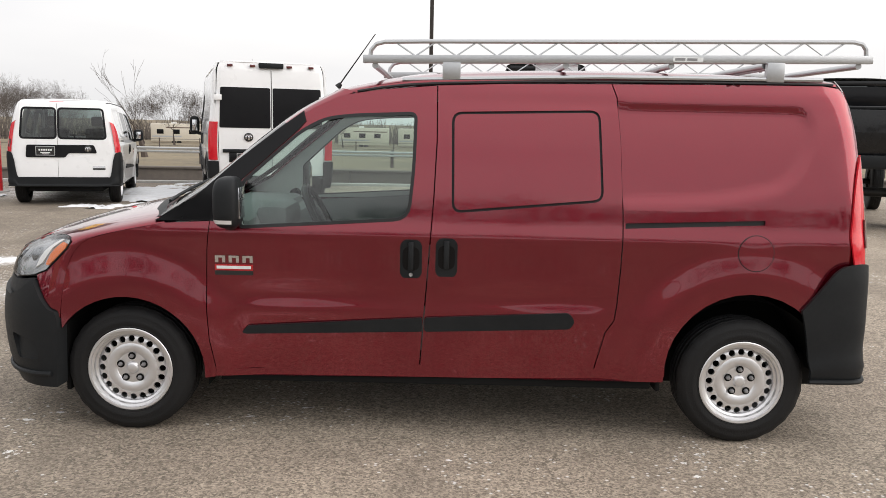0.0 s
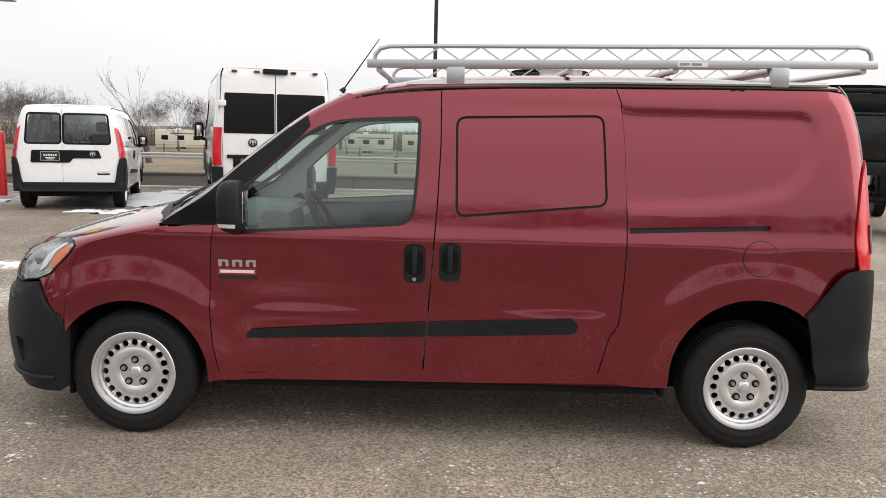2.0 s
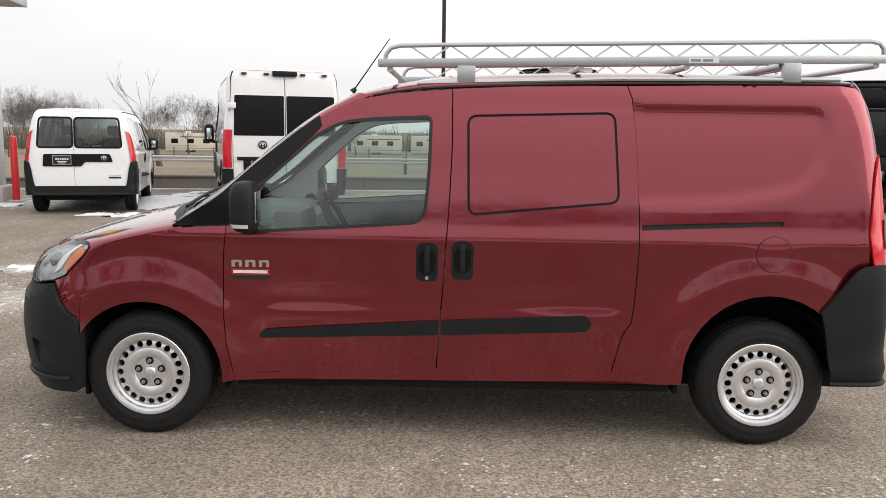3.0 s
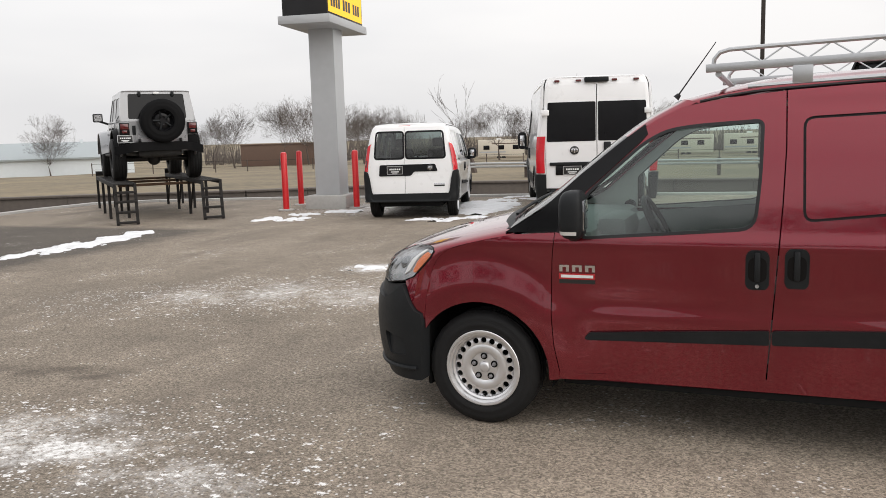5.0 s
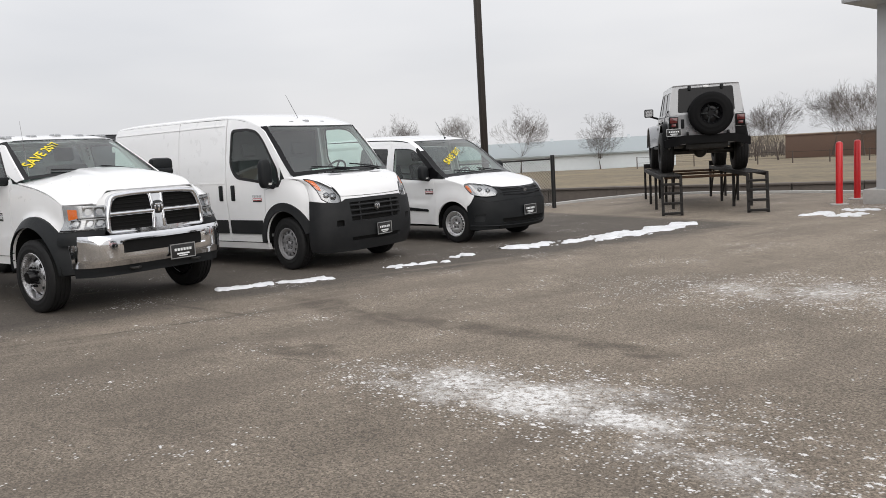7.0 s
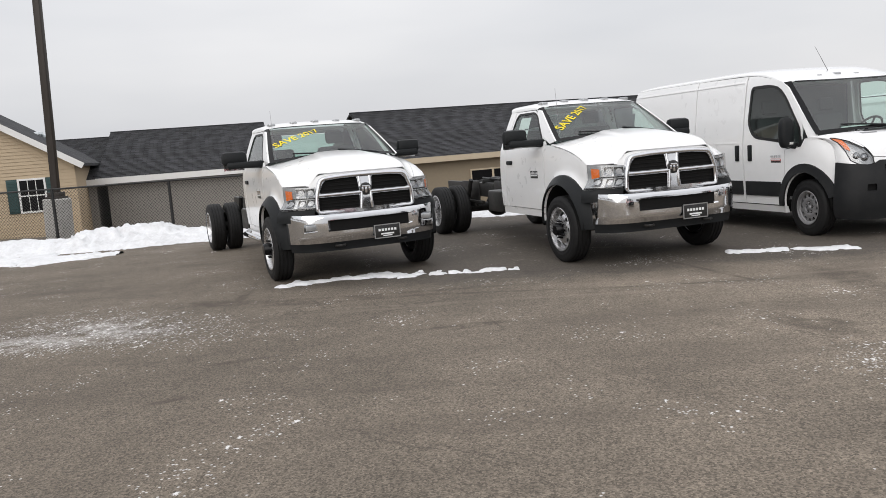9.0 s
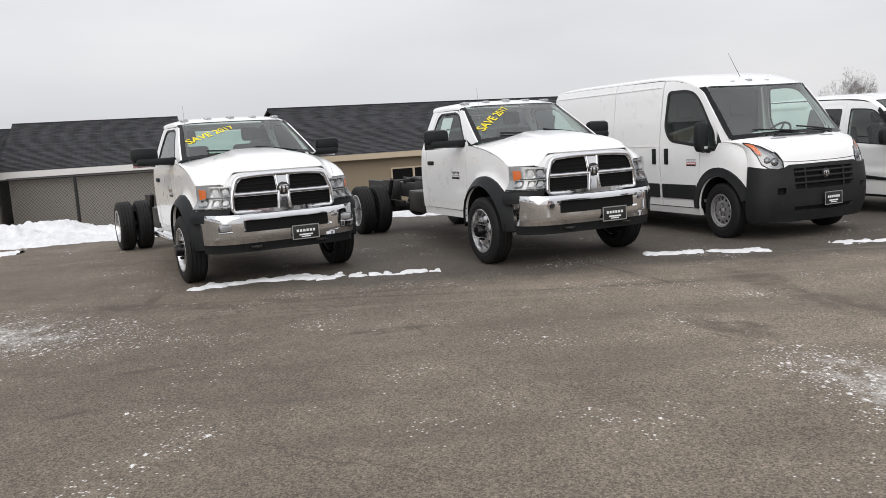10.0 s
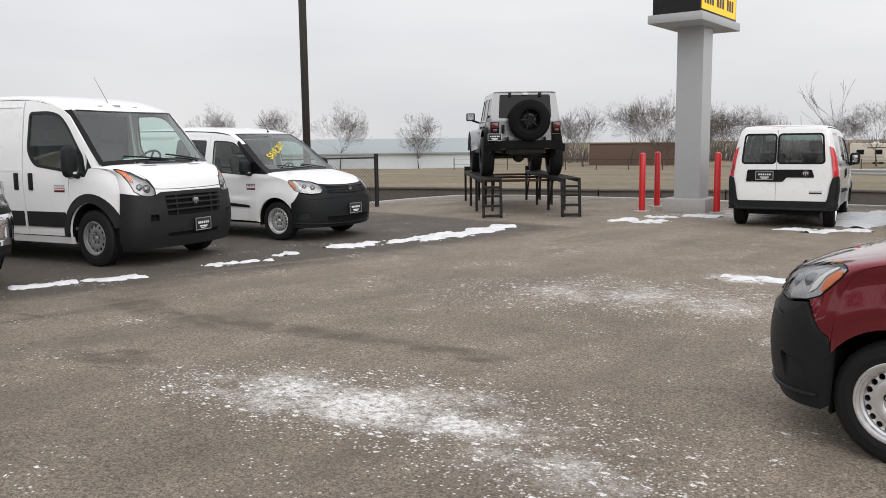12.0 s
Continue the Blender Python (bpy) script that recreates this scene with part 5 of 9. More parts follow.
    for u0 in (-0.26, 0.10):
        part("hood_vent", sheet(rounded([(u0, 0.07), (u0 + 0.16, 0.07), (u0 + 0.15, 0.105), (u0 + 0.01, 0.105)], 0.008), lambda u, w, d=0.0: NS(u, w, d, 0.004), 0.04, rim=0.004), WHEEL_GREY, v, "grey slatted hood vent")

    def roof(u, w):
        q = 2 * u - 1
        x = (1.48 + 0.20 * (1 - q * q)) * (1 - w) + (-2.83 - 0.07 * (1 - q * q)) * w
        z0 = edge(x)
        y = S.half(x, z0) - 0.008
        th = q * math.pi / 2
        return Vector((x, math.copysign(y * abs(math.sin(th)) ** (2 / 3.2), q), z0 + (crown(x) - z0) * abs(math.cos(th)) ** (2 / 3.2)))

    part("roof", thicken(grid(roof, 40, 30), 0.012), paint, v)
    px_ = curve_of((0.0, 2.225), (0.25, 2.06), (0.5, 1.88), (0.75, 1.68), (1.0, 1.50))
    pz_ = curve_of((0.0, 1.315), (0.25, 1.48), (0.5, 1.67), (0.75, 1.85), (1.0, 2.00 + k * 0.9))

    def screen(u, w, out=0.0):
        q = 2 * u - 1
        x, z = px_(w), pz_(w)
        th = math.asin(min(1.0, abs(q)) ** (3.2 / 2)) / math.pi
        lift = roof(0.5 + math.copysign(th, q), 0.0) - Vector((px_(1) + 0.225 * (1 - q * q), q * (W(pz_(1)) - 0.02), pz_(1) + 0.03 * (1 - q * q)))
        return Vector((x + 0.225 * (1 - q * q) + out, q * (W(z) - 0.02), z + 0.03 * (1 - q * q) + out * 0.6)) + lift * w**2.5

    sc = part("windscreen", grid(screen, 18, 12), SHIELD_GLASS, v, "large raked windscreen")
    sc.visible_shadow = False
    for q0, q1, w0, w1 in ((0, 1, 0.0, 0.06), (0, 1, 0.97, 1.0), (0, 0.035, 0, 1), (0.965, 1, 0, 1)):
        part("screen_border", grid(lambda u, w, q0=q0, q1=q1, w0=w0, w1=w1: screen(q0 + (q1 - q0) * u, w0 + (w1 - w0) * w, 0.003), 16, 10), GLOSS_BLACK, sc)
    part("cowl", grid(lambda u, w: Vector((2.31 - 0.05 * w + 0.215 * (1 - (2 * u - 1) ** 2), (2 * u - 1) * 0.96, 1.245 + 0.02 * w + 0.075 * (1 - abs(2 * u - 1) ** 3))), 20, 3), PLASTIC, v)
    for y0, y1 in ((0.70, 0.02), (0.0, -0.66)):
        bm = bmesh.new()
        tube(bm, [screen(0.5 + (y0 + (y1 - y0) * t) / 2.0, 0.02 + 0.10 * t, 0.02) for t in (0, 0.25, 0.5, 0.75, 1)], 0.011, 6)
        part("wiper", bm, PLASTIC, v)
    part("dash_paper", grid(lambda u, w: screen(0.22 + 0.20 * u, 0.10 + 0.07 * w, -0.10), 3, 2), PAPER, v, "pale papers lying on the dashboard")
    # bumper with the grille in it
    low = lambda u, w, d=0.0: NS(u, w, d, 0.022 + 0.018 * math.exp(-(((w - 0.80) / 0.10) ** 2)))
    opening = rounded(both([(0.0, 0.612), (0.255, 0.617), (0.245, 0.79), (0.0, 0.795)]), 0.015)
    slot = rounded(both([(0.0, 0.905), (0.25, 0.905), (0.24, 0.935), (0.0, 0.935)]), 0.01)
    vent = rounded([(0.36, 0.775), (0.48, 0.775), (0.48, 0.82), (0.36, 0.82)], 0.012)
    bp = part("front_bumper", sheet(both([(0.0, 0.563), (0.30, 0.568), (0.365, 0.604), (0.46, 0.62), (0.58, 0.602), (0.80, 0.604), (0.9995, 0.60), (0.9995, 1.0), (0.0, 1.0)]), low, 0.036, [opening, slot, vent, flip(vent, -1)], rim=0.05), GREY_PLASTIC, v, "grey moulded front bumper", sharp=0.5)
    # black sheets set behind the holes paint the shade inside them
    for hole in (opening, slot, vent, flip(vent, -1)):
        part("grille_backing", sheet(shrink(hole, -0.008), lambda u, w, d=0.0: NS(u, w, d, -0.012), 0.06, rim=0.0), DARK, bp, "black sheet painting the shade inside a grille opening")
    for w in (0.652, 0.702, 0.750):
        bm = bmesh.new()
        tube(bm, [NS(a / 10 * 0.252, w, 0.0, 0.018) for a in range(-10, 11)], 0.015, 8)
        part("grille_bar", bm, GREY_PLASTIC, bp)
    for u in (-0.13, 0.13):
        bm = bmesh.new()
        tube(bm, [NS(u, w, 0.0, 0.014) for w in (0.615, 0.68, 0.74, 0.792)], 0.012, 6)
        part("grille_post", bm, GREY_PLASTIC, bp)
    emblem(bp, Matrix.Translation(NS(0, 0.682, 0.0, 0.035)) @ Matrix.Rotation(radians(-90), 4, "Z"), 0.062)
    plate_blank(bp, Matrix.Translation(NS(0.02, 0.865, 0.0, 0.06)) @ Matrix.Rotation(radians(-86), 4, "Z"))
    for s in (1, -1):
        part("rear_corner", band(S, "rear", s * 0.385, s * 0.56, 0.75, 2.08 + k, 6, 16, -0.002), paint, v)
    part("rear_header", band(S, "rear", -0.56, 0.56, 2.075 + k, 2.215 + k, 30, 5, -0.002), paint, v)
    # tail doors
    top_z = 2.08 + k
    win_z0, win_z1 = (1.36, 2.06) if high else (1.36, 1.90)
    for sg in (1, -1):
        poly = [(sg * 0.004, 0.52), (sg * 0.86, 0.52), (sg * 0.86, 1.5), (sg * 0.80, top_z), (sg * 0.004, top_z)]
        rd = part("rear_door", sheet(poly, lambda y, z, d=0.0: S.rear_y(y, z, -d), 0.1, rim=0.03, gap=0.003), paint, v)
        part("window_pane", sheet(rounded([(sg * 0.02, win_z0), (sg * 0.845, win_z0), (sg * 0.82, win_z1), (sg * 0.02, win_z1)], 0.03), lambda y, z, d=0.0: S.rear_y(y, z, 0.006 - d), 0.12, rim=0.008), GLOSS_BLACK, rd, "black rear door glass")
        part("hinge", boxes((-2.99, -2.93, sg * 0.86 - 0.06, sg * 0.86 + 0.07, 1.83, 1.93), bevel=0.012), paint, rd)
    part("door_handle", boxes((-3.01, -2.97, -0.23, -0.11, 1.12, 1.34), bevel=0.02), PLASTIC, v, "black rear door handle")
    emblem(v, Matrix.Translation((-2.982, 0.38, 1.20)) @ Matrix.Rotation(radians(90), 4, "Z"), 0.075)
    part("handle_bar", boxes((-3.01, -2.965, 0.05, 0.80, 0.93, 0.99), bevel=0.01), PLASTIC, v)
    pb = part("plate_recess", boxes((-2.995, -2.968, 0.14, 0.70, 0.76, 0.93), bevel=0.01), GLOSS_BLACK, v)
    plate_blank(pb, Matrix.Translation((-2.999, 0.42, 0.845)) @ Matrix.Rotation(radians(90), 4, "Z"), 0.30, 0.14)
    part("rear_step", boxes((-3.06, -2.90, -0.80, 0.80, 0.36, 0.50), bevel=0.02), PLASTIC, v, "black rear step bumper")
    part("camera_box", boxes((-2.97, -2.86, -0.20, 0.20, top_z + 0.03, top_z + 0.12), bevel=0.015), PLASTIC, v)
    for y in (-0.66, -0.30, 0.30, 0.66):
        part("marker_lamp", boxes((-2.93, -2.87, y - 0.045, y + 0.045, top_z + 0.045, top_z + 0.085), bevel=0.01), DARK_RED_LENS, v)
    for y in (-0.62, -0.31, 0.0, 0.31, 0.62):
        part("marker_lamp", boxes((1.36, 1.48, y - 0.04, y + 0.04, crown(1.45) - 0.03 - 0.06 * abs(y), crown(1.45) + 0.022 - 0.06 * abs(y)), bevel=0.014), LAMP_GREY, v, "clear roof marker lamp")
    bm = bmesh.new()
    tube(bm, [(1.25, 0.0, crown(1.25)), (0.98, 0, crown(1.25) + 0.36)], [0.0042, 0.0025], 6)
    part("aerial", bm, SEAL, v, "whip aerial")
    for row in ((-2.9, 2.5, -0.7, 0.7, 0.26, 0.46), (-1.5, 1.5, -0.95, 0.95, 0.30, 0.42), (2.5, 2.84, -0.6, 0.6, 0.25, 0.8)):
        part("underbody_panel", boxes(row, bevel=0.01), DARK, v)
    part("dashboard", boxes((1.75, 2.30, -0.90, 0.90, 0.8, 1.22), (1.65, 1.85, 0.25, 0.7, 1.15, 1.33), bevel=0.06), CABIN, v)
    steering_wheel(v, 1.50, 0.48, 1.32, 0.21, -50)
    seat(v, 0.95, 0.50, 0.85)
    seat(v, 0.95, -0.50, 0.85)
    part("bulkhead", boxes((0.50, 0.54, -0.93, 0.93, 0.5, 2.0 + k), bevel=0.004), SEAT, v, "dark bulkhead lining")
    part("headlining", boxes((0.5, 1.35, -0.80, 0.80, 2.02 + k, 2.04 + k), bevel=0.006), HEADLINING, v)
    part("cabin_floor", boxes((-2.9, 2.3, -0.92, 0.92, 0.46, 0.50)), CABIN, v)
    return v

# ---- heavy pickup: bare chassis or with a load bed ----
def truck(m, label, paint=None, bed=False, lift=0.0, bright=True, name="truck", group="", note=False, lamps=True, steps=False):
    """x ahead from the front axle. Chassis trucks show rails, tank and twin rear wheels."""
    paint = paint or WHITE_PAINT
    shiny = CHROME if bright else GLOSS_BLACK
    v = thing(name, m, label, "truck", group)
    L = lift
    wb = 4.5 if not bed else 3.6
    W = curve_of((0.4, 0.86), (0.6, 0.88), (0.9, 0.90), (1.15, 0.905), (1.36, 0.895), (1.48, 0.865), (1.62, 0.825), (1.8, 0.765), (1.95, 0.705), (2.1, 0.61))
    nose = curve_of((0.3, 0.80), (0.7, 0.84), (1.0, 0.83), (1.25, 0.80), (1.4, 0.74), (1.6, 0.4))
    S = Skin(W, nose, lambda z: -2.4, 0.35, -2.3, 3.2, 6.0, flares=((0.0, 0.45, 0.50, 0.68, 0.115),))
    body = v
    A = S.side
    crown_z = curve_of((0, 1.565), (0.25, 1.545), (0.6, 1.50), (0.85, 1.435), (0.95, 1.385), (1, 1.325))
    edge_z = curve_of((0, 1.435), (0.4, 1.38), (0.7, 1.31), (0.9, 1.235), (1, 1.185))
    f_arch = arch(0.0, 0.44, 0.50, 0.52, 4, 176, 16)
    win = rounded([(-0.66, 1.45), (-0.74, 1.54), (-1.03, 1.83), (-1.16, 1.875), (-1.68, 1.875), (-1.79, 1.45)], [0.02, 0.05, 0.1, 0.06, 0.08, 0.05])
    for s in (1, -1):
        wing = [(-0.60, 0.55), (-0.60, 1.45), (-0.42, 1.435), (-0.04, 1.38), (0.245, 1.31), (0.435, 1.235), (0.53, 1.185), (0.60, 0.95), (0.62, 0.72), (0.52, 0.62)] + f_arch
        part("front_wing", sheet(wing, A(s), 0.07, rim=0.03, gap=0.004), paint, body)
        door = [(-0.61, 0.60), (-0.61, 1.46), (-0.66, 1.50), (-1.0, 1.85), (-1.14, 1.92), (-1.74, 1.925), (-1.86, 1.40), (-1.885, 1.0), (-1.84, 0.60)]
        dr = part("door", sheet(door, A(s), 0.07, [shrink(win, -0.012)], rim=0.03, gap=0.004), paint, body)
        part("window_seal", sheet(shrink(win, -0.022), A(s, 0.003), 0.08, [shrink(win, 0.004)], rim=0.012), SEAL, dr)
        pw = part("window_pane", sheet(win, A(s, -0.008), 0.12, rim=0.0), GLASS if bright else GLOSS_BLACK, dr, "door window")
        pw.visible_shadow = False
        y = S.half(-1.7, 1.22)
        part("door_handle", boxes((-1.80, -1.61, s * y - 0.02, s * y + 0.024, 1.195, 1.25), bevel=0.015), PLASTIC, dr, "black door handle")
        if note and s < 0:
            nt = part("price_sheet", sheet([(-1.24, 1.54), (-1.24, 1.83), (-1.56, 1.83), (-1.56, 1.50)], A(s, -0.012), 0.1, rim=0.0), PAPER, dr, "printed price sheet in the window")
            part("lettering", sheet([(-1.25, 1.66), (-1.25, 1.68), (-1.36, 1.68), (-1.36, 1.66)], A(s, -0.0105), 0.1, rim=0.0), BADGE_DARK, nt)
            part("lettering", sheet([(-1.25, 1.59), (-1.25, 1.61), (-1.34, 1.61), (-1.34, 1.59)], A(s, -0.0105), 0.1, rim=0.0), BADGE_DARK, nt)
        bm = boxes((-0.88, -0.66, 0.83, 1.31, 1.44, 1.53), bevel=0.03) if s > 0 else boxes((-0.88, -0.66, -1.31, -0.83, 1.44, 1.53), bevel=0.03)
        mr = part("mirror", bm, PLASTIC, dr, "black towing mirror")
        y0, y1 = (1.04, 1.36) if s > 0 else (-1.36, -1.04)
        part("mirror_head", boxes((-0.86, -0.72, y0, y1, 1.48, 1.67), bevel=0.055), PLASTIC, mr)
        part("mirror_glass", boxes((-0.865, -0.858, y0 + 0.03, y1 - 0.03, 1.42, 1.58)), CHROME, mr)
        badge(dr, s, S, -1.02, -0.80, 1.115, red=False)
        cab_rear = [(-1.895, 0.60), (-1.895, 1.0), (-1.87, 1.40), (-1.75, 1.93), (-1.94, 1.93), (-2.04, 1.40), (-2.08, 0.60)]
        part("cab_corner", sheet(cab_rear, A(s), 0.08, rim=0.03), paint, body)
        part("sill", sheet([(-0.55, 0.50), (-0.55, 0.595), (-2.08, 0.595), (-2.08, 0.50)], A(s, -0.012), 0.12, rim=0.08), paint, body)
        part("pillar", sheet([(-0.46, 1.46), (-0.32, 1.49), (-0.58, 1.66), (-0.95, 1.90), (-1.15, 1.955), (-1.02, 1.87), (-0.72, 1.56)], A(s, 0.003), 0.08, rim=0.02), paint, body)
        flare = arch(0.0, 0.44, 0.655, 0.635, 0, 178, 20) + arch(0.0, 0.44, 0.505, 0.525, 178, 0, 20)
        part("arch_flare", sheet(flare, A(s, 0.03), 0.06, rim=0.05), PLASTIC, body, "black wheel arch flare")
        part("arch_liner", grid(lambda u, w, s=s: Vector((0.54 * math.cos(math.pi * u), s * (0.99 - 0.5 * w), 0.42 + 0.54 * math.sin(math.pi * u))), 18, 3), DARK, body)
        # lamps
        z0, z1 = (lambda u: 0.905 + 0.02 * u), (lambda u: 1.165 + 0.03 * u)
        hl = part("headlamp", band(S, "front", s * 0.315, s * 0.865, z0, z1, 16, 6, 0.008), LAMP_GREY, body, "rectangular headlamp")
        part("turn_lens", band(S, "front", s * 0.645, s * 0.785, lambda u: 1.045 - 0.02 * u, lambda u: 1.135 + 0.01 * u, 8, 5, 0.012), AMBER, hl, "amber turn lens")
        part("lamp_divider", band(S, "front", s * 0.32, s * 0.66, 1.030, 1.044, 6, 2, 0.014), GLOSS_BLACK, hl)
        part("lamp_divider", band(S, "front", s * 0.315, s * 0.86, 0.907, 0.926, 8, 2, 0.014), GLOSS_BLACK, hl)
        for q0, q1, za, zb in ((0.325, 0.425, 0.935, 1.022), (0.435, 0.535, 0.935, 1.022), (0.325, 0.43, 1.052, 1.15), (0.44, 0.565, 1.052, 1.155), (0.60, 0.74, 0.945, 1.025)):
            # bright and shade-coloured bowls alternate to imitate mixed reflections
            part("lamp_bowl", band(S, "front", s * q0, s * q1, za, zb, 8, 6, lambda u, t: 0.022 - 0.030 * math.sin(math.pi * u) * math.sin(math.pi * t)), REFLECTOR if q0 in (0.435, 0.44) else SHADED_CHROME, hl, "lamp bowl")
        ln = part("lens", band(S, "front", s * 0.315, s * 0.865, z0, z1, 16, 6, 0.026), LENS, hl)
        ln.visible_shadow = False
        part("lamp_skirt", band(S, "front", s * 0.30, s * 0.865, 0.76, 0.905, 10, 4, 0.006), PLASTIC, body)

    def step(v):
        v = min(1.0, max(0.0, v))
        return v * v * (3 - 2 * v)

    def top(q, w):
        """Hood and wing crowns: a raised middle that falls to lower shoulders over the lamps; q across from -0.985 to 0.985, w from the windscreen ahead."""
        k = min(abs(q), 0.985)
        x = (-0.42 + 0.18 * (1 - q * q)) * (1 - w) + (0.35 + 0.45 * (1 - k**3.2) ** (1 / 3.2)) * w
        lo, hi = 0.34 + 0.24 * w, 0.98 - 0.27 * w
        e, c = edge_z(w), crown_z(w) - 0.03 * (k / 0.6) ** 2 * (1 - w)
        z = e + 0.045 * (1 - (k / 0.985) ** 8) * (1 - w**4)
        z += (c - z) * (1 - step((k - lo) / (hi - lo)))
        z += 0.022 * (1 - step((k - 0.30 - 0.1 * w) / 0.10)) * (1 - w) ** 0.7
        return Vector((x, q / 0.985 * S.half(min(x, 0.35), z) * (0.985 + 0.015 * (1 - w)), z))

    seam = lambda w: 0.955 - 0.215 * w * w
    part("hood", thicken(grid(lambda u, w: top((2 * u - 1) * (seam(w) - 0.003), w), 48, 22), 0.012), paint, body, sharp=0.9)
    for s in (1, -1):
        part("wing_crown", thicken(grid(lambda u, w, s=s: top(s * (seam(w) + 0.003 + (0.985 - seam(w) - 0.003) * u), w), 10, 22), 0.012 * s), paint, body, sharp=0.9)
    bm = bmesh.new()
    tube(bm, [(-0.42, -0.74, 1.46), (-0.43, -0.74, 1.52), (-0.50, -0.74, 2.16)], [0.012, 0.0035, 0.0018], 6)
    part("antenna", bm, WHEEL_GREY, body, "thin mast antenna")
    px_ = curve_of((0.0, -0.34), (0.33, -0.60), (0.66, -0.86), (1.0, -1.10))
    pz_ = curve_of((0.0, 1.48), (0.33, 1.66), (0.66, 1.82), (1.0, 1.945))

    def screen(u, w, out=0.0):
        q = 2 * u - 1
        x, z = px_(w), pz_(w)
        th = math.asin(min(1.0, abs(q)) ** (3.4 / 2)) / math.pi
        lift = roof(0.5 + math.copysign(th, q), 0.0) - Vector((px_(1) + 0.15 * (1 - q * q), q * (W(pz_(1)) - 0.02), pz_(1) + 0.045 * (1 - q * q)))
        return Vector((x + 0.15 * (1 - q * q) + out, q * (W(z) - 0.02), z + 0.045 * (1 - q * q) + out * 0.6)) + lift * w**2.5

    def roof(u, w):
        q = 2 * u - 1
        x = (-1.08 + 0.15 * (1 - q * q)) * (1 - w) + (-1.94 - 0.04 * (1 - q * q)) * w
        th = q * math.pi / 2
        z0 = 1.925
        c = 1.962 + 0.073 * min(1.0, w / 0.45) * (2 - min(1.0, w / 0.45)) - 0.012 * w * w
        return Vector((x, math.copysign((W(z0) + 0.005) * abs(math.sin(th)) ** (2 / 3.4), q), z0 + (c - z0) * abs(math.cos(th)) ** (2 / 3.4)))

    SCREENS[v.name] = screen

    sc = part("windscreen", grid(screen, 16, 10), SHIELD_GLASS if bright else DARK_GLASS, body, "raked windscreen")
    sc.visible_shadow = False
    for q0, q1, w0, w1 in ((0, 1, 0.0, 0.06), (0, 1, 0.97, 1.0), (0, 0.035, 0, 1), (0.965, 1, 0, 1)):
        part("screen_border", grid(lambda u, w, q0=q0, q1=q1, w0=w0, w1=w1: screen(q0 + (q1 - q0) * u, w0 + (w1 - w0) * w, 0.003), 12, 8), GLOSS_BLACK, sc)
    for y0, y1 in ((0.62, 0.05), (-0.02, -0.58)):
        bm = bmesh.new()
        tube(bm, [screen(0.5 + (y0 + (y1 - y0) * t) / 1.8, 0.02 + 0.10 * t, 0.02) for t in (0, 0.25, 0.5, 0.75, 1)], 0.011, 6)
        part("wiper", bm, PLASTIC, body)

    part("roof", thicken(grid(roof, 28, 12), 0.012), paint, body)
    part("cab_back", boxes((-2.07, -2.02, -0.83, 0.83, 0.55, 1.40), bevel=0.02), paint, body)
    part("rear_window", boxes((-2.03, -2.00, -0.65, 0.65, 1.42, 1.86), bevel=0.02), GLASS if bright else GLOSS_BLACK, body)
    part("cab_back_top", boxes((-2.01, -1.96, -0.65, 0.65, 1.87, 1.97), bevel=0.02), paint, body)
    if lamps:
        for y in (-0.60, -0.30, 0.0, 0.30, 0.60):
            part("marker_lamp", boxes((-1.24, -1.10, y - 0.045, y + 0.045, 1.995 - 0.03 * abs(y), 2.040 - 0.03 * abs(y)), bevel=0.018), LAMP_GREY, body, "clear roof marker lamp")
    # grille: bright surround and cross bars over a dark mesh
    F = lambda y, z, o=0.0: S.front_y(y, z, o)
    outer = rounded([(-0.605, 0.835), (0.605, 0.835), (0.60, 1.06), (0.535, 1.272), (0.30, 1.293), (0.0, 1.298), (-0.30, 1.293), (-0.535, 1.272), (-0.60, 1.06)], 0.07)
    cells = []
    for sg in (1, -1):
        cells.append(rounded([(sg * 0.075, 1.085), (sg * 0.545, 1.085), (sg * 0.495, 1.237), (sg * 0.30, 1.249), (sg * 0.09, 1.252)], [0.02, 0.02, 0.07, 0.03, 0.02]))
        cells.append(rounded([(sg * 0.09, 0.885), (sg * 0.565, 0.885), (sg * 0.560, 1.04), (sg * 0.075, 1.04)], 0.02))
    g = part("grille", sheet(outer, lambda y, z, d=0.0: F(y, z, 0.045 - d), 0.06, cells, rim=0.06), shiny, body, "bright chrome cross-bar grille")
    loop = shrink(outer, 0.020)
    bm = bmesh.new()
    tube(bm, [F(y, z, 0.045) for y, z in loop + loop[:1]], 0.028, 10, cap=False)
    part("grille_surround", bm, shiny, g)
    for sg in (1, -1):
        bm = bmesh.new()
        tube(bm, [F(sg * (0.05 + 0.51 * t), 1.063, 0.047) for t in (0, 0.25, 0.5, 0.75, 1)], 0.021, 10)
        part("cross_bar", bm, shiny, g)
        bm = bmesh.new()
        tube(bm, [F(sg * 0.066, 0.87, 0.045), F(sg * 0.055, 1.065, 0.052), F(sg * 0.068, 1.27, 0.045)], 0.017, 10)
        part("cross_bar", bm, shiny, g)
    part("grille_mesh", sheet(shrink(outer, 0.03), lambda y, z, d=0.0: F(y, z, 0.018 - d), 0.12, rim=0.0), DARK, g, "black mesh")
    for c in cells:
        zs, ys = [p[1] for p in c], [p[0] for p in c]
        bm = bmesh.new()
        for q in range(1, 4):
            z = min(zs) + (max(zs) - min(zs)) * q / 4
            tube(bm, [F(min(ys) + (max(ys) - min(ys)) * t, z, 0.026) for t in (0.03, 0.5, 0.97)], 0.005, 5)
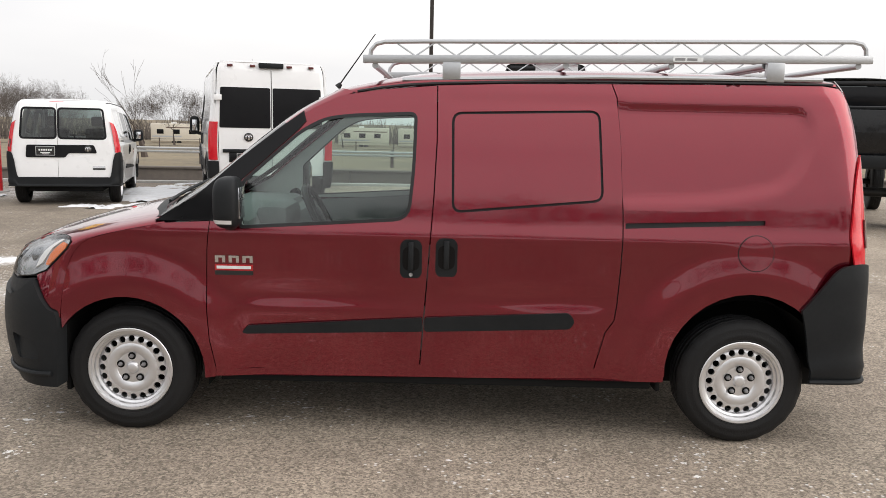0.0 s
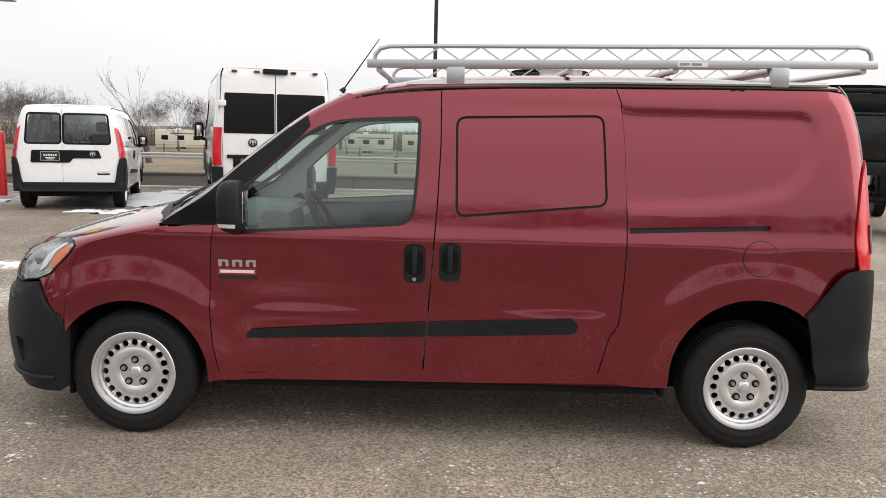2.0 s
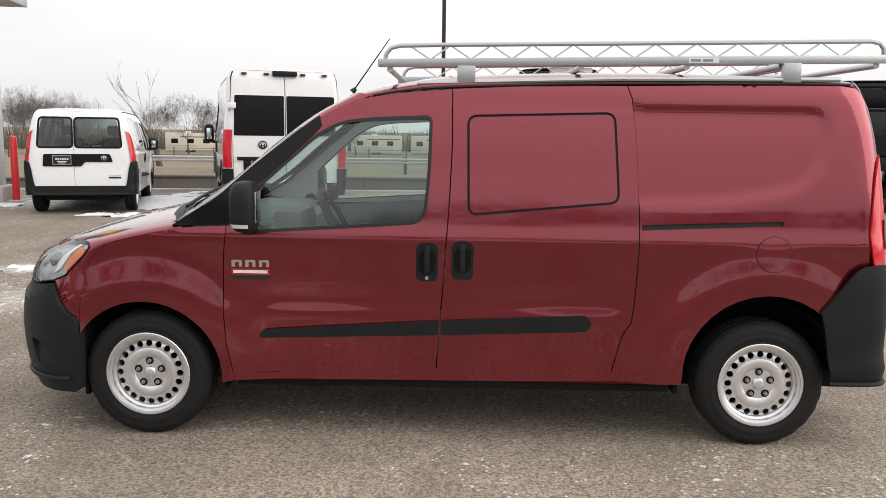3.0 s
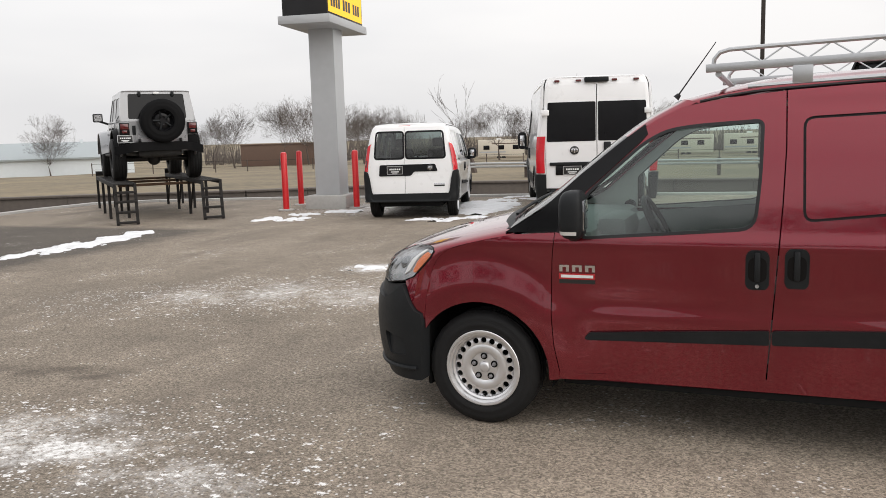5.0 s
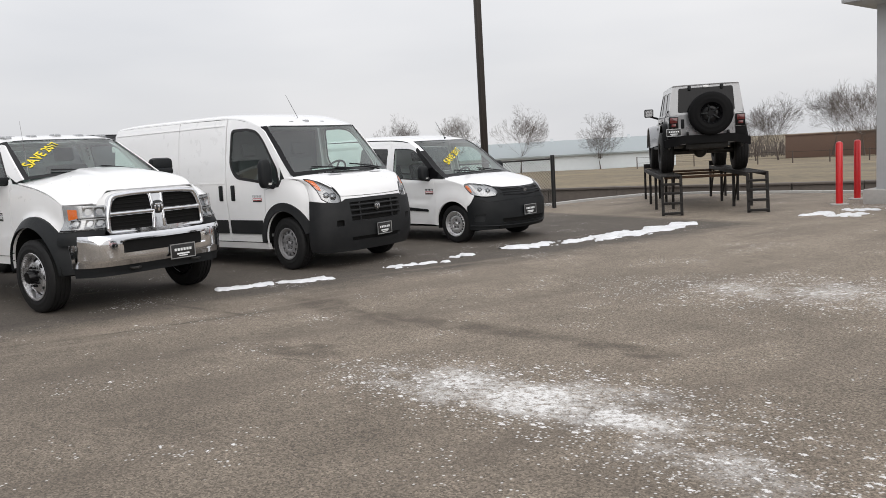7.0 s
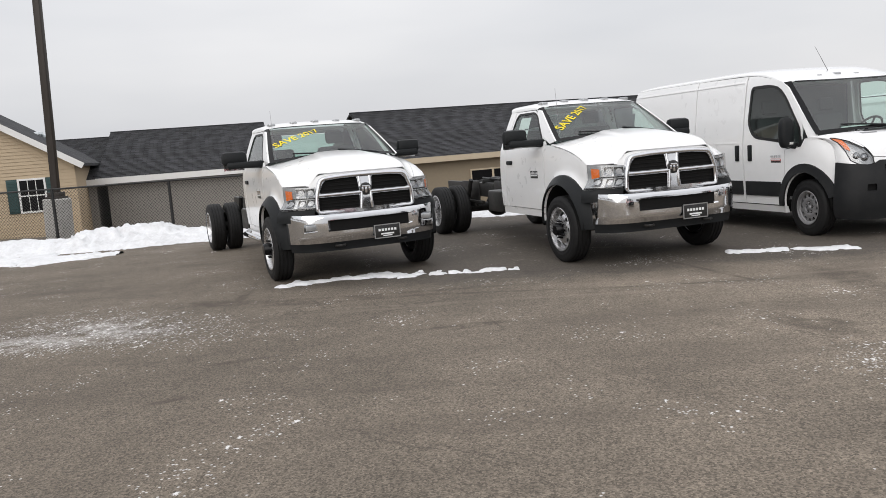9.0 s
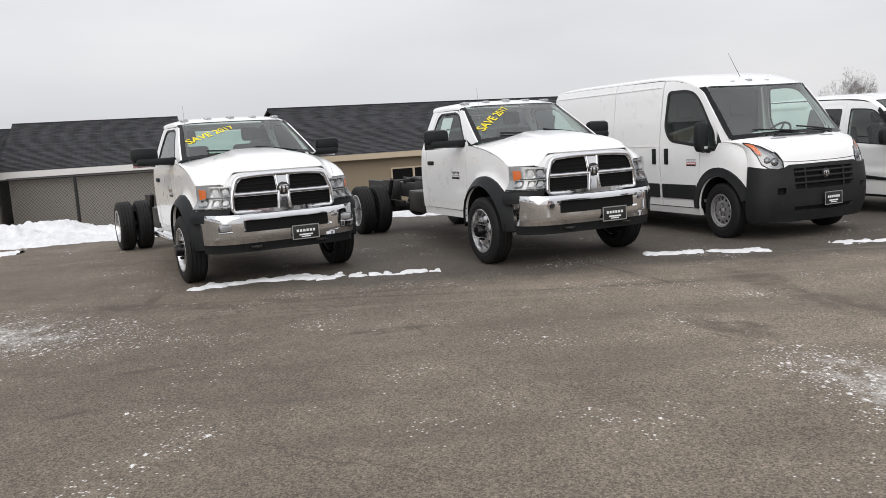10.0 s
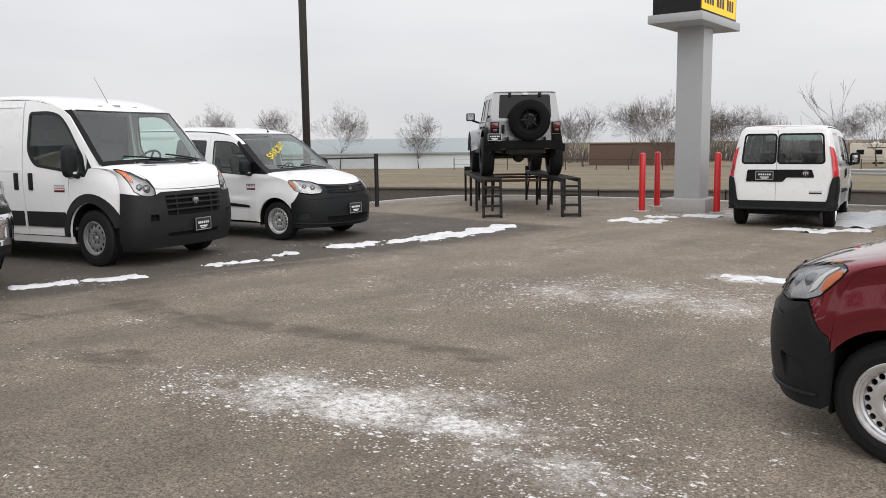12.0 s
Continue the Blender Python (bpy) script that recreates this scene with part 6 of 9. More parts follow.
        part("grille_slats", bm, DARK, g)
    emblem(g, Matrix.Translation(F(0, 1.10, 0.06)) @ Matrix.Rotation(radians(-90), 4, "Z"), 0.075)
    part("nose_panel", band(S, "front", -0.40, 0.40, 1.15, lambda u: 1.318 - 0.13 * abs(2 * u - 1) ** 5, 30, 4, -0.006), paint, body)
    # bumper
    B = Skin(curve_of((0.35, 0.905), (0.5, 0.92), (0.8, 0.92)), curve_of((0.43, 0.935), (0.51, 0.965), (0.59, 0.99), (0.70, 0.99), (0.80, 0.985), (0.87, 0.94)), lambda z: -1.0, 0.20, -0.5, 4.2, 4.0)
    slot = lambda u, t: (0.05 if abs(2 * u - 1) < 0.20 and 0.40 < t < 0.80 else 0.0)
    bp = part("front_bumper", thicken(band(B, "front", -0.86, 0.86, lambda u: 0.505, lambda u: 0.835 + 0.02 * abs(2 * u - 1), 72, 20, lambda u, t: -slot(u, t)), 0.02), shiny, body, "broad chrome front bumper", sharp=0.5)
    part("bumper_slot", band(B, "front", -0.18, 0.18, 0.63, 0.775, 30, 3, -0.030), DARK, bp, "black air slot")
    part("air_dam", band(B, "front", -0.80, 0.80, 0.40, 0.515, 40, 4, -0.03, 0.02), PLASTIC, bp, "black lower air dam")
    for s in (1, -1):
        if steps:
            fp = B.front_y(s * 0.70, 0.70, 0.012)
            fg = part("fog_lamp", boxes((fp.x - 0.03, fp.x + 0.005, fp.y - 0.085, fp.y + 0.085, 0.655, 0.745), bevel=0.012), SHADED_CHROME, bp, "rectangular fog lamp")
            part("fog_lens", boxes((fp.x, fp.x + 0.010, fp.y - 0.07, fp.y + 0.07, 0.667, 0.733), bevel=0.006), LAMP_GREY, fg)
            part("fog_ledge", boxes((fp.x - 0.02, fp.x + 0.014, fp.y - 0.09, fp.y + 0.09, 0.640, 0.654), bevel=0.005), shiny, fg)
        hp = B.front_y(s * 0.38, 0.40, 0.0)
        bm = bmesh.new()
        tube(bm, [(hp.x - 0.1, hp.y - 0.07, 0.46), (hp.x + 0.02, hp.y - 0.05, 0.46), (hp.x + 0.05, hp.y, 0.46), (hp.x + 0.02, hp.y + 0.05, 0.46), (hp.x - 0.1, hp.y + 0.07, 0.46)], 0.015, 8)
        part("tow_hook", bm, FRAME_STEEL if bright else BADGE_RED, bp, "forged tow hook")
    plate_blank(bp, Matrix.Translation(B.front(0.02, 0.575, 0.02)) @ Matrix.Rotation(radians(-90), 4, "Z"))
    # cabin
    part("dashboard", boxes((-0.75, -0.40, -0.78, 0.78, 0.95, 1.40), (-0.82, -0.62, 0.2, 0.6, 1.3, 1.46), bevel=0.05), CABIN, body)
    steering_wheel(body, -0.98, 0.42, 1.38, 0.20, -60)
    seat(body, -1.45, 0.45, 0.95, 0.55, 0.6)
    seat(body, -1.45, -0.45, 0.95, 0.55, 0.6)
    part("headlining", boxes((-1.92, -1.12, -0.60, 0.60, 1.915, 1.925)), HEADLINING, body)
    part("cab_floor", boxes((-1.9, 0.2, -0.80, 0.80, 0.55, 0.60), (-0.4, 0.6, -0.55, 0.55, 0.5, 1.2)), DARK, body)
    # chassis
    if bed:
        bed_parts(body, W, wb, paint)
    for o in v.children:
        o.location.z += L
    ch = v
    end = -(wb + 1.25)
    for s in (1, -1):
        part("frame_rail", boxes((end, 0.8, s * 0.43 - 0.04, s * 0.43 + 0.04, 0.62 + L, 0.86 + L), bevel=0.01), FRAME_STEEL, ch)
        steel = TRUCK_STEEL if bright else GLOSS_BLACK
        R = 0.41 + L * 0.3
        wl = truck_wheel(v, (0.0, s * (0.915 if not bed else 0.88), R), s, R, steel, hub=bright and not bed)
        if bed:
            truck_wheel(v, (-wb, s * 0.88, R), s, R, steel, hub=False)
        else:
            truck_wheel(v, (-wb, s * 1.02, R), s, R, steel, dual=True)
            truck_wheel(v, (-wb, s * 0.74, R), s, R, FRAME_STEEL, inner=True)
    if not bed:
        for x in (-2.3, -2.9, -3.6, -4.3, -5.0, end + 0.05):
            part("cross_member", boxes((x - 0.05, x + 0.05, -0.40, 0.40, 0.66, 0.82), bevel=0.01), FRAME_STEEL, ch)
        part("fuel_tank", boxes((-3.9, -2.6, -0.36, 0.36, 0.45, 0.66), bevel=0.06), FRAME_STEEL, ch, "black fuel tank")
        part("battery_box", boxes((-2.75, -2.2, -0.86, -0.50, 0.48, 0.80), bevel=0.03), FRAME_STEEL, ch)
        for s in (1, -1):
            bm = bmesh.new()
            tube(bm, [(-0.62, s * 0.90, 0.50), (-0.72, s * 0.97, 0.47), (-1.85, s * 0.97, 0.47), (-1.95, s * 0.90, 0.50)], 0.04, 10)
            if steps:
                part("step_tube", bm, CHROME, v, "bright tubular step")
            part("leaf_spring", boxes((-wb - 0.7, -wb + 0.7, s * 0.53 - 0.035, s * 0.53 + 0.035, 0.50, 0.56), (-wb - 0.4, -wb + 0.4, s * 0.53 - 0.035, s * 0.53 + 0.035, 0.45, 0.50), bevel=0.01), FRAME_STEEL, ch)
        part("tail_lamp_bar", boxes((end - 0.03, end + 0.02, -0.5, 0.5, 0.62, 0.72), bevel=0.01), FRAME_STEEL, ch)
        part("exhaust_box", boxes((-3.0, -2.25, 0.50, 0.80, 0.42, 0.72), bevel=0.06), FRAME_STEEL, ch, "dark exhaust canister")
        part("bracket", boxes((-2.22, -2.12, -0.62, 0.62, 0.80, 0.98), (-3.25, -3.17, -0.48, 0.48, 0.84, 0.94), (-3.95, -3.87, -0.48, 0.48, 0.84, 0.92), bevel=0.01), FRAME_STEEL, ch)
        for s in (1, -1):
            part("rail_plate", boxes((-3.4, -2.5, s * 0.475 - 0.012, s * 0.475 + 0.012, 0.56, 0.90), bevel=0.006), FRAME_STEEL, ch)
            part("rail_plate", boxes((-4.9, -4.1, s * 0.475 - 0.012, s * 0.475 + 0.012, 0.50, 0.88), bevel=0.006), FRAME_STEEL, ch)
            bm = bmesh.new()
            tube(bm, [(-wb + 0.1, s * 0.60, 0.46), (-wb + 0.35, s * 0.62, 0.80), (-wb + 0.42, s * 0.62, 0.92)], 0.035, 8)
            part("damper", bm, FRAME_STEEL, ch)
            bm = bmesh.new()
            tube(bm, [(-2.0, s * 0.36, 0.90), (-2.6, s * 0.38, 0.95), (-3.4, s * 0.34, 0.91), (-4.2, s * 0.36, 0.93)], 0.016, 6)
            tube(bm, [(-2.0, s * 0.30, 0.84), (-2.9, s * 0.26, 0.98), (-3.8, s * 0.28, 0.88)], 0.012, 6)
            part("brake_line", bm, FRAME_STEEL, ch)
        bm = bmesh.new()
        tube(bm, [(-0.9, 0.05, 0.62), (-2.6, 0.04, 0.56), (-wb + 0.2, 0.02, 0.46)], 0.055, 10)
        part("drive_shaft", bm, FRAME_STEEL, ch)
        bm = bmesh.new()
        bmesh.ops.create_uvsphere(bm, u_segments=14, v_segments=10, radius=0.21, matrix=Matrix.Translation((-wb, 0, 0.43)))
        part("differential", bm, FRAME_STEEL, ch)
        bm = bmesh.new()
        for y, z in ((-0.2, 0.92), (0.0, 0.95), (0.2, 0.92)):
            tube(bm, [(-1.95, y, z - 0.1), (-2.5, y * 1.4, z - 0.02), (-3.2, y, z - 0.06), (-3.6, y * 0.5, z - 0.1)], 0.022, 6)
        part("wiring_loom", bm, FRAME_STEEL, ch)
    bm = bmesh.new()
    tube(bm, [(0, -0.85, 0.41 + L * 0.3), (0, 0.85, 0.41 + L * 0.3)], 0.06, 10)
    part("axle", bm, FRAME_STEEL, ch)
    bm = bmesh.new()
    tube(bm, [(-wb, -1.0, 0.41 + L * 0.3), (-wb, 1.0, 0.41 + L * 0.3)], 0.08, 10)
    part("axle", bm, FRAME_STEEL, ch)
    return v


def truck_wheel(parent, at, side, R, metal, dual=False, inner=False, hub=True):
    """A ten-stud truck wheel with hand holes; twin outer wheels are dished inwards."""
    wheel = new("wheel")
    wheel.empty_display_size = 0.1
    wheel.parent = parent
    wheel.matrix_local = Matrix.Translation(at) @ (Matrix() if side > 0 else Matrix.Rotation(math.pi, 4, "Z"))
    w, rr = 0.235, 0.262
    part("tyre", tyre_mesh(R, rr, w), RUBBER, wheel, "black truck tyre")
    bm = bmesh.new()
    revolve(bm, [(rr + 0.008, w * 0.475), (rr + 0.004, w * 0.49), (rr - 0.010, w * 0.48), (rr - 0.016, w * 0.40), (rr - 0.022, w * 0.30), (rr - 0.03, -w * 0.4)], 40)
    part("rim", bm, metal, wheel)
    if inner:
        return wheel
    base = -0.30 if dual else 0.40
    prof = curve_of((0.0, w * base), (0.12, w * base), (0.165, w * (base * 0.92)), (rr - 0.03, w * (-0.1 if dual else 0.10)))
    hs = [circle(0.194 * math.cos(2 * math.pi * k / 8), 0.194 * math.sin(2 * math.pi * k / 8), 0.036, 12) for k in range(8)]
    part("disc", sheet(circle(0, 0, rr - 0.025, 48), lambda a, b, d: Vector((a, prof(math.hypot(a, b)) - d, b)), 0.04, hs, rim=0.012), metal, wheel)
    bm = bmesh.new()
    e = w * base
    revolve(bm, [(0.0, e + 0.085), (0.060, e + 0.085), (0.072, e + 0.07), (0.076, e + 0.01), (0.080, e)], 24)
    part("hub", bm, GLOSS_BLACK if hub else FRAME_STEEL, wheel)
    for k in range(10):
        a = 2 * math.pi * k / 10
        bm = bmesh.new()
        revolve(bm, [(0.0, e + 0.035), (0.010, e + 0.035), (0.014, e + 0.004), (0.015, e - 0.005)], 6, Matrix.Translation((0.105 * math.cos(a), 0, 0.105 * math.sin(a))))
        part("lug_nut", bm, GLOSS_BLACK, wheel)
    bm = bmesh.new()
    revolve(bm, [(0.0, -w * 0.35), (rr - 0.03, -w * 0.35)], 24)
    part("brake", bm, DARK, wheel)
    return wheel


def screen_words(parent, text, uc, wc, size, material, turn, wide, tall):
    """Words painted on a windscreen, centred at the shares uc across and wc up, on glass that is wide by tall metres."""
    screen = SCREENS[parent.name]
    o = words(text, size, Matrix.Rotation(radians(turn), 4, "Z"), "painted_words", material, parent, 0.0)
    bm = bmesh.new()
    bm.from_mesh(o.data)
    bmesh.ops.triangulate(bm, faces=bm.faces)
    bmesh.ops.subdivide_edges(bm, edges=[e for e in bm.edges if e.calc_length() > 0.05], cuts=1)
    for p in bm.verts:
        p.co = screen(uc + p.co.x / wide, wc + p.co.y / tall, 0.006 + 2 * p.co.z)
    bm.to_mesh(o.data)
    bm.free()
    return o


def bed_parts(body, W, wb, paint):
    part("bed_floor", boxes((-5.15, -2.12, -0.85, 0.85, 0.85, 0.90)), DARK, body)
    for s in (1, -1):
        side = [(-2.11, 0.60), (-2.11, 1.36), (-5.2, 1.36), (-5.2, 0.62)] + arch(-wb, 0.44, 0.50, 0.52, 180, 0, 14)
        part("bed_side", sheet(side, lambda x, z, d=0.0, s=s: Vector((x, s * (W(z) - d), z)), 0.1, rim=0.05), paint, body)
        part("tail_lamp", boxes((-5.25, -5.1, s * 0.84 - 0.05, s * 0.84 + 0.05, 0.95, 1.30), bevel=0.01), DARK_RED_LENS, body)
        bm = bmesh.new()
        tube(bm, [(-5.25, s * 0.55 - 0.05, 0.60), (-5.36, s * 0.55 - 0.04, 0.60), (-5.39, s * 0.55, 0.60), (-5.36, s * 0.55 + 0.04, 0.60), (-5.25, s * 0.55 + 0.05, 0.60)], 0.022, 8)
        part("tow_hook", bm, BADGE_RED, body, "red tow hook")
    part("tailgate", boxes((-5.24, -5.18, -0.79, 0.79, 0.66, 1.36), bevel=0.02), paint, body)
    part("rear_bumper", boxes((-5.36, -5.18, -0.95, 0.95, 0.45, 0.66), bevel=0.03), PLASTIC, body, "black steel rear bumper")
    part("bed_cover", boxes((-5.2, -2.11, -0.87, 0.87, 1.36, 1.41), bevel=0.02), PLASTIC, body)

# ---- boxy off-roader ----
def off_roader(m, label):
    """x ahead from the rear axle, z up from the running surface."""
    v = thing("off_roader", m, label, "car")
    P = SILVER_PAINT
    wb, R = 2.95, 0.46
    for s in (1, -1):
        tub = [(-0.78, 0.66), (-0.78, 1.26), (2.02, 1.26), (2.10, 1.0), (2.05, 0.60)] + arch(0.0, 0.52, 0.50, 0.50, 0, 180, 12)
        part("body_side", sheet(tub, lambda a, z, d=0.0, s=s: Vector((a, s * (0.785 + 0.02 * (1.26 - z) - d), z)), 0.1, rim=0.04), P, v)
        for x0, x1 in ((0.32, 1.12), (1.14, 2.0)):
            dr = part("door", sheet(rounded([(x0, 0.70), (x1, 0.70), (x1, 1.27), (x0, 1.27)], 0.05), lambda a, z, d=0.0, s=s: Vector((a, s * (0.80 + 0.02 * (1.26 - z) - d), z)), 0.1, rim=0.02), P, v)
            part("door_handle", boxes((x0 + 0.05, x0 + 0.2, s * 0.825 - 0.015, s * 0.825 + 0.015, 1.12, 1.17), bevel=0.01), PLASTIC, dr)
            part("hinge", boxes((x1 - 0.06, x1 + 0.02, s * 0.822 - 0.01, s * 0.822 + 0.01, 1.0, 1.05), bevel=0.005), P, dr)
        # hard top side with windows
        top = [(-0.78, 1.27), (-0.70, 1.90), (1.42, 1.90), (1.86, 1.27)]
        wins = [rounded([(-0.62, 1.34), (-0.56, 1.78), (0.22, 1.78), (0.22, 1.34)], 0.06), rounded([(0.34, 1.31), (0.34, 1.80), (1.02, 1.80), (1.04, 1.31)], 0.04), rounded([(1.14, 1.31), (1.14, 1.80), (1.36, 1.80), (1.72, 1.31)], 0.04)]
        t = part("top_side", sheet(top, lambda a, z, d=0.0, s=s: Vector((a, s * (0.79 - 0.14 * (z - 1.27) - d), z)), 0.12, wins, rim=0.03), P, v)
        for w in wins:
            part("window_pane", sheet(shrink(w, -0.01), lambda a, z, d=0.0, s=s: Vector((a, s * (0.78 - 0.14 * (z - 1.27) - d), z)), 0.15, rim=0.0), DARK_GLASS, t)
        for cx, z0 in ((0.0, 0.52), (wb, 0.52)):
            fl = arch(cx, z0, 0.66, 0.62, 8, 172, 14)

            wide = 0.24 if cx else 0.16

            def flare(u, w, fl=fl, s=s, wide=wide):
                i = u * (len(fl) - 1)
                k = min(int(i), len(fl) - 2)
                a = Vector(fl[k]).lerp(Vector(fl[k + 1]), i - k)
                return Vector((a.x, s * (0.74 + wide * w), a.y - 0.05 * w * w))

            part("wheel_flare", thicken(grid(flare, 20, 4), 0.02), P if cx else OFF_BLACK, v, "square wheel flare")
        part("side_step", boxes((0.55, 2.3, s * 0.85 - 0.05, s * 0.85 + 0.05, 0.52, 0.58), bevel=0.02), PLASTIC, v)
        part("front_wing", boxes((2.05, 3.30, s * 0.60 - 0.12, s * 0.60 + 0.14, 0.80, 1.20), bevel=0.04), P, v)
        # rear lamp in its guard
        tl = part("tail_lamp", boxes((-0.86, -0.77, s * 0.70 - 0.10, s * 0.70 + 0.10, 0.98, 1.24), bevel=0.012), GLOSS_BLACK, v, "square tail lamp in a black guard")
        part("lens", boxes((-0.875, -0.85, s * 0.70 - 0.08, s * 0.70 + 0.08, 1.10, 1.22), bevel=0.008), DARK_RED_LENS, tl)
        part("reflector", boxes((-0.875, -0.85, s * 0.70 - 0.05, s * 0.70 + 0.05, 1.02, 1.08), bevel=0.006), DARK_RED_LENS, tl)
        # mirrors
        mm = part("mirror", boxes((1.80, 1.92, s * 1.03 - 0.11, s * 1.03 + 0.11, 1.33, 1.53), bevel=0.03), PLASTIC, v, "square black mirror")
        part("mirror_glass", boxes((1.792, 1.80, s * 1.03 - 0.085, s * 1.03 + 0.085, 1.355, 1.505)), CHROME, mm)
        bm = bmesh.new()
        tube(bm, [(1.86, s * 0.80, 1.28), (1.86, s * 1.0, 1.35)], 0.025, 8)
        part("mirror_arm", bm, PLASTIC, mm)
        for cx in (0.0, wb):
            w = new("wheel")
            w.parent = v
            w.matrix_local = Matrix.Translation((cx, s * 0.80, R)) @ (Matrix() if s > 0 else Matrix.Rotation(math.pi, 4, "Z"))
            part("tyre", tyre_mesh(R, 0.225, 0.30), RUBBER, w, "wide off-road tyre")
            bm = bmesh.new()
            revolve(bm, [(0.0, 0.06), (0.06, 0.06), (0.10, 0.02), (0.19, 0.03), (0.21, 0.12), (0.23, 0.14)], 32)
            part("rim", bm, GLOSS_BLACK, w)

    def top(u, w):
        q = 2 * u - 1
        x = -0.72 + 2.16 * w
        th = q * math.pi / 2
        return Vector((x, math.copysign(0.705 * abs(math.sin(th)) ** (2 / 5), q), 1.89 + 0.055 * abs(math.cos(th)) ** (2 / 5) * min(1, 8 * w + 0.5)))

    part("hard_top", thicken(grid(top, 24, 8), 0.02), P, v)
    # back: lower gate, glass, frame
    part("tailgate", sheet(rounded([(-0.60, 0.64), (0.60, 0.64), (0.60, 1.27), (-0.60, 1.27)], 0.03), lambda y, z, d=0.0: Vector((-0.79 + d, y, z)), 0.2, rim=0.03), P, v)
    part("body_back", boxes((-0.775, -0.74, -0.79, 0.79, 0.62, 1.27), bevel=0.01), P, v)
    back = [(-0.79, 1.27), (0.79, 1.27), (0.70, 1.90), (-0.70, 1.90)]
    rw = rounded([(-0.60, 1.32), (0.60, 1.32), (0.57, 1.85), (-0.57, 1.85)], 0.04)
    tb = part("top_back", sheet(back, lambda y, z, d=0.0: Vector((-0.78 + 0.127 * (z - 1.27) + d, y, z)), 0.15, [rw], rim=0.03), P, v)
    part("rear_window", sheet(shrink(rw, -0.015), lambda y, z, d=0.0: Vector((-0.776 + 0.127 * (z - 1.27) + d, y, z)), 0.2, rim=0.0), GLOSS_BLACK, tb, "dark lift-up rear glass")
    for y in (-0.34, 0.34):
        part("glass_hinge", boxes((-0.76, -0.66, y - 0.03, y + 0.03, 1.80, 1.90), bevel=0.01), PLASTIC, tb)
    part("high_brake_lamp", boxes((-0.76, -0.68, -0.06, 0.06, 1.84, 1.89), bevel=0.008), WHITE_LENS, v)
    part("latch", boxes((-0.815, -0.79, 0.47, 0.54, 0.98, 1.18), bevel=0.015), PLASTIC, v, "black tailgate latch")
    # spare wheel
    sp = new("spare_wheel")
    sp.parent = v
    sp.matrix_local = Matrix.Translation((-1.02, -0.06, 1.27)) @ Matrix.Rotation(radians(90), 4, "Z")
    part("tyre", tyre_mesh(R, 0.225, 0.29), OFF_BLACK, sp, "off-road spare tyre")
    bm = bmesh.new()
    revolve(bm, [(0.0, 0.05), (0.065, 0.05), (0.07, 0.02), (0.12, 0.03), (0.19, 0.0), (0.21, 0.11), (0.23, 0.135)], 32)
    part("rim", bm, GLOSS_BLACK, sp, "black alloy wheel")
    for k in range(5):
        a = 2 * math.pi * k / 5
        bm = bmesh.new()
        tube(bm, [(0.06 * math.cos(a), 0.04, 0.06 * math.sin(a)), (0.20 * math.cos(a), 0.05, 0.20 * math.sin(a))], 0.022, 6)
        part("spoke", bm, PLASTIC, sp)
    part("carrier", boxes((-0.90, -0.78, -0.5, 0.25, 1.05, 1.12), (-0.90, -0.78, -0.12, 0.0, 1.0, 1.4), bevel=0.01), GLOSS_BLACK, v)
    # bumper with its risers, plate, axle and pipes
    def bar(u, w):
        y = (2 * u - 1) * 0.97
        drop = 0.10 * max(0.0, (abs(y) - 0.55) / 0.42)
        x = -1.04 + 0.20 * max(0.0, (abs(y) - 0.60) / 0.37) ** 1.5
        a = 2 * math.pi * w
        return Vector((x + 0.10 + 0.11 * max(-1, min(1, 1.5 * math.cos(a))), y, 0.74 - drop + 0.105 * max(-1, min(1, 1.5 * math.sin(a)))))

    part("rear_bumper", grid(lambda u, w: Vector((bar(u, w).x, bar(u, w).y * 0.93, 0.70 + (bar(u, w).z - 0.70) * 0.86)), 24, 16), OFF_BLACK, v, "black steel off-road bumper with drooped ends")
    for y in (-0.42, 0.42):
        part("bumper_loop", boxes((-1.03, -0.86, y - 0.025, y + 0.025, 0.80, 0.90), bevel=0.012), GLOSS_BLACK, v)
    for s in (1, -1):
        part("corner_guard", boxes((-0.80, -0.60, s * 0.80 - 0.03, s * 0.80 + 0.03, 0.66, 0.96), (-0.82, -0.77, s * 0.70 - 0.10, s * 0.70 + 0.10, 0.66, 0.97), bevel=0.012), OFF_BLACK, v, "black corner guard")
    plate_blank(v, Matrix.Translation((-0.86, 0.70, 0.90)) @ Matrix.Rotation(radians(90), 4, "Z"), 0.30, 0.15)
    bm = bmesh.new()
    tube(bm, [(0, -0.7, R), (0, 0.7, R)], 0.06, 10)
    part("axle", bm, FRAME_STEEL, v)
    bm = bmesh.new()
    tube(bm, [(wb, -0.7, R), (wb, 0.7, R)], 0.06, 10)
    part("axle", bm, FRAME_STEEL, v)
    bm = bmesh.new()
    bmesh.ops.create_uvsphere(bm, u_segments=12, v_segments=8, radius=0.15, matrix=Matrix.Translation((-0.03, 0.05, R)))
    part("differential", bm, FRAME_STEEL, v)
    bm = bmesh.new()
    tube(bm, [(-0.70, -0.36, 0.56), (-0.70, 0.36, 0.56)], 0.07, 12)
    part("silencer", bm, FRAME_STEEL, v, "dull exhaust silencer")
    part("chassis", boxes((-0.8, 3.3, -0.45, 0.45, 0.52, 0.68), (-0.7, 2.0, -0.72, 0.72, 0.64, 0.70), bevel=0.02), FRAME_STEEL, v)
    part("hood", boxes((2.0, 3.35, -0.66, 0.66, 0.95, 1.27), bevel=0.05), P, v)
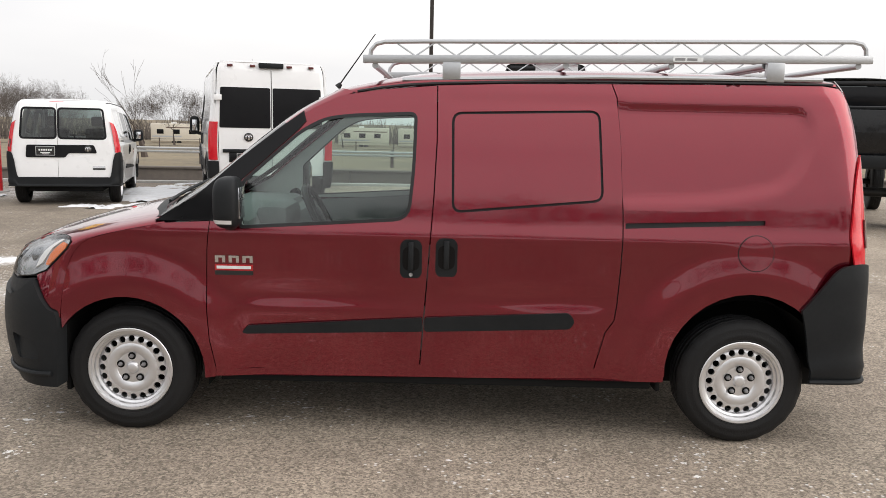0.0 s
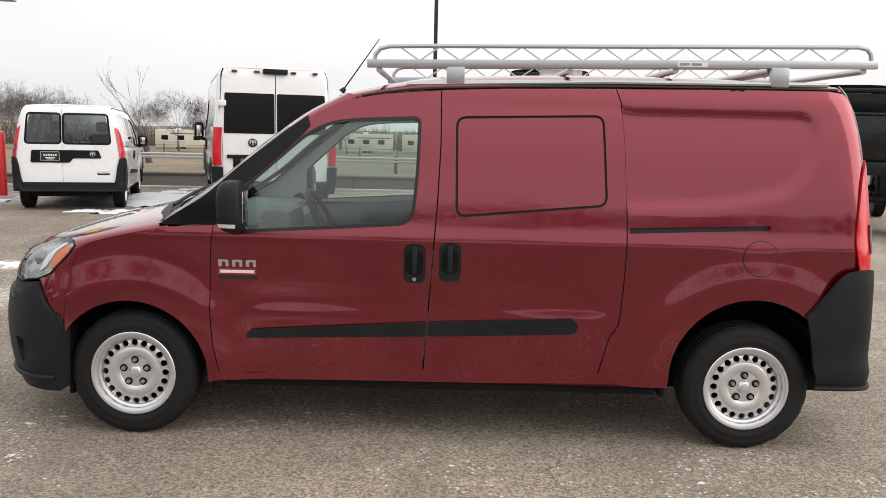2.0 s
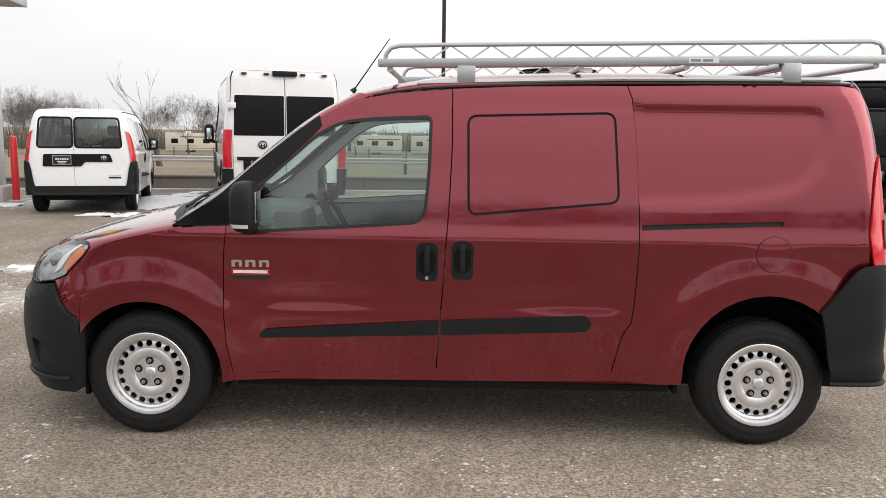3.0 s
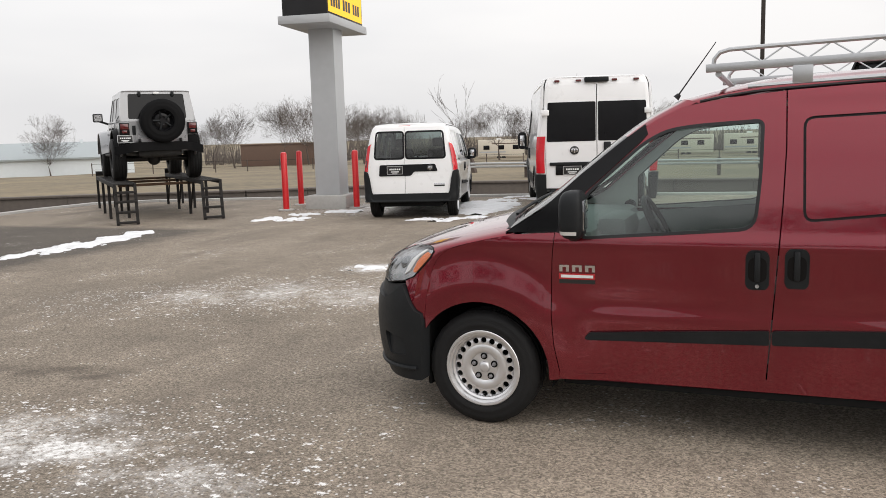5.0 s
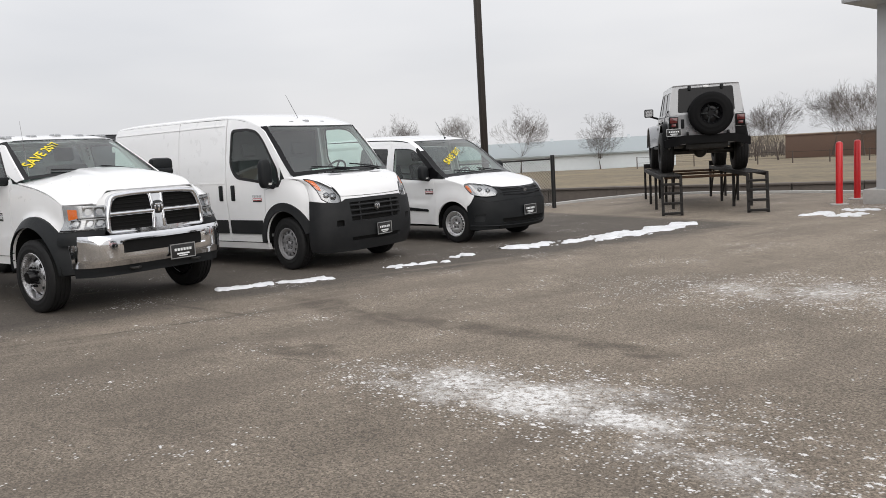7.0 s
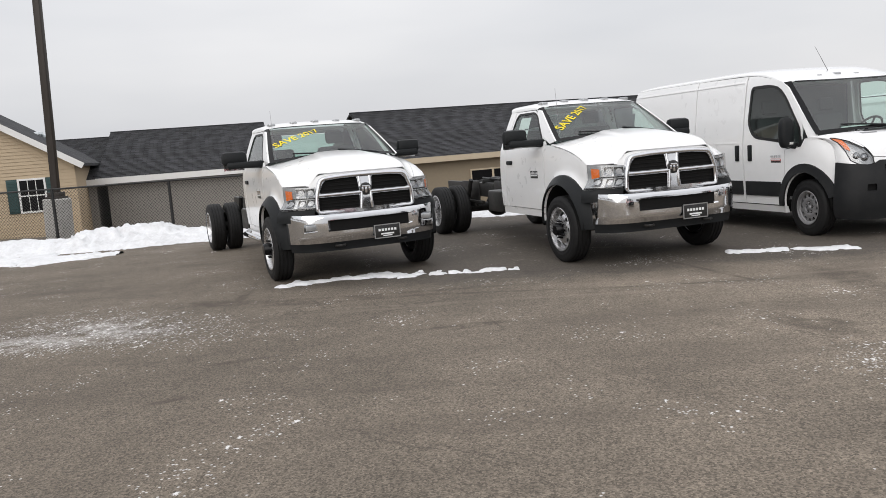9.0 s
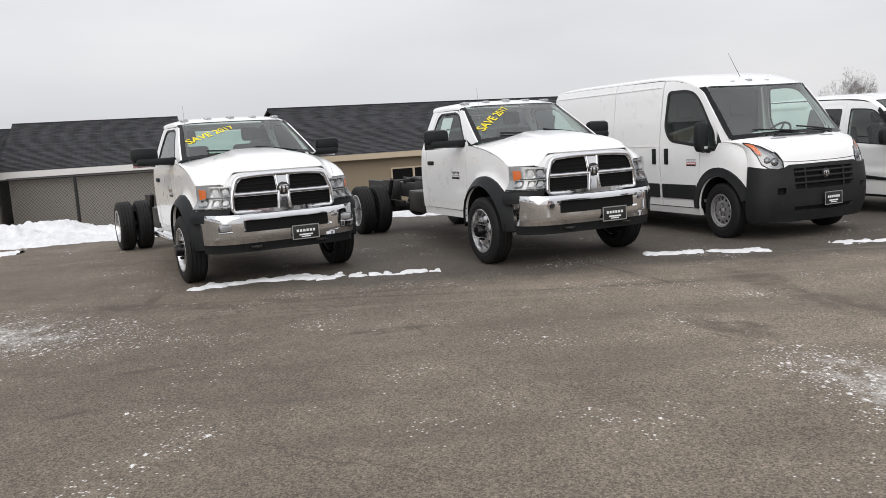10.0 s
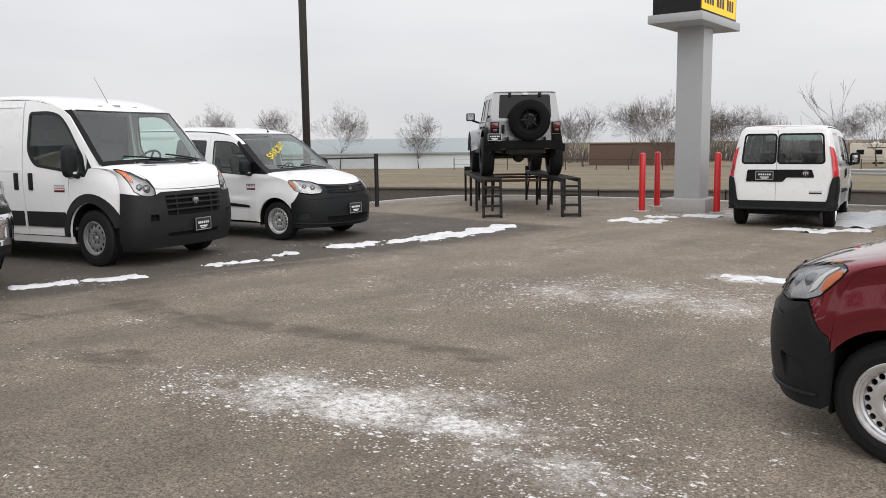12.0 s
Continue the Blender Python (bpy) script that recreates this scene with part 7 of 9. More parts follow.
    part("windscreen", grid(lambda u, w: Vector((1.98 - 0.50 * w, (2 * u - 1) * (0.76 - 0.08 * w), 1.28 + 0.62 * w)), 4, 4), DARK_GLASS, v)
    part("front_bumper", boxes((3.38, 3.60, -0.8, 0.8, 0.60, 0.80), bevel=0.03), PLASTIC, v)
    return v


def display_ramp(m, length=5.4, z=0.84, w=0.44, track=1.72):
    """A pair of steel tracks on legs, tied by bars; x runs up the tracks from their near ends."""
    v = thing("display_ramp", m, "black welded steel display ramp with ladder-like ends", "ramp")
    for s in (1, -1):
        y = s * track / 2
        t = part("track", boxes((0, length, y - w / 2, y - w / 2 + 0.05, z - 0.09, z), (0, length, y + w / 2 - 0.05, y + w / 2, z - 0.09, z), bevel=0.006), RAMP_STEEL, v)
        for k in range(int(length / 0.16)):
            part("rung", boxes((0.04 + k * 0.16, 0.13 + k * 0.16, y - w / 2 + 0.04, y + w / 2 - 0.04, z - 0.03, z - 0.006)), RAMP_STEEL, t)
        for x in (0.03, length * 0.32, length * 0.64, length - 0.05):
            for e in (-1, 1):
                lean = -0.10 if x < 0.1 else 0.0
                bm = bmesh.new()
                tube(bm, [(x + lean, y + e * (w / 2 - 0.03), 0.0), (x, y + e * (w / 2 - 0.03), z - 0.05)], 0.041, 4)
                part("leg", bm, RAMP_STEEL, v)
            if x > 0.1:
                bm = bmesh.new()
                tube(bm, [(x - 0.55, y - s * w * 0.4, z - 0.07), (x, y - s * w * 0.4, 0.12)], 0.026, 4)
                part("brace", bm, RAMP_STEEL, v)
        for zz in (0.05, 0.26, 0.47, 0.66):
            part("ladder_step", boxes((-0.13 + zz * 0.12, -0.03 + zz * 0.12, y - w / 2 + 0.02, y + w / 2 - 0.02, zz - 0.024, zz + 0.024), bevel=0.004), RAMP_STEEL, v)
        part("end_stop", boxes((length - 0.06, length, y - w / 2, y + w / 2, z, z + 0.12), bevel=0.005), RAMP_STEEL, v)
    for x in (length * 0.32, length * 0.66, length - 0.05):
        bm = bmesh.new()
        tube(bm, [(x, -track / 2, z - 0.12), (x, track / 2, z - 0.12)], 0.032, 6)
        part("tie_bar", bm, RUST, v, "rusty tie bar")
    return v

# ---- ground, lot, road and field ----
def asphalt(name, base, chalk=True):
    """Worn grey-brown asphalt: grit, tyre-dark lanes, damp stains, cracks and dried road salt."""
    m = bpy.data.materials.new(name)
    m.use_nodes = True
    n, l = m.node_tree.nodes, m.node_tree.links
    b = n["Principled BSDF"]
    tc = n.new("ShaderNodeTexCoord")

    def math_(op, a, c=None, clamp=False):
        q = n.new("ShaderNodeMath")
        q.operation, q.use_clamp = op, clamp
        for k, x in enumerate((a, c)):
            if x is None:
                continue
            if isinstance(x, (int, float)):
                q.inputs[k].default_value = x
            else:
                l.new(x, q.inputs[k])
        return q.outputs[0]

    def noise_(scale, detail=4.0, rough=0.6, vec=None):
        q = n.new("ShaderNodeTexNoise")
        q.inputs["Scale"].default_value, q.inputs["Detail"].default_value, q.inputs["Roughness"].default_value = scale, detail, rough
        l.new(vec or tc.outputs["Object"], q.inputs["Vector"])
        return q.outputs["Fac"]

    def ramp_(x, lo, hi, a=0.0, c=1.0):
        q = n.new("ShaderNodeMapRange")
        q.inputs["From Min"].default_value, q.inputs["From Max"].default_value = lo, hi
        q.inputs["To Min"].default_value, q.inputs["To Max"].default_value = a, c
        l.new(x, q.inputs["Value"])
        return q.outputs["Result"]

    def mix_(f, a, c):
        q = n.new("ShaderNodeMix")
        q.data_type = "RGBA"
        l.new(f, q.inputs["Factor"])
        for k, x in (("A", a), ("B", c)):
            if isinstance(x, tuple):
                q.inputs[k].default_value = (*x, 1)
            else:
                l.new(x, q.inputs[k])
        return q.outputs["Result"]

    def spot_(cx, cy, rx, ry, turn=0.0):
        """A soft patch: 1 in its middle, 0 at its rim."""
        q = n.new("ShaderNodeMapping")
        q.vector_type = "TEXTURE"
        q.inputs["Location"].default_value = (cx, cy, 0)
        q.inputs["Rotation"].default_value = (0, 0, radians(turn))
        q.inputs["Scale"].default_value = (rx, ry, 1)
        l.new(tc.outputs["Object"], q.inputs["Vector"])
        d = n.new("ShaderNodeVectorMath")
        d.operation = "LENGTH"
        l.new(q.outputs["Vector"], d.inputs[0])
        return ramp_(d.outputs["Value"], 1.0, 0.1)

    vor = n.new("ShaderNodeTexVoronoi")
    vor.inputs["Scale"].default_value = 100.0
    l.new(tc.outputs["Object"], vor.inputs["Vector"])
    sep = n.new("ShaderNodeSeparateColor")
    l.new(vor.outputs["Color"], sep.inputs["Color"])
    grit = math_("MULTIPLY", ramp_(sep.outputs["Red"], 0.0, 1.0, 0.52, 1.48), ramp_(noise_(38.0, 2.0, 0.5), 0.3, 0.7, 0.80, 1.20))
    fine = ramp_(noise_(160.0, 3.0, 0.7), 0.3, 0.7, 0.84, 1.18)
    broad = ramp_(noise_(0.55, 6.0, 0.68), 0.32, 0.70, 0.76, 1.20)
    mid = ramp_(noise_(5.0, 5.0, 0.65), 0.3, 0.7, 0.90, 1.10)
    tone = math_("MULTIPLY", math_("MULTIPLY", grit, fine), math_("MULTIPLY", broad, mid))
    col = n.new("ShaderNodeVectorMath")
    col.operation = "SCALE"
    col.inputs[0].default_value = base
    l.new(tone, col.inputs["Scale"])
    out = col.outputs["Vector"]
    if chalk:
        # sweeping tyre lanes and damp stains
        lane = n.new("ShaderNodeMapping")
        lane.inputs["Rotation"].default_value = (0, 0, radians(12))
        lane.inputs["Scale"].default_value = (0.9, 0.16, 1)
        l.new(tc.outputs["Object"], lane.inputs["Vector"])
        lanes = ramp_(noise_(1.5, 5.0, 0.62, lane.outputs["Vector"]), 0.50, 0.70, 0.0, 0.55)
        out = mix_(lanes, out, (base[0] * 0.58, base[1] * 0.57, base[2] * 0.58))
        # base colour raised towards +y: wear plus the gain of a brighter exposure
        sep_l = n.new("ShaderNodeSeparateXYZ")
        l.new(tc.outputs["Object"], sep_l.inputs[0])
        worn_gain = ramp_(math_("ADD", sep_l.outputs["Y"], ramp_(noise_(0.35, 4.0, 0.6), 0.3, 0.7, -1.2, 1.2)), -5.0, -1.0, 0.90, 1.25)
        worn_gain = math_("MULTIPLY", worn_gain, ramp_(sep_l.outputs["Y"], 1.0, 8.0, 1.0, 1.13))
        # raised again from x = -3.4 to -1.2, painting in that exposure gain
        worn_gain = math_("MULTIPLY", worn_gain, ramp_(math_("ADD", sep_l.outputs["X"], ramp_(noise_(0.5, 4.0, 0.6), 0.3, 0.7, -0.8, 0.8)), -3.4, -1.2, 1.0, 1.34))
        sc_ = n.new("ShaderNodeVectorMath")
        sc_.operation = "SCALE"
        l.new(out, sc_.inputs[0])
        l.new(worn_gain, sc_.inputs["Scale"])
        out = sc_.outputs["Vector"]
        # older, darker paving in the parking stalls, past a wavering joint
        xyz = n.new("ShaderNodeSeparateXYZ")
        l.new(tc.outputs["Object"], xyz.inputs[0])
        edge_x = math_("ADD", xyz.outputs["X"], ramp_(noise_(0.9, 6.0, 0.72), 0.3, 0.7, -0.40, 0.40))
        stall = math_("MULTIPLY", ramp_(edge_x, -9.25, -10.05), math_("MULTIPLY", ramp_(xyz.outputs["Y"], 8.6, 8.2), ramp_(math_("ADD", xyz.outputs["Y"], ramp_(noise_(0.8, 4.0, 0.6), 0.3, 0.7, -0.8, 0.8)), -7.2, -5.2)), True)
        # this tone also holds painted shade from under the parked vehicles
        out = mix_(math_("MULTIPLY", stall, 0.9), out, mix_(ramp_(tone, 0.4, 1.6), (base[0] * 0.28, base[1] * 0.29, base[2] * 0.315), (base[0] * 0.74, base[1] * 0.76, base[2] * 0.81)))
        damp = None
        for s in ((-6.4, -0.25, 1.9, 0.22, 16), (-4.7, 0.22, 0.55, 0.14, 8), (-8.3, -0.75, 1.2, 0.25, 5), (-6.7, -1.85, 0.7, 0.22, 25), (-9.3, -7.1, 1.6, 0.3, 78), (-10.9, 3.9, 0.9, 0.5, 80), (-9.1, -5.5, 0.9, 0.10, 95), (-1.2, -1.7, 0.5, 0.15, 0), (-7.8, -0.7, 1.2, 0.2, 0), (-6.2, -0.3, 1.2, 0.13, 23), (-5.05, 0.04, 0.3, 0.13, 26), (-4.5, 0.1, 0.22, 0.1, 27), (-6.7, -1.7, 0.36, 0.13, 62), (-6.64, -6.45, 0.42, 0.07, 108), (-5.63, -6.68, 0.2, 0.06, 119), (-7.44, -4.61, 0.55, 0.08, 100), (-9.33, -5.44, 2.1, 0.1, 91), (-9.9, -7.35, 1.2, 0.1, 7), (-8.6, -0.6, 0.55, 0.2, 2), (-9.08, -4.92, 2.09, 0.06, 82.5), (-8.74, -2.24, 1.57, 0.05, 86.3), (-7.37, -4.51, 0.4, 0.09, 109.4), (-6.78, -0.36, 1.48, 0.13, 19.3), (-6.75, -1.75, 0.33, 0.16, 67.0), (-9.63, -1.9, 2.1, 0.05, 17.4)):
            q = spot_(*s)
            damp = q if damp is None else math_("MAXIMUM", damp, q)
        damp = math_("MULTIPLY", ramp_(damp, 0.0, 0.6), ramp_(noise_(3.0, 5.0, 0.7), 0.34, 0.56), True)
        out = mix_(math_("MULTIPLY", damp, 0.62), out, (base[0] * 0.38, base[1] * 0.36, base[2] * 0.36))
        # pale sweeps where tyres have scoured the film away
        pale = None
        for s in ((-9.09, -3.0, 1.3, 0.11, 88), (-8.38, -1.0, 0.6, 0.09, 92), (-11.9, -2.5, 0.7, 0.1, 70), (-8.5, -5.1, 1.8, 0.09, 95), (-8.8, -2.7, 1.6, 0.07, 71), (-10.0, 1.9, 2.2, 0.12, 84), (-8.9, 3.6, 2.0, 0.10, 70), (-7.4, 6.4, 1.6, 0.14, 40), (-8.58, -5.1, 1.69, 0.09, 86.1), (-8.49, -3.34, 1.97, 0.07, 86.7), (-9.05, -2.93, 1.12, 0.1, 85.4), (-8.89, -0.5, 1.57, 0.07, 91.1)):
            q = spot_(*s)
            pale = q if pale is None else math_("MAXIMUM", pale, q)
        out = mix_(math_("MULTIPLY", math_("MULTIPLY", pale, ramp_(noise_(4.0, 5.0, 0.7), 0.3, 0.6)), 0.38), out, (base[0] * 1.75, base[1] * 1.76, base[2] * 1.8))
        # hairline cracks
        cr = n.new("ShaderNodeTexVoronoi")
        cr.feature = "DISTANCE_TO_EDGE"
        cr.inputs["Scale"].default_value = 0.22
        wob = n.new("ShaderNodeVectorMath")
        wob.operation = "ADD"
        wn_ = n.new("ShaderNodeTexNoise")
        wn_.inputs["Scale"].default_value, wn_.inputs["Detail"].default_value = 1.5, 5.0
        l.new(tc.outputs["Object"], wn_.inputs["Vector"])
        l.new(tc.outputs["Object"], wob.inputs[0])
        l.new(wn_.outputs["Color"], wob.inputs[1])
        l.new(wob.outputs["Vector"], cr.inputs["Vector"])
        crack = math_("MULTIPLY", ramp_(cr.outputs["Distance"], 0.0035, 0.0012), ramp_(noise_(0.6, 3.0), 0.45, 0.6), True)
        # one long crack running across the yard
        for s in ((-6.5, -4.07, 2.1, 0.017, 15.5), (-4.6, -3.52, 1.0, 0.014, 16.5)):
            crack = math_("MAXIMUM", crack, math_("MULTIPLY", ramp_(spot_(*s), 0.0, 0.25), ramp_(noise_(3.4, 6.0, 0.75), 0.46, 0.58), True))
        out = mix_(math_("MULTIPLY", crack, 0.40), out, (base[0] * 0.25, base[1] * 0.25, base[2] * 0.25))
        # salt: flecks everywhere, thick where snow has melted away
        dens = None
        for s in ((-4.45, -1.28, 1.85, 0.60, 17), (-4.5, -1.27, 1.45, 0.52, 18), (-3.7, -1.05, 0.8, 0.38, 14), (-4.7, 4.9, 0.6, 0.5, 10), (2.9, -1.0, 0.7, 0.25, 20), (-7.6, 13.0, 3.5, 2.2, 0), (-2.6, 5.2, 0.9, 0.4, 0), (-2.9, 2.2, 0.5, 0.4, 0)):
            q = spot_(*s)
            dens = q if dens is None else math_("MAXIMUM", dens, q)
        thin = None
        for s in ((-4.1, -1.05, 2.4, 0.95, 18), (-5.0, 3.1, 3.0, 1.3, 22), (-2.4, 4.6, 2.2, 0.9, 5), (-8.3, -8.3, 2.0, 1.1, 60), (-7.9, -8.9, 1.5, 0.7, 75), (-2.7, -1.2, 1.3, 0.6, 10), (-1.5, -1.6, 1.6, 0.7, 0), (2.7, -0.9, 1.9, 0.9, 15)):
            q = spot_(*s)
            thin = q if thin is None else math_("MAXIMUM", thin, q)
        dens = math_("MAXIMUM", dens, math_("MULTIPLY", thin, 0.55))
        clumps = noise_(1.1, 5.0, 0.65)
        dens = math_("ADD", math_("MULTIPLY", math_("MULTIPLY", dens, ramp_(noise_(2.3, 5.0, 0.7), 0.28, 0.62, 0.25, 1.15)), 1.0), ramp_(clumps, 0.50, 0.76, 0.0, 0.27))
        dens = math_("ADD", dens, 0.02)
        st = n.new("ShaderNodeMapping")
        st.inputs["Rotation"].default_value = (0, 0, radians(-18))
        st.inputs["Scale"].default_value = (0.75, 1.25, 1.0)
        l.new(tc.outputs["Object"], st.inputs["Vector"])
        v2 = n.new("ShaderNodeTexVoronoi")
        v2.inputs["Scale"].default_value, v2.inputs["Randomness"].default_value = 17.0, 1.0
        l.new(st.outputs["Vector"], v2.inputs["Vector"])
        s2 = n.new("ShaderNodeSeparateColor")
        l.new(v2.outputs["Color"], s2.inputs["Color"])
        ragged = math_("ADD", v2.outputs["Distance"], math_("MULTIPLY", math_("SUBTRACT", noise_(55.0, 5.0, 0.75), 0.5), 1.9))
        pick = math_("LESS_THAN", s2.outputs["Green"], math_("SUBTRACT", math_("MULTIPLY", dens, 0.95), 0.10))
        fleck = math_("MULTIPLY", ramp_(ragged, 0.36, 0.26), pick, True)
        v3 = n.new("ShaderNodeTexVoronoi")
        v3.inputs["Scale"].default_value = 46.0
        l.new(tc.outputs["Object"], v3.inputs["Vector"])
        s3 = n.new("ShaderNodeSeparateColor")
        l.new(v3.outputs["Color"], s3.inputs["Color"])
        pick3 = math_("LESS_THAN", s3.outputs["Blue"], math_("MULTIPLY", math_("SUBTRACT", dens, 0.05), 0.9))
        fleck3 = math_("MULTIPLY", ramp_(v3.outputs["Distance"], 0.46, 0.22), pick3, True)
        film = math_("MULTIPLY", ramp_(dens, 0.30, 0.85, 0.0, 0.95), ramp_(noise_(16.0, 7.0, 0.85), 0.41, 0.55), True)
        salt = math_("MAXIMUM", math_("MAXIMUM", math_("MULTIPLY", fleck, 0.92), math_("MULTIPLY", fleck3, 0.70)), film)
        out = mix_(salt, out, (0.82, 0.81, 0.80))
    l.new(out, b.inputs["Base Color"])
    b.inputs["Roughness"].default_value = 0.86
    b.inputs["Specular IOR Level"].default_value = 0.35
    bp = n.new("ShaderNodeBump")
    bp.inputs["Strength"].default_value, bp.inputs["Distance"].default_value = 0.5, 0.005
    l.new(math_("ADD", vor.outputs["Distance"], noise_(160.0, 3.0)), bp.inputs["Height"])
    l.new(bp.outputs["Normal"], b.inputs["Normal"])
    return m


ASPHALT = asphalt("worn_lot_asphalt", (0.177, 0.148, 0.117))
ROAD_ASPHALT = asphalt("road_asphalt", (0.13, 0.12, 0.11), chalk=False)
CONCRETE = mat("weathered_concrete", (0.46, 0.45, 0.43), 0.85, 0.0, 0.15, 3.0, bump=0.3, bump_scale=40.0, dirt=0.15)
BARRIER = mat("brown_stained_concrete", (0.115, 0.098, 0.085), 0.9, 0.0, 0.25, 1.5, bump=0.3, bump_scale=20.0, rand=0.10)
DRY_GRASS = mat("dry_winter_grass", (0.19, 0.152, 0.095), 0.95, 0.0, 0.55, 0.7, bump=0.6, bump_scale=6.0)
BANK_SOIL = mat("bare_winter_bank", (0.15, 0.12, 0.085), 0.95, 0.0, 0.35, 1.0, bump=0.6, bump_scale=6.0)
SNOW = mat("old_snow", (0.80, 0.81, 0.83), 0.65, 0.0, 0.07, 6.0, bump=0.5, bump_scale=35.0, dirt=0.30)

LOT_EDGE = [(60, 21.5), (20, 18.8), (-6.3, 16.35), (-13.0, 15.25), (-16.2, 14.4), (-17.6, 13.4), (-17.75, 11.6), (-17.55, 9.6), (-20.9, -12.0), (-21.6, -17.0), (-26.0, -60.0), (60.0, -60.0)]


def slab(pts, z0, z1):
    bm = bmesh.new()
    lo = [bm.verts.new((x, y, z0)) for x, y in pts]
    hi = [bm.verts.new((x, y, z1)) for x, y in pts]
    bm.faces.new(hi)
    bm.faces.new(lo[::-1])
    for i in range(len(pts)):
        j = (i + 1) % len(pts)
        bm.faces.new((lo[i], lo[j], hi[j], hi[i]))
    return bm


# lowest ground, out to the horizon
tagged(link("ground", boxes((-1500, 1500, -1500, 1500, -3.2, -2.9)), DRY_GRASS, smooth=False), kind="structure")
tagged(link("lot_pavement", slab(LOT_EDGE, -1.6, 0.0), ASPHALT, smooth=False), "worn grey-brown asphalt lot with salt flecks", "pavement", kind="structure")
# sunken verge and road round the lot
tagged(link("road", slab([(120, 19), (-6, 15), (-16, 12), (-16, -60), (-75, -60), (-75, -10), (-60, 20), (-45, 60), (120, 70)], -2.0, -1.15), BANK_SOIL, smooth=False), kind="structure")
tagged(link("road_surface", slab([(120, 24.5), (-6, 18.6), (-14.0, 17.0), (-19.0, 14.6), (-23, 8), (-30, 8), (-26.0, 14.0), (-16.6, 18.6), (-10.2, 22.6), (120, 28.4)], -1.3, -1.10), ROAD_ASPHALT, smooth=False), kind="structure")
bm = bmesh.new()
pts = [Vector((x, y, 0.03)) for x, y in LOT_EDGE[:8]]
for a, b in zip(pts, pts[1:]):
    d = (b - a).normalized()
    q = Matrix.Translation((a + b) / 2) @ Matrix.Rotation(math.atan2(d.y, d.x), 4, "Z")
    box(bm, -(b - a).length / 2 - 0.03, (b - a).length / 2 + 0.03, -0.10, 0.08, -0.4, 0.035, 0.02, q)
tagged(link("kerb", bm, CONCRETE), "low pale concrete kerb at the lot edge", "kerb", kind="structure")

# retaining wall beyond the road, in cast lengths
WALL_LINE = [(120, 29), (-8.0, 23.5), (-10.2, 23.2), (-13.1, 21.2), (-16.6, 19.1), (-22.2, 16.9), (-29.0, 13.0), (-36.0, 8.0)]
wall = tagged(link("retaining_wall", slab([(x, y + 0.32) for x, y in WALL_LINE] + [(x, y + 0.62) for x, y in WALL_LINE[::-1]], -1.4, -0.10), BARRIER, smooth=False), "brown-grey cast concrete retaining wall along the road", "wall", kind="structure")
piece_meshes = {}
for a, b in zip(WALL_LINE[:-1], WALL_LINE[1:]):
    A_, B_ = Vector(a), Vector(b)
    if A_.x > 20:
        A_ = B_ + (A_ - B_).normalized() * 34
    n_ = max(1, round((B_ - A_).length / 2.4))
    step = (B_ - A_).length / n_
    key = round(step, 3)
    if key not in piece_meshes:
        bm = boxes((-step / 2 + 0.012, step / 2 - 0.012, -0.16, 0.20, -1.35, -0.06), (-step / 2 + 0.012, step / 2 - 0.012, -0.22, 0.22, -0.07, 0.0), bevel=0.015)
        tmp = link("panel", bm, BARRIER)
        piece_meshes[key] = tmp.data
        bpy.data.objects.remove(tmp)
    for i in range(n_):
        c = A_ + (B_ - A_) * ((i + 0.5) / n_)
        o = new("panel", piece_meshes[key])
        o.parent = wall
        d = B_ - A_
        o.matrix_world = Matrix.Translation((c.x, c.y, 0)) @ Matrix.Rotation(math.atan2(d.y, d.x) + math.pi, 4, "Z")

# field beyond the wall, falling gently away
def field(u, w):
    k = u * (len(WALL_LINE) - 1)
    i = min(int(k), len(WALL_LINE) - 2)
    p = Vector(WALL_LINE[i]).lerp(Vector(WALL_LINE[i + 1]), k - i)
    o = Vector((-2.0, -4.0))
    out = (p - o).normalized()
    dist = (p - o).length
    far = dist + 0.5 + (500 - dist) * w**2.2
    q = o + out * far
    drop = -0.02 - 0.022 * min(far - dist, 105)
    bump = 0.10 * noise.noise(Vector((q.x * 0.15, q.y * 0.15, 0))) * min(1, (far - dist) / 5)
    return Vector((q.x, q.y, drop + bump))


tagged(link("field", grid(field, 60, 40), DRY_GRASS), "dry yellow winter grass field", "field", kind="structure")


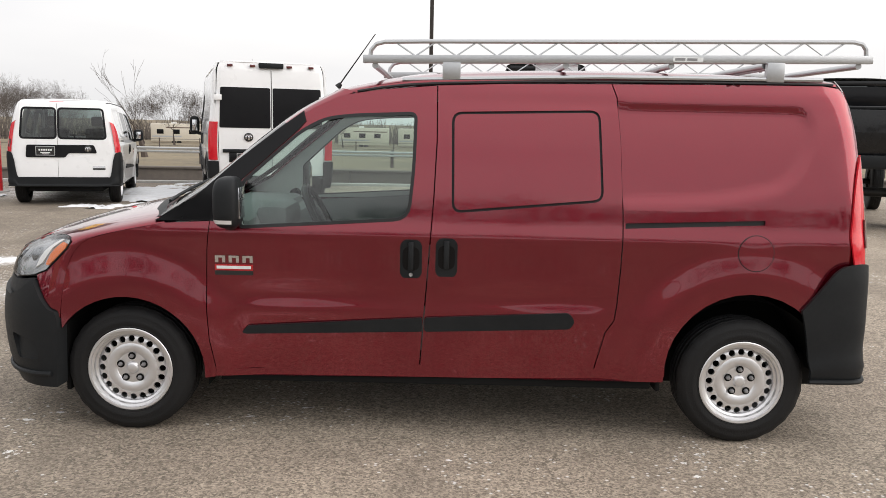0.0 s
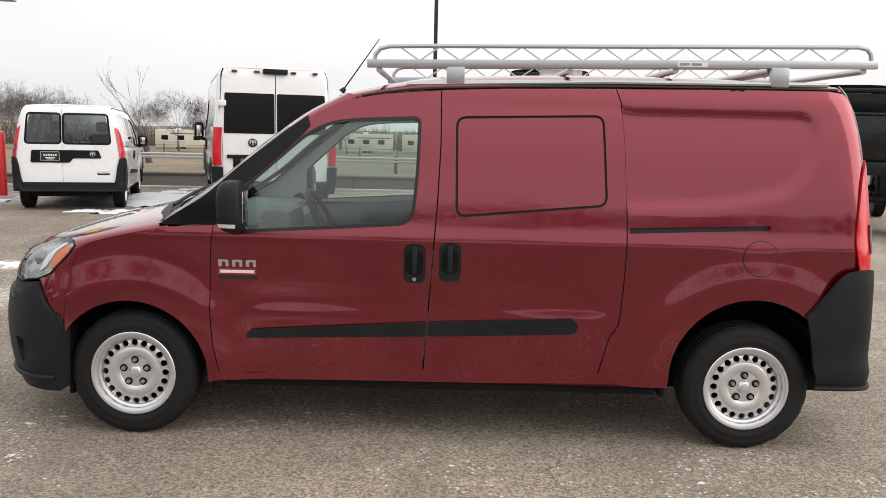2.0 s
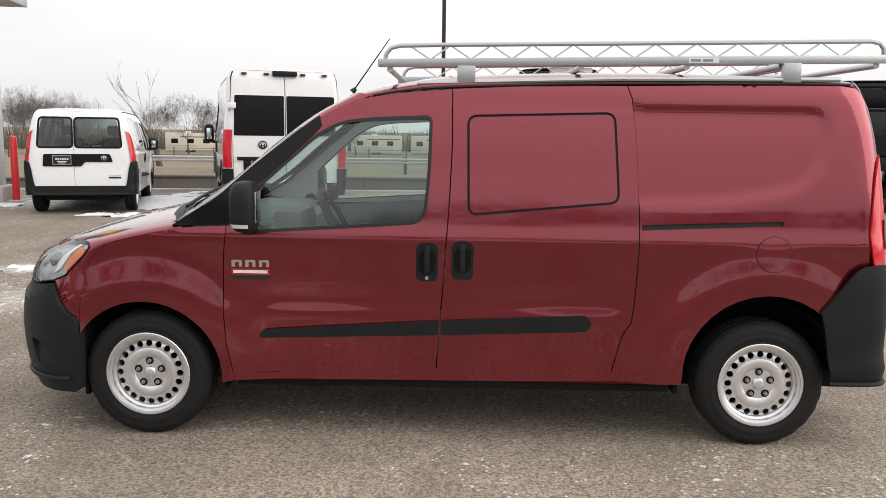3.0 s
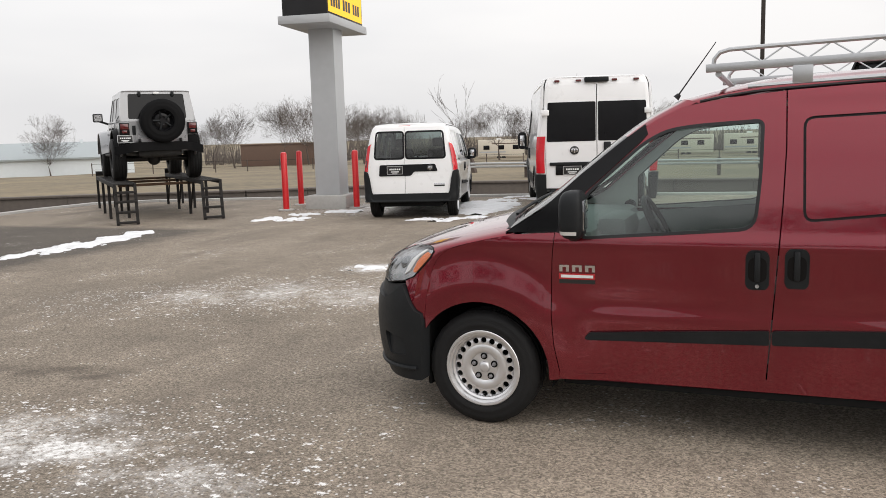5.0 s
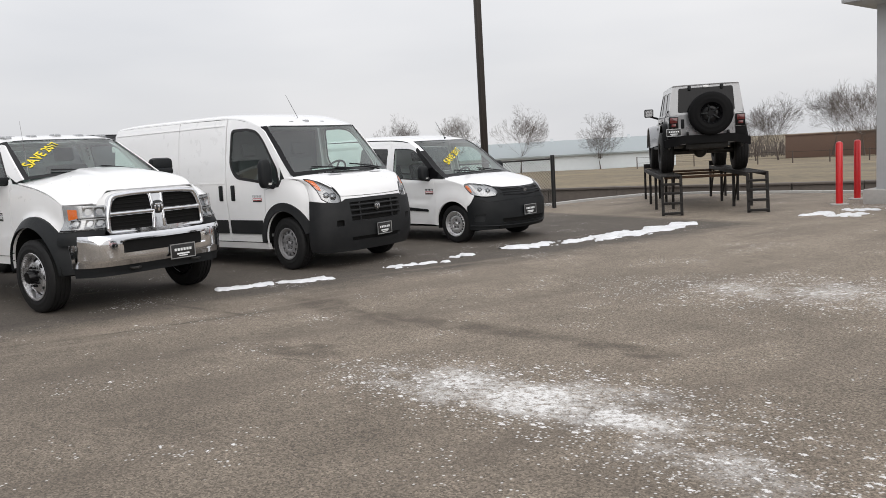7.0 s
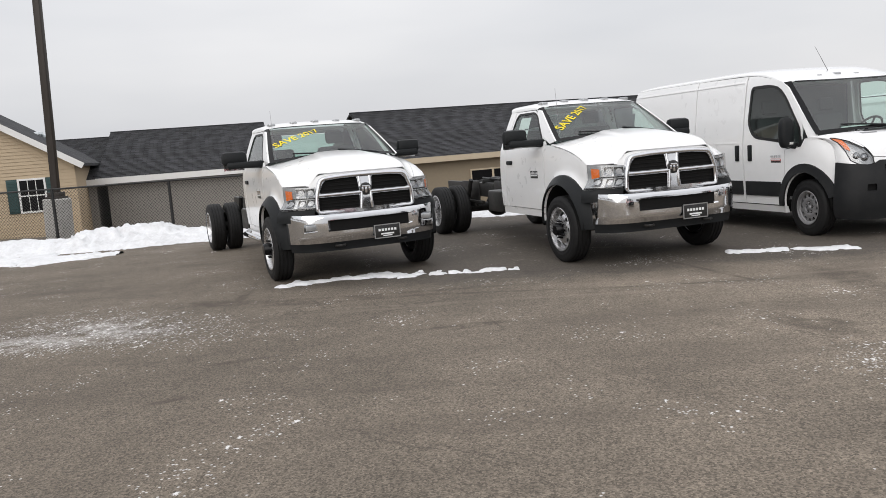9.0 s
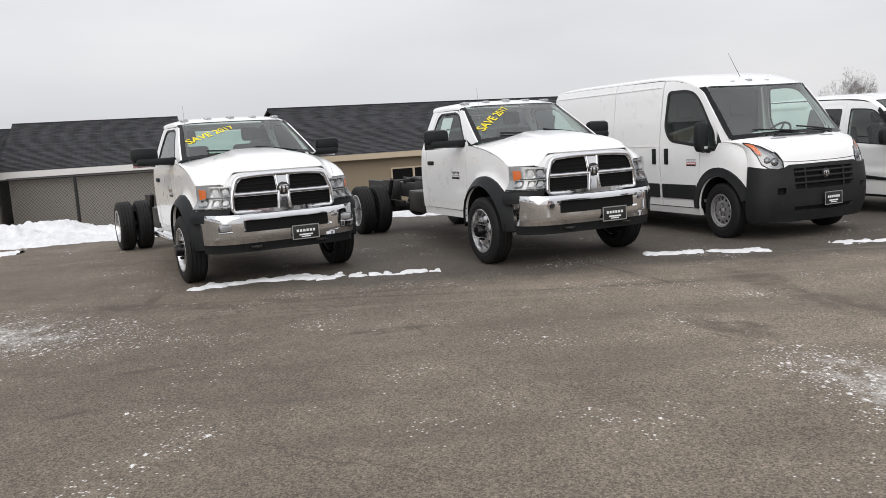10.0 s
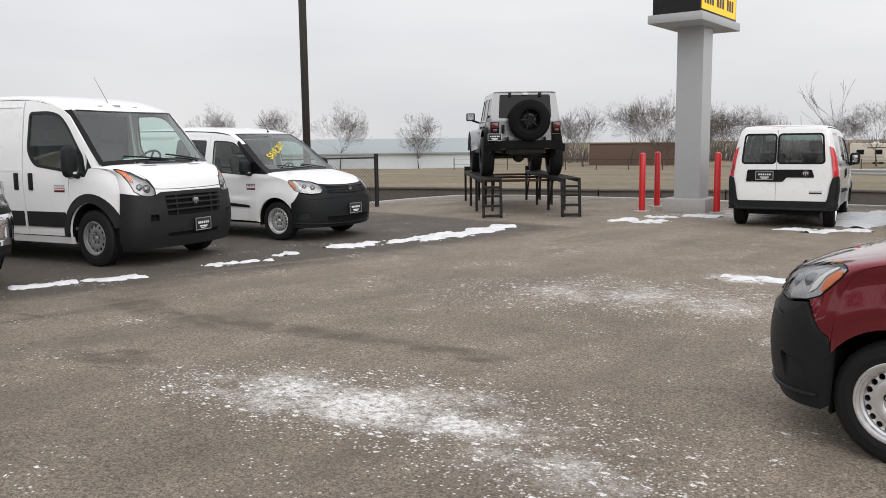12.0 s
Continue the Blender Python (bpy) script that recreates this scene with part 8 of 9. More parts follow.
def blob_patch(name, line, width, height, label, seed=0, cell=0.05, ragged=0.5):
    """Lying snow along a line: uneven, with a ragged rim, sinking below the asphalt where it ends."""
    L = [Vector(p) for p in line]
    lo = Vector((min(p.x for p in L) - width * 1.3, min(p.y for p in L) - width * 1.3))
    hi = Vector((max(p.x for p in L) + width * 1.3, max(p.y for p in L) + width * 1.3))
    nx, ny = max(4, int((hi.x - lo.x) / cell)), max(4, int((hi.y - lo.y) / cell))

    def h(x, y):
        d = 1e9
        for a, b in zip(L, L[1:]):
            ab = b - a
            t = max(0.0, min(1.0, ((x - a.x) * ab.x + (y - a.y) * ab.y) / max(1e-9, ab.length_squared)))
            d = min(d, math.hypot(x - a.x - ab.x * t, y - a.y - ab.y * t))
        f = 0.62 / width if ragged > 0.8 else 0.65 / width
        e = noise.fractal(Vector((x * f, y * f, seed * 7.1)), 1.0, 2.0, 5)
        g = noise.fractal(Vector((x * 9, y * 9, seed * 3.3)), 1.0, 2.0, 3)
        k = 1 - d / width + (2.1 * e - 0.18 if ragged > 0.8 else ragged * e) + (0.55 if ragged > 0.8 else 0.22) * g
        if k <= 0:
            return max(-0.03, 0.10 * k)
        return height * min(1.0, 1.3 * k) ** 0.7 * (1 + 0.25 * g) + 0.003

    bm = bmesh.new()
    rows = [[bm.verts.new((lo.x + (hi.x - lo.x) * i / nx, lo.y + (hi.y - lo.y) * j / ny, h(lo.x + (hi.x - lo.x) * i / nx, lo.y + (hi.y - lo.y) * j / ny))) for i in range(nx + 1)] for j in range(ny + 1)]
    for j in range(ny):
        for i in range(nx):
            q = (rows[j][i], rows[j][i + 1], rows[j + 1][i + 1], rows[j + 1][i])
            if max(p.co.z for p in q) > 0:
                bm.faces.new(q)
    for p in [p for p in bm.verts if not p.link_faces]:
        bm.verts.remove(p)
    return tagged(link(name, bm, SNOW, sharp=3.0), label, "snow", "patches of old snow", "stuff")


LOW = "thin ragged strip of old snow on asphalt"
blob_patch("snow_strip", [(-10.75, 3.7), (-10.68, 4.6), (-10.48, 5.5), (-10.8, 7.0), (-10.83, 7.6)], 0.22, 0.035, LOW, 1, 0.04, 0.9)
blob_patch("snow_strip", [(-10.52, 1.2), (-10.47, 1.65), (-10.38, 2.05)], 0.085, 0.025, LOW, 2, 0.04, 0.95)
blob_patch("snow_strip", [(-10.72, 2.35), (-10.7, 2.6)], 0.09, 0.03, LOW, 3, 0.04, 0.95)
blob_patch("snow_strip", [(-10.5, -0.5), (-10.3, 0.15)], 0.085, 0.025, LOW, 4, 0.04, 0.95)
blob_patch("snow_strip", [(-10.64, -1.3), (-10.54, -0.68)], 0.085, 0.025, LOW, 5, 0.04, 0.95)
blob_patch("snow_strip", [(-10.34, -6.95), (-10.66, -6.2), (-10.66, -5.6), (-10.53, -4.95)], 0.13, 0.03, LOW, 6, 0.04, 0.95)
blob_patch("snow_strip", [(-10.52, -4.75), (-10.5, -4.05)], 0.09, 0.03, LOW, 7, 0.04, 0.95)
blob_patch("snow_strip", [(-9.8, 10.15), (-9.2, 10.35)], 0.28, 0.035, LOW, 8, 0.04, 0.95)
blob_patch("snow_strip", [(-9.7, 11.15), (-9.35, 11.3)], 0.16, 0.03, LOW, 9, 0.04, 0.95)
blob_patch("snow_strip", [(-9.25, 11.65), (-8.9, 12.0)], 0.26, 0.03, LOW, 10, 0.04, 0.95)
blob_patch("snow_strip", [(-6.1, 12.2), (-6.35, 14.2), (-6.0, 15.3), (-5.2, 15.6)], 0.55, 0.04, LOW, 11, 0.07, 0.95)
blob_patch("snow_strip", [(-6.5, 10.5), (-5.6, 10.9)], 0.26, 0.03, LOW, 12, 0.04, 0.95)
blob_patch("snow_strip", [(-4.75, 4.85), (-4.4, 5.0)], 0.16, 0.02, LOW, 13, 0.04, 0.95)
blob_patch("snow_strip", [(9.0, 15.0), (10.2, 15.4)], 0.5, 0.04, LOW, 15, 0.08, 0.95)
blob_patch("snow_bank", [(-19.5, -22.0), (-18.4, -17.0), (-17.6, -13.6), (-17.9, -12.0), (-18.3, -9.6), (-18.6, -7.5)], 1.05, 0.20, "ploughed bank of white snow along the fence", 21, 0.09, 0.35)
blob_patch("snow_bank", [(-17.9, -12.7), (-18.2, -11.7)], 1.0, 0.34, "ploughed bank of white snow along the fence", 22, 0.08, 0.3)
blob_patch("snow_bank", [(-16.4, -16.5), (-15.8, -13.6), (-15.3, -12.2)], 0.55, 0.05, "thin edge of melting snow on asphalt", 23, 0.05, 0.9)
blob_patch("snow_bank", [(-18.9, -6.0), (-18.5, -3.0), (-18.2, 0.5)], 0.6, 0.16, "ploughed bank of white snow along the fence", 24, 0.09, 0.4)

# ---- fence, poles, sign, houses, distance ----
FENCE_STEEL = mat("black_coated_fence_steel", (0.012, 0.012, 0.012), 0.5, 0.1, 0.2, 10.0)
WIRE = mat("dark_chain_link_wire", (0.03, 0.03, 0.028), 0.5, 0.3, 0.1, 10.0)
POLE_BRONZE = mat("dark_bronze_pole_paint", (0.035, 0.028, 0.024), 0.45, 0.2, 0.15, 3.0)
SIGN_GREY = mat("light_grey_sign_metal", (0.44, 0.45, 0.46), 0.45, 0.1, 0.05, 1.5, dirt=0.05)
SIGN_BLACK = mat("black_sign_housing", (0.012, 0.012, 0.014), 0.4)
BOLLARD_RED = mat("glossy_red_bollard_sleeve", (0.62, 0.012, 0.016), 0.32, 0.0, 0.06, 4.0, coat=0.3, dirt=0.03)
SIDING = mat("beige_vinyl_siding", (0.47, 0.37, 0.25), 0.6, 0.0, 0.05, 2.0, rand=0.03)
# siding tone darkened to carry the shade below the eaves
SHADED_TAN = mat("shaded_olive_tan_siding", (0.25, 0.205, 0.145), 0.65, 0.0, 0.08, 2.0)
TAUPE = mat("taupe_garage_siding", (0.26, 0.245, 0.225), 0.65, 0.0, 0.06, 2.0)
SHINGLE = mat("dark_grey_roof_shingles", (0.030, 0.031, 0.035), 0.9, 0.0, 0.35, 6.0, bump=0.8, bump_scale=14.0, rand=0.18)
# courses of three-tab shingles: each tab its own tone, dark joints
_n, _l = SHINGLE.node_tree.nodes, SHINGLE.node_tree.links
_tc, _br = _n.new("ShaderNodeTexCoord"), _n.new("ShaderNodeTexBrick")
_br.inputs["Scale"].default_value, _br.inputs["Brick Width"].default_value, _br.inputs["Row Height"].default_value = 1.0, 0.34, 0.155
_br.inputs["Mortar Size"].default_value, _br.inputs["Mortar Smooth"].default_value, _br.inputs["Bias"].default_value = 0.012, 0.3, 0.0
_br.inputs["Color1"].default_value, _br.inputs["Color2"].default_value, _br.inputs["Mortar"].default_value = (0.45, 0.45, 0.45, 1), (1.65, 1.63, 1.62, 1), (0.22, 0.22, 0.22, 1)
_mx = _n.new("ShaderNodeVectorMath")
_mx.operation = "MULTIPLY"
_l.new(_tc.outputs["Object"], _br.inputs["Vector"])
_b = _n["Principled BSDF"]
_l.new(_b.inputs["Base Color"].links[0].from_socket, _mx.inputs[0])
_l.new(_br.outputs["Color"], _mx.inputs[1])
_l.new(_mx.outputs["Vector"], _b.inputs["Base Color"])
WHITE_TRIM = mat("white_painted_trim", (0.76, 0.76, 0.75), 0.5, 0.0, 0.04, 2.0)
BEIGE_TRIM = mat("beige_painted_fascia", (0.50, 0.42, 0.31), 0.55, 0.0, 0.05, 2.0)
SHUTTER = mat("dark_green_shutter", (0.018, 0.055, 0.055), 0.55, 0.0, 0.08, 3.0)
BARK = mat("grey_brown_bark", (0.085, 0.066, 0.056), 0.9, 0.0, 0.25, 3.0, rand=0.15)
TWIG = mat("pale_grey_brown_twigs", (0.110, 0.092, 0.080), 0.9, 0.0, 0.25, 3.0, rand=0.15)
METAL_ROOF = mat("pale_grey_metal_roof", (0.33, 0.37, 0.38), 0.55, 0.0, 0.06, 0.5)
METAL_WALL = mat("white_metal_wall", (0.62, 0.66, 0.68), 0.55, 0.0, 0.05, 0.5)
BRICK_FAR = mat("brown_brick_far", (0.125, 0.08, 0.06), 0.85, 0.0, 0.15, 1.0)
RV_CREAM = mat("cream_trailer_skin", (0.62, 0.57, 0.48), 0.5, 0.0, 0.06, 0.8)
LED_YELLOW = bpy.data.materials.new("lit_yellow_display")
LED_YELLOW.use_nodes = True
_b = LED_YELLOW.node_tree.nodes["Principled BSDF"]
_b.inputs["Base Color"].default_value = (0.5, 0.30, 0.01, 1)
_b.inputs["Emission Color"].default_value = (1.0, 0.55, 0.02, 1)
_b.inputs["Emission Strength"].default_value = 0.75

# chain-link fence
fence = thing("chain_link_fence", Matrix(), "black chain-link fence behind the parked vehicles", "fence")
FENCE_LINE = [Vector((-16.8, 9.45)), Vector((-20.05, -12.0)), Vector((-20.15, -15.0)), Vector((-20.9, -27.0))]
FENCE_H = 1.27
posts = []
for a, b in zip(FENCE_LINE, FENCE_LINE[1:]):
    n_ = max(1, round((b - a).length / 3.0))
    posts += [a.lerp(b, i / n_) for i in range(n_)]
posts.append(FENCE_LINE[-1])
for i, p in enumerate(posts):
    if -8.0 < p.y < -0.5:
        continue
    bm = bmesh.new()
    r = 0.055 if i == 0 else 0.038
    tube(bm, [(p.x, p.y, -0.15), (p.x, p.y, FENCE_H + (0.10 if i == 0 else 0.02))], r, 10)
    part("post", bm, FENCE_STEEL, fence)
    if i + 1 < len(posts) and not -9.5 < (p.y + posts[i + 1].y) / 2 < 1.0:
        q = posts[i + 1]
        bm = bmesh.new()
        tube(bm, [(p.x, p.y, FENCE_H), (q.x, q.y, FENCE_H)], 0.022, 8)
        part("top_rail", bm, FENCE_STEEL, fence)
        bm = bmesh.new()
        L_ = (q - p).length
        step, hh = 0.085, FENCE_H - 0.06
        k = -int(hh / step)
        while k * step < L_:
            for sg in (1, -1):
                s0, z0, s1, z1 = (k * step, 0.03, k * step + hh, 0.03 + hh) if sg > 0 else (k * step, 0.03 + hh, k * step + hh, 0.03)
                if s0 < 0:
                    z0 += -s0 * sg
                    s0 = 0
                if s1 > L_:
                    z1 -= (s1 - L_) * sg
                    s1 = L_
                if s1 > s0:
                    A_, B_ = p.lerp(q, s0 / L_), p.lerp(q, s1 / L_)
                    tube(bm, [(A_.x, A_.y, z0), (B_.x, B_.y, z1)], 0.0045, 3, cap=False)
            k += 1
        tagged(part("chain_link", bm, WIRE, fence), kind="stuff")

# lamp poles
def lamp_pole(x, y, h, label, pedestal=1.1, w=0.085, z0=0.0):
    v = thing("light_pole", pose(x, y, z0), label, "light pole")
    if pedestal:
        bm = bmesh.new()
        tube(bm, [(0, 0, -0.2), (0, 0, pedestal - 0.03), (0, 0, pedestal)], [0.34, 0.34, 0.31], 28)
        part("pedestal", bm, CONCRETE, v, "pale round concrete pedestal")
    part("base_plate", boxes((-0.21, 0.21, -0.21, 0.21, pedestal, pedestal + 0.05), (-0.16, 0.16, -0.16, 0.16, pedestal + 0.04, pedestal + 0.16), bevel=0.01), POLE_BRONZE, v)
    bm = bmesh.new()
    box(bm, -w, w, -w, w, 0, h - pedestal, 0.015, Matrix.Translation((0, 0, pedestal + 0.05)))
    part("shaft", bm, POLE_BRONZE, v)
    for s in (1, -1):
        part("lamp_head", boxes((-0.18, 0.18, s * 0.75 - 0.38, s * 0.75 + 0.38, h - 0.05, h + 0.12), bevel=0.03), POLE_BRONZE, v)
        bm = bmesh.new()
        tube(bm, [(0, 0, h - 0.05), (0, s * 0.4, h)], 0.04, 8)
        part("arm", bm, POLE_BRONZE, v)
    return v


lamp_pole(-20.9, 10.2, 12.0, "dark bronze square light pole beyond the fence", 0.9)
lamp_pole(-20.75, -15.25, 12.0, "dark bronze square light pole on a pale concrete pedestal", 1.02).rotation_euler.x = radians(-2.0)
lamp_pole(-0.75, 36.0, 15.0, "dark light pole beyond the road", 0.0, 0.09, -0.4)

# pylon sign
sign = thing("pylon_sign", pose(-9.86, 13.06, 0, 0, 0, 9.3), "tall grey pylon sign with a lit yellow display", "sign")
part("footing", boxes((-0.50, 0.50, -0.50, 0.50, -0.1, 0.31), bevel=0.02), CONCRETE, sign, "square pale concrete footing")
part("column", boxes((-0.30, 0.30, -0.30, 0.30, 0.31, 4.25), bevel=0.006), SIGN_GREY, sign, smooth=False)
part("soffit", boxes((-0.60, 0.60, -1.30, 1.30, 4.12, 4.30), bevel=0.01), SIGN_GREY, sign)
cab = part("cabinet", boxes((-0.52, 0.52, -1.22, 1.22, 4.30, 6.60), bevel=0.01), SIGN_BLACK, sign, "black display cabinet")
part("display", boxes((0.522, 0.53, -1.15, 1.15, 4.37, 5.30)), LED_YELLOW, cab, "yellow lit display with dark bars")
for z, ys in ((4.62, ((-1.0, -0.35), (-0.2, 0.35), (0.5, 1.0))), (5.02, ((-1.0, -0.1), (0.1, 0.9)))):
    for y0, y1 in ys:
        n_ = max(2, int((y1 - y0) / 0.16))
        for i in range(n_):
            part("lettering", boxes((0.531, 0.534, y0 + (y1 - y0) * i / n_, y0 + (y1 - y0) * (i + 0.7) / n_, z - 0.12, z + 0.12)), SIGN_BLACK, cab)
part("upper_display", boxes((0.522, 0.53, -1.15, 1.15, 5.40, 6.5)), SIGN_BLACK, cab)

# bollards
for x, y in ((-10.63, 12.22), (-9.15, 12.92), (-11.1, 13.65)):
    v = thing("bollard", pose(x, y, 0), "bright red plastic-sleeved steel bollard", "bollard", "bollards round the pylon sign")
    bm = bmesh.new()
    tube(bm, [(0, 0, 0.0), (0, 0, 1.30), (0, 0, 1.335), (0, 0, 1.35)], [0.072, 0.072, 0.058, 0.02], 20)
    part("sleeve", bm, BOLLARD_RED, v)
    bm = bmesh.new()
    tube(bm, [(0, 0, -0.05), (0, 0, 0.02), (0, 0, 0.03)], [0.19, 0.19, 0.15], 20)
    part("collar", bm, CONCRETE, v, "pale concrete collar")

# houses behind the fence
def pitched(name, label, origin, turn, length, depth, eave, rise, ground, wall_mat, fascia_mat, gable_front=False, over=0.35, front=()):
    """A one-storey house. Its front wall runs along local x at y = 0 and faces -y."""
    v = thing(name, Matrix.Translation((*origin, 0)) @ Matrix.Rotation(radians(turn), 4, "Z"), label, "house")
    zt = eave
    wall_ = part("wall", boxes((0, length, 0, 0.15, ground, zt)), wall_mat, v, smooth=False)
    for q in ((0, length, depth - 0.15, depth), (0, 0.15, 0.15, depth - 0.15), (length - 0.15, length, 0.15, depth - 0.15)):
        part("wall", boxes((*q, ground, zt)), wall_mat, v, smooth=False)
    bm = bmesh.new()
    t = 0.10
    if gable_front:
        mid = length / 2
        prof = [(-over, eave - rise * over / mid), (mid, eave + rise), (length + over, eave - rise * over / mid)]
        for (x0, z0), (x1, z1) in zip(prof, prof[1:]):
            q = [(x0, -over, z0), (x1, -over, z1), (x1, depth + over, z1), (x0, depth + over, z0)]
            lo_ = [bm.verts.new((x, y, z)) for x, y, z in q]
            hi_ = [bm.verts.new((x, y, z + t)) for x, y, z in q]
            bm.faces.new(hi_)
            bm.faces.new(lo_[::-1])
            for i in range(4):
                bm.faces.new((lo_[i], lo_[(i + 1) % 4], hi_[(i + 1) % 4], hi_[i]))
        for y in (0.0, depth - 0.15):
            g = bmesh.new()
            tri = [g.verts.new(p) for p in ((0, y, eave), (length, y, eave), (mid, y, eave + rise))]
            tri2 = [g.verts.new((p.co.x, p.co.y + 0.15, p.co.z)) for p in tri]
            g.faces.new(tri)
            g.faces.new(tri2[::-1])
            for i in range(3):
                g.faces.new((tri[i], tri[(i + 1) % 3], tri2[(i + 1) % 3], tri2[i]))
            part("gable", g, wall_mat, v, smooth=False)
        for (x0, z0), (x1, z1) in zip(prof, prof[1:]):
            bm2 = bmesh.new()
            ang = math.atan2(z1 - z0, x1 - x0)
            box(bm2, 0, math.hypot(x1 - x0, z1 - z0), -over - 0.03, -over, -0.09, 0.10, 0.0, Matrix.Translation((x0, 0, z0)) @ Matrix.Rotation(-ang, 4, "Y"))
            part("rake_board", bm2, fascia_mat, v, "white rake board", smooth=False)
        # siding courses
        z = ground + 0.11
        k = 0
        while z < eave + rise - 0.15:
            w0 = 0 if z < eave else (z - eave) / rise * mid
            bm2 = bmesh.new()
            q = [bm2.verts.new(p) for p in ((w0, -0.002, z + 0.11), (length - w0, -0.002, z + 0.11), (length - w0, -0.022, z), (w0, -0.022, z), (w0, 0.0, z), (length - w0, 0.0, z))]
            bm2.faces.new((q[0], q[1], q[2], q[3]))
            bm2.faces.new((q[3], q[2], q[5], q[4]))
            part("siding_board", bm2, wall_mat, wall_, smooth=False)
            z += 0.11
    else:
        mid = depth / 2
        prof = [(-over, eave - rise * over / mid), (mid, eave + rise), (depth + over, eave - rise * over / mid)]
        for (y0, z0), (y1, z1) in zip(prof, prof[1:]):
            q = [(-over, y0, z0), (length + over, y0, z0), (length + over, y1, z1), (-over, y1, z1)]
            lo_ = [bm.verts.new(p) for p in q]
            hi_ = [bm.verts.new((x, y, z + t)) for x, y, z in q]
            bm.faces.new(hi_)
            bm.faces.new(lo_[::-1])
            for i in range(4):
                bm.faces.new((lo_[i], lo_[(i + 1) % 4], hi_[(i + 1) % 4], hi_[i]))
        part("fascia", boxes((-over, length + over, -over - 0.04, -over, prof[0][1] - 0.10, prof[0][1] + 0.12)), fascia_mat, v, "eave fascia and gutter", smooth=False)
        part("ridge_cap", boxes((-over, length + over, mid - 0.12, mid + 0.12, eave + rise + t - 0.03, eave + rise + t + 0.03)), SHINGLE, v, smooth=False)
        # shingle courses, each a little proud of the one above
        slope = math.hypot(mid + over, rise * (1 + over / mid))
        n_ = int(slope / 0.16)
        for k in range(n_):
            f0, f1 = k / n_, (k + 1) / n_
            y0, z0 = -over + (mid + over) * f0, prof[0][1] + (eave + rise - prof[0][1]) * f0 + t
            y1, z1 = -over + (mid + over) * f1, prof[0][1] + (eave + rise - prof[0][1]) * f1 + t
            bm2 = bmesh.new()
            q = [bm2.verts.new(p) for p in ((-over, y0 - 0.01, z0 + 0.022), (length + over, y0 - 0.01, z0 + 0.022), (length + over, y1, z1 + 0.005), (-over, y1, z1 + 0.005), (-over, y0 - 0.01, z0), (length + over, y0 - 0.01, z0))]
            bm2.faces.new((q[0], q[1], q[2], q[3]))
            bm2.faces.new((q[4], q[5], q[1], q[0]))
            part("shingle_course", bm2, SHINGLE, v, smooth=False)
    part("roof", bm, SHINGLE, v, smooth=False)
    for kind_, x, z, w, h in front:
        edge_mat = WHITE_TRIM if kind_ == "shutters" else BEIGE_TRIM
        wd = part("window", boxes((x - 0.06, x + w + 0.06, -0.06, -0.02, z - 0.06, z), (x - 0.06, x + w + 0.06, -0.06, -0.02, z + h, z + h + 0.06), (x - 0.06, x, -0.06, -0.02, z, z + h), (x + w, x + w + 0.06, -0.06, -0.02, z, z + h)), edge_mat, v, "white-framed window" if kind_ == "shutters" else "beige-framed window", smooth=False)
        part("pane", boxes((x, x + w, -0.045, -0.03, z, z + h)), GLOSS_BLACK, wd, "dark pane", smooth=False)
        bars = [(x + 0.40 * w, x + 0.40 * w + 0.09, -0.055, -0.043, z, z + h)] if kind_ != "shutters" else [(x + w / 3 - 0.01, x + w / 3 + 0.01, -0.052, -0.044, z, z + h), (x + 2 * w / 3 - 0.01, x + 2 * w / 3 + 0.01, -0.052, -0.044, z, z + h), (x, x + w, -0.055, -0.043, z + h / 2 - 0.02, z + h / 2 + 0.02)]
        for q in bars:
            part("glazing_bar", boxes(q), edge_mat, wd, smooth=False)
        if kind_ == "shutters":
            for x0 in (x - 0.06 - 0.34, x + w + 0.06):
                sh = part("shutter", boxes((x0 + 0.01, x0 + 0.33, -0.06, -0.02, z - 0.05, z + h + 0.05), bevel=0.01), SHUTTER, v, "dark green louvred shutter")
                for k in range(10):
                    zz = z + 0.02 + k * h / 10
                    part("louvre", boxes((x0 + 0.05, x0 + 0.29, -0.072, -0.058, zz, zz + h / 10 - 0.03)), SHUTTER, sh, smooth=False)
    return v


# gable house: its right corner stands behind the light pole
pitched("house", "beige vinyl-sided gable house with dark shingle roof", (-23.55, -26.9), 109.5, 9.8, 6.5, 2.02, 3.0, -1.3, SIDING, WHITE_TRIM, True, 0.3, front=(("shutters", 8.10, 0.50, 0.72, 1.00),))
pitched("house", "long low house with dark shingle roof and taupe wall", (-29.9, -18.05), 108.0, 5.9, 13.0, 1.33, 1.82, -1.4, TAUPE, WHITE_TRIM)
pitched("house", "short lower wing with dark shingle roof between two houses", (-28.75, -21.55), 108.0, 3.3, 13.0, 1.30, 1.65, -1.4, TAUPE, WHITE_TRIM)
pitched("house", "long low house with dark shingle roof and beige eaves", (-32.4, -7.4), 112.0, 15.0, 13.0, 1.18, 2.09, -1.4, SHADED_TAN, BEIGE_TRIM, front=(("plain", 2.9, -0.25, 2.2, 0.75),))
for x, y, z in ((-30.75, -20.85, 3.28), (-31.05, -20.76, 3.17)):
    v = thing("roof_vent", pose(x, y, z - 0.25), "pale round roof vent on the shingle roof", "vent")
    bm = bmesh.new()
    tube(bm, [(0, 0, -0.25), (0, 0, 0.10), (0, 0, 0.12), (0, 0, 0.2), (0, 0, 0.24)], [0.09, 0.09, 0.2, 0.17, 0.05], 14)
    part("cowl", bm, METAL_WALL, v)

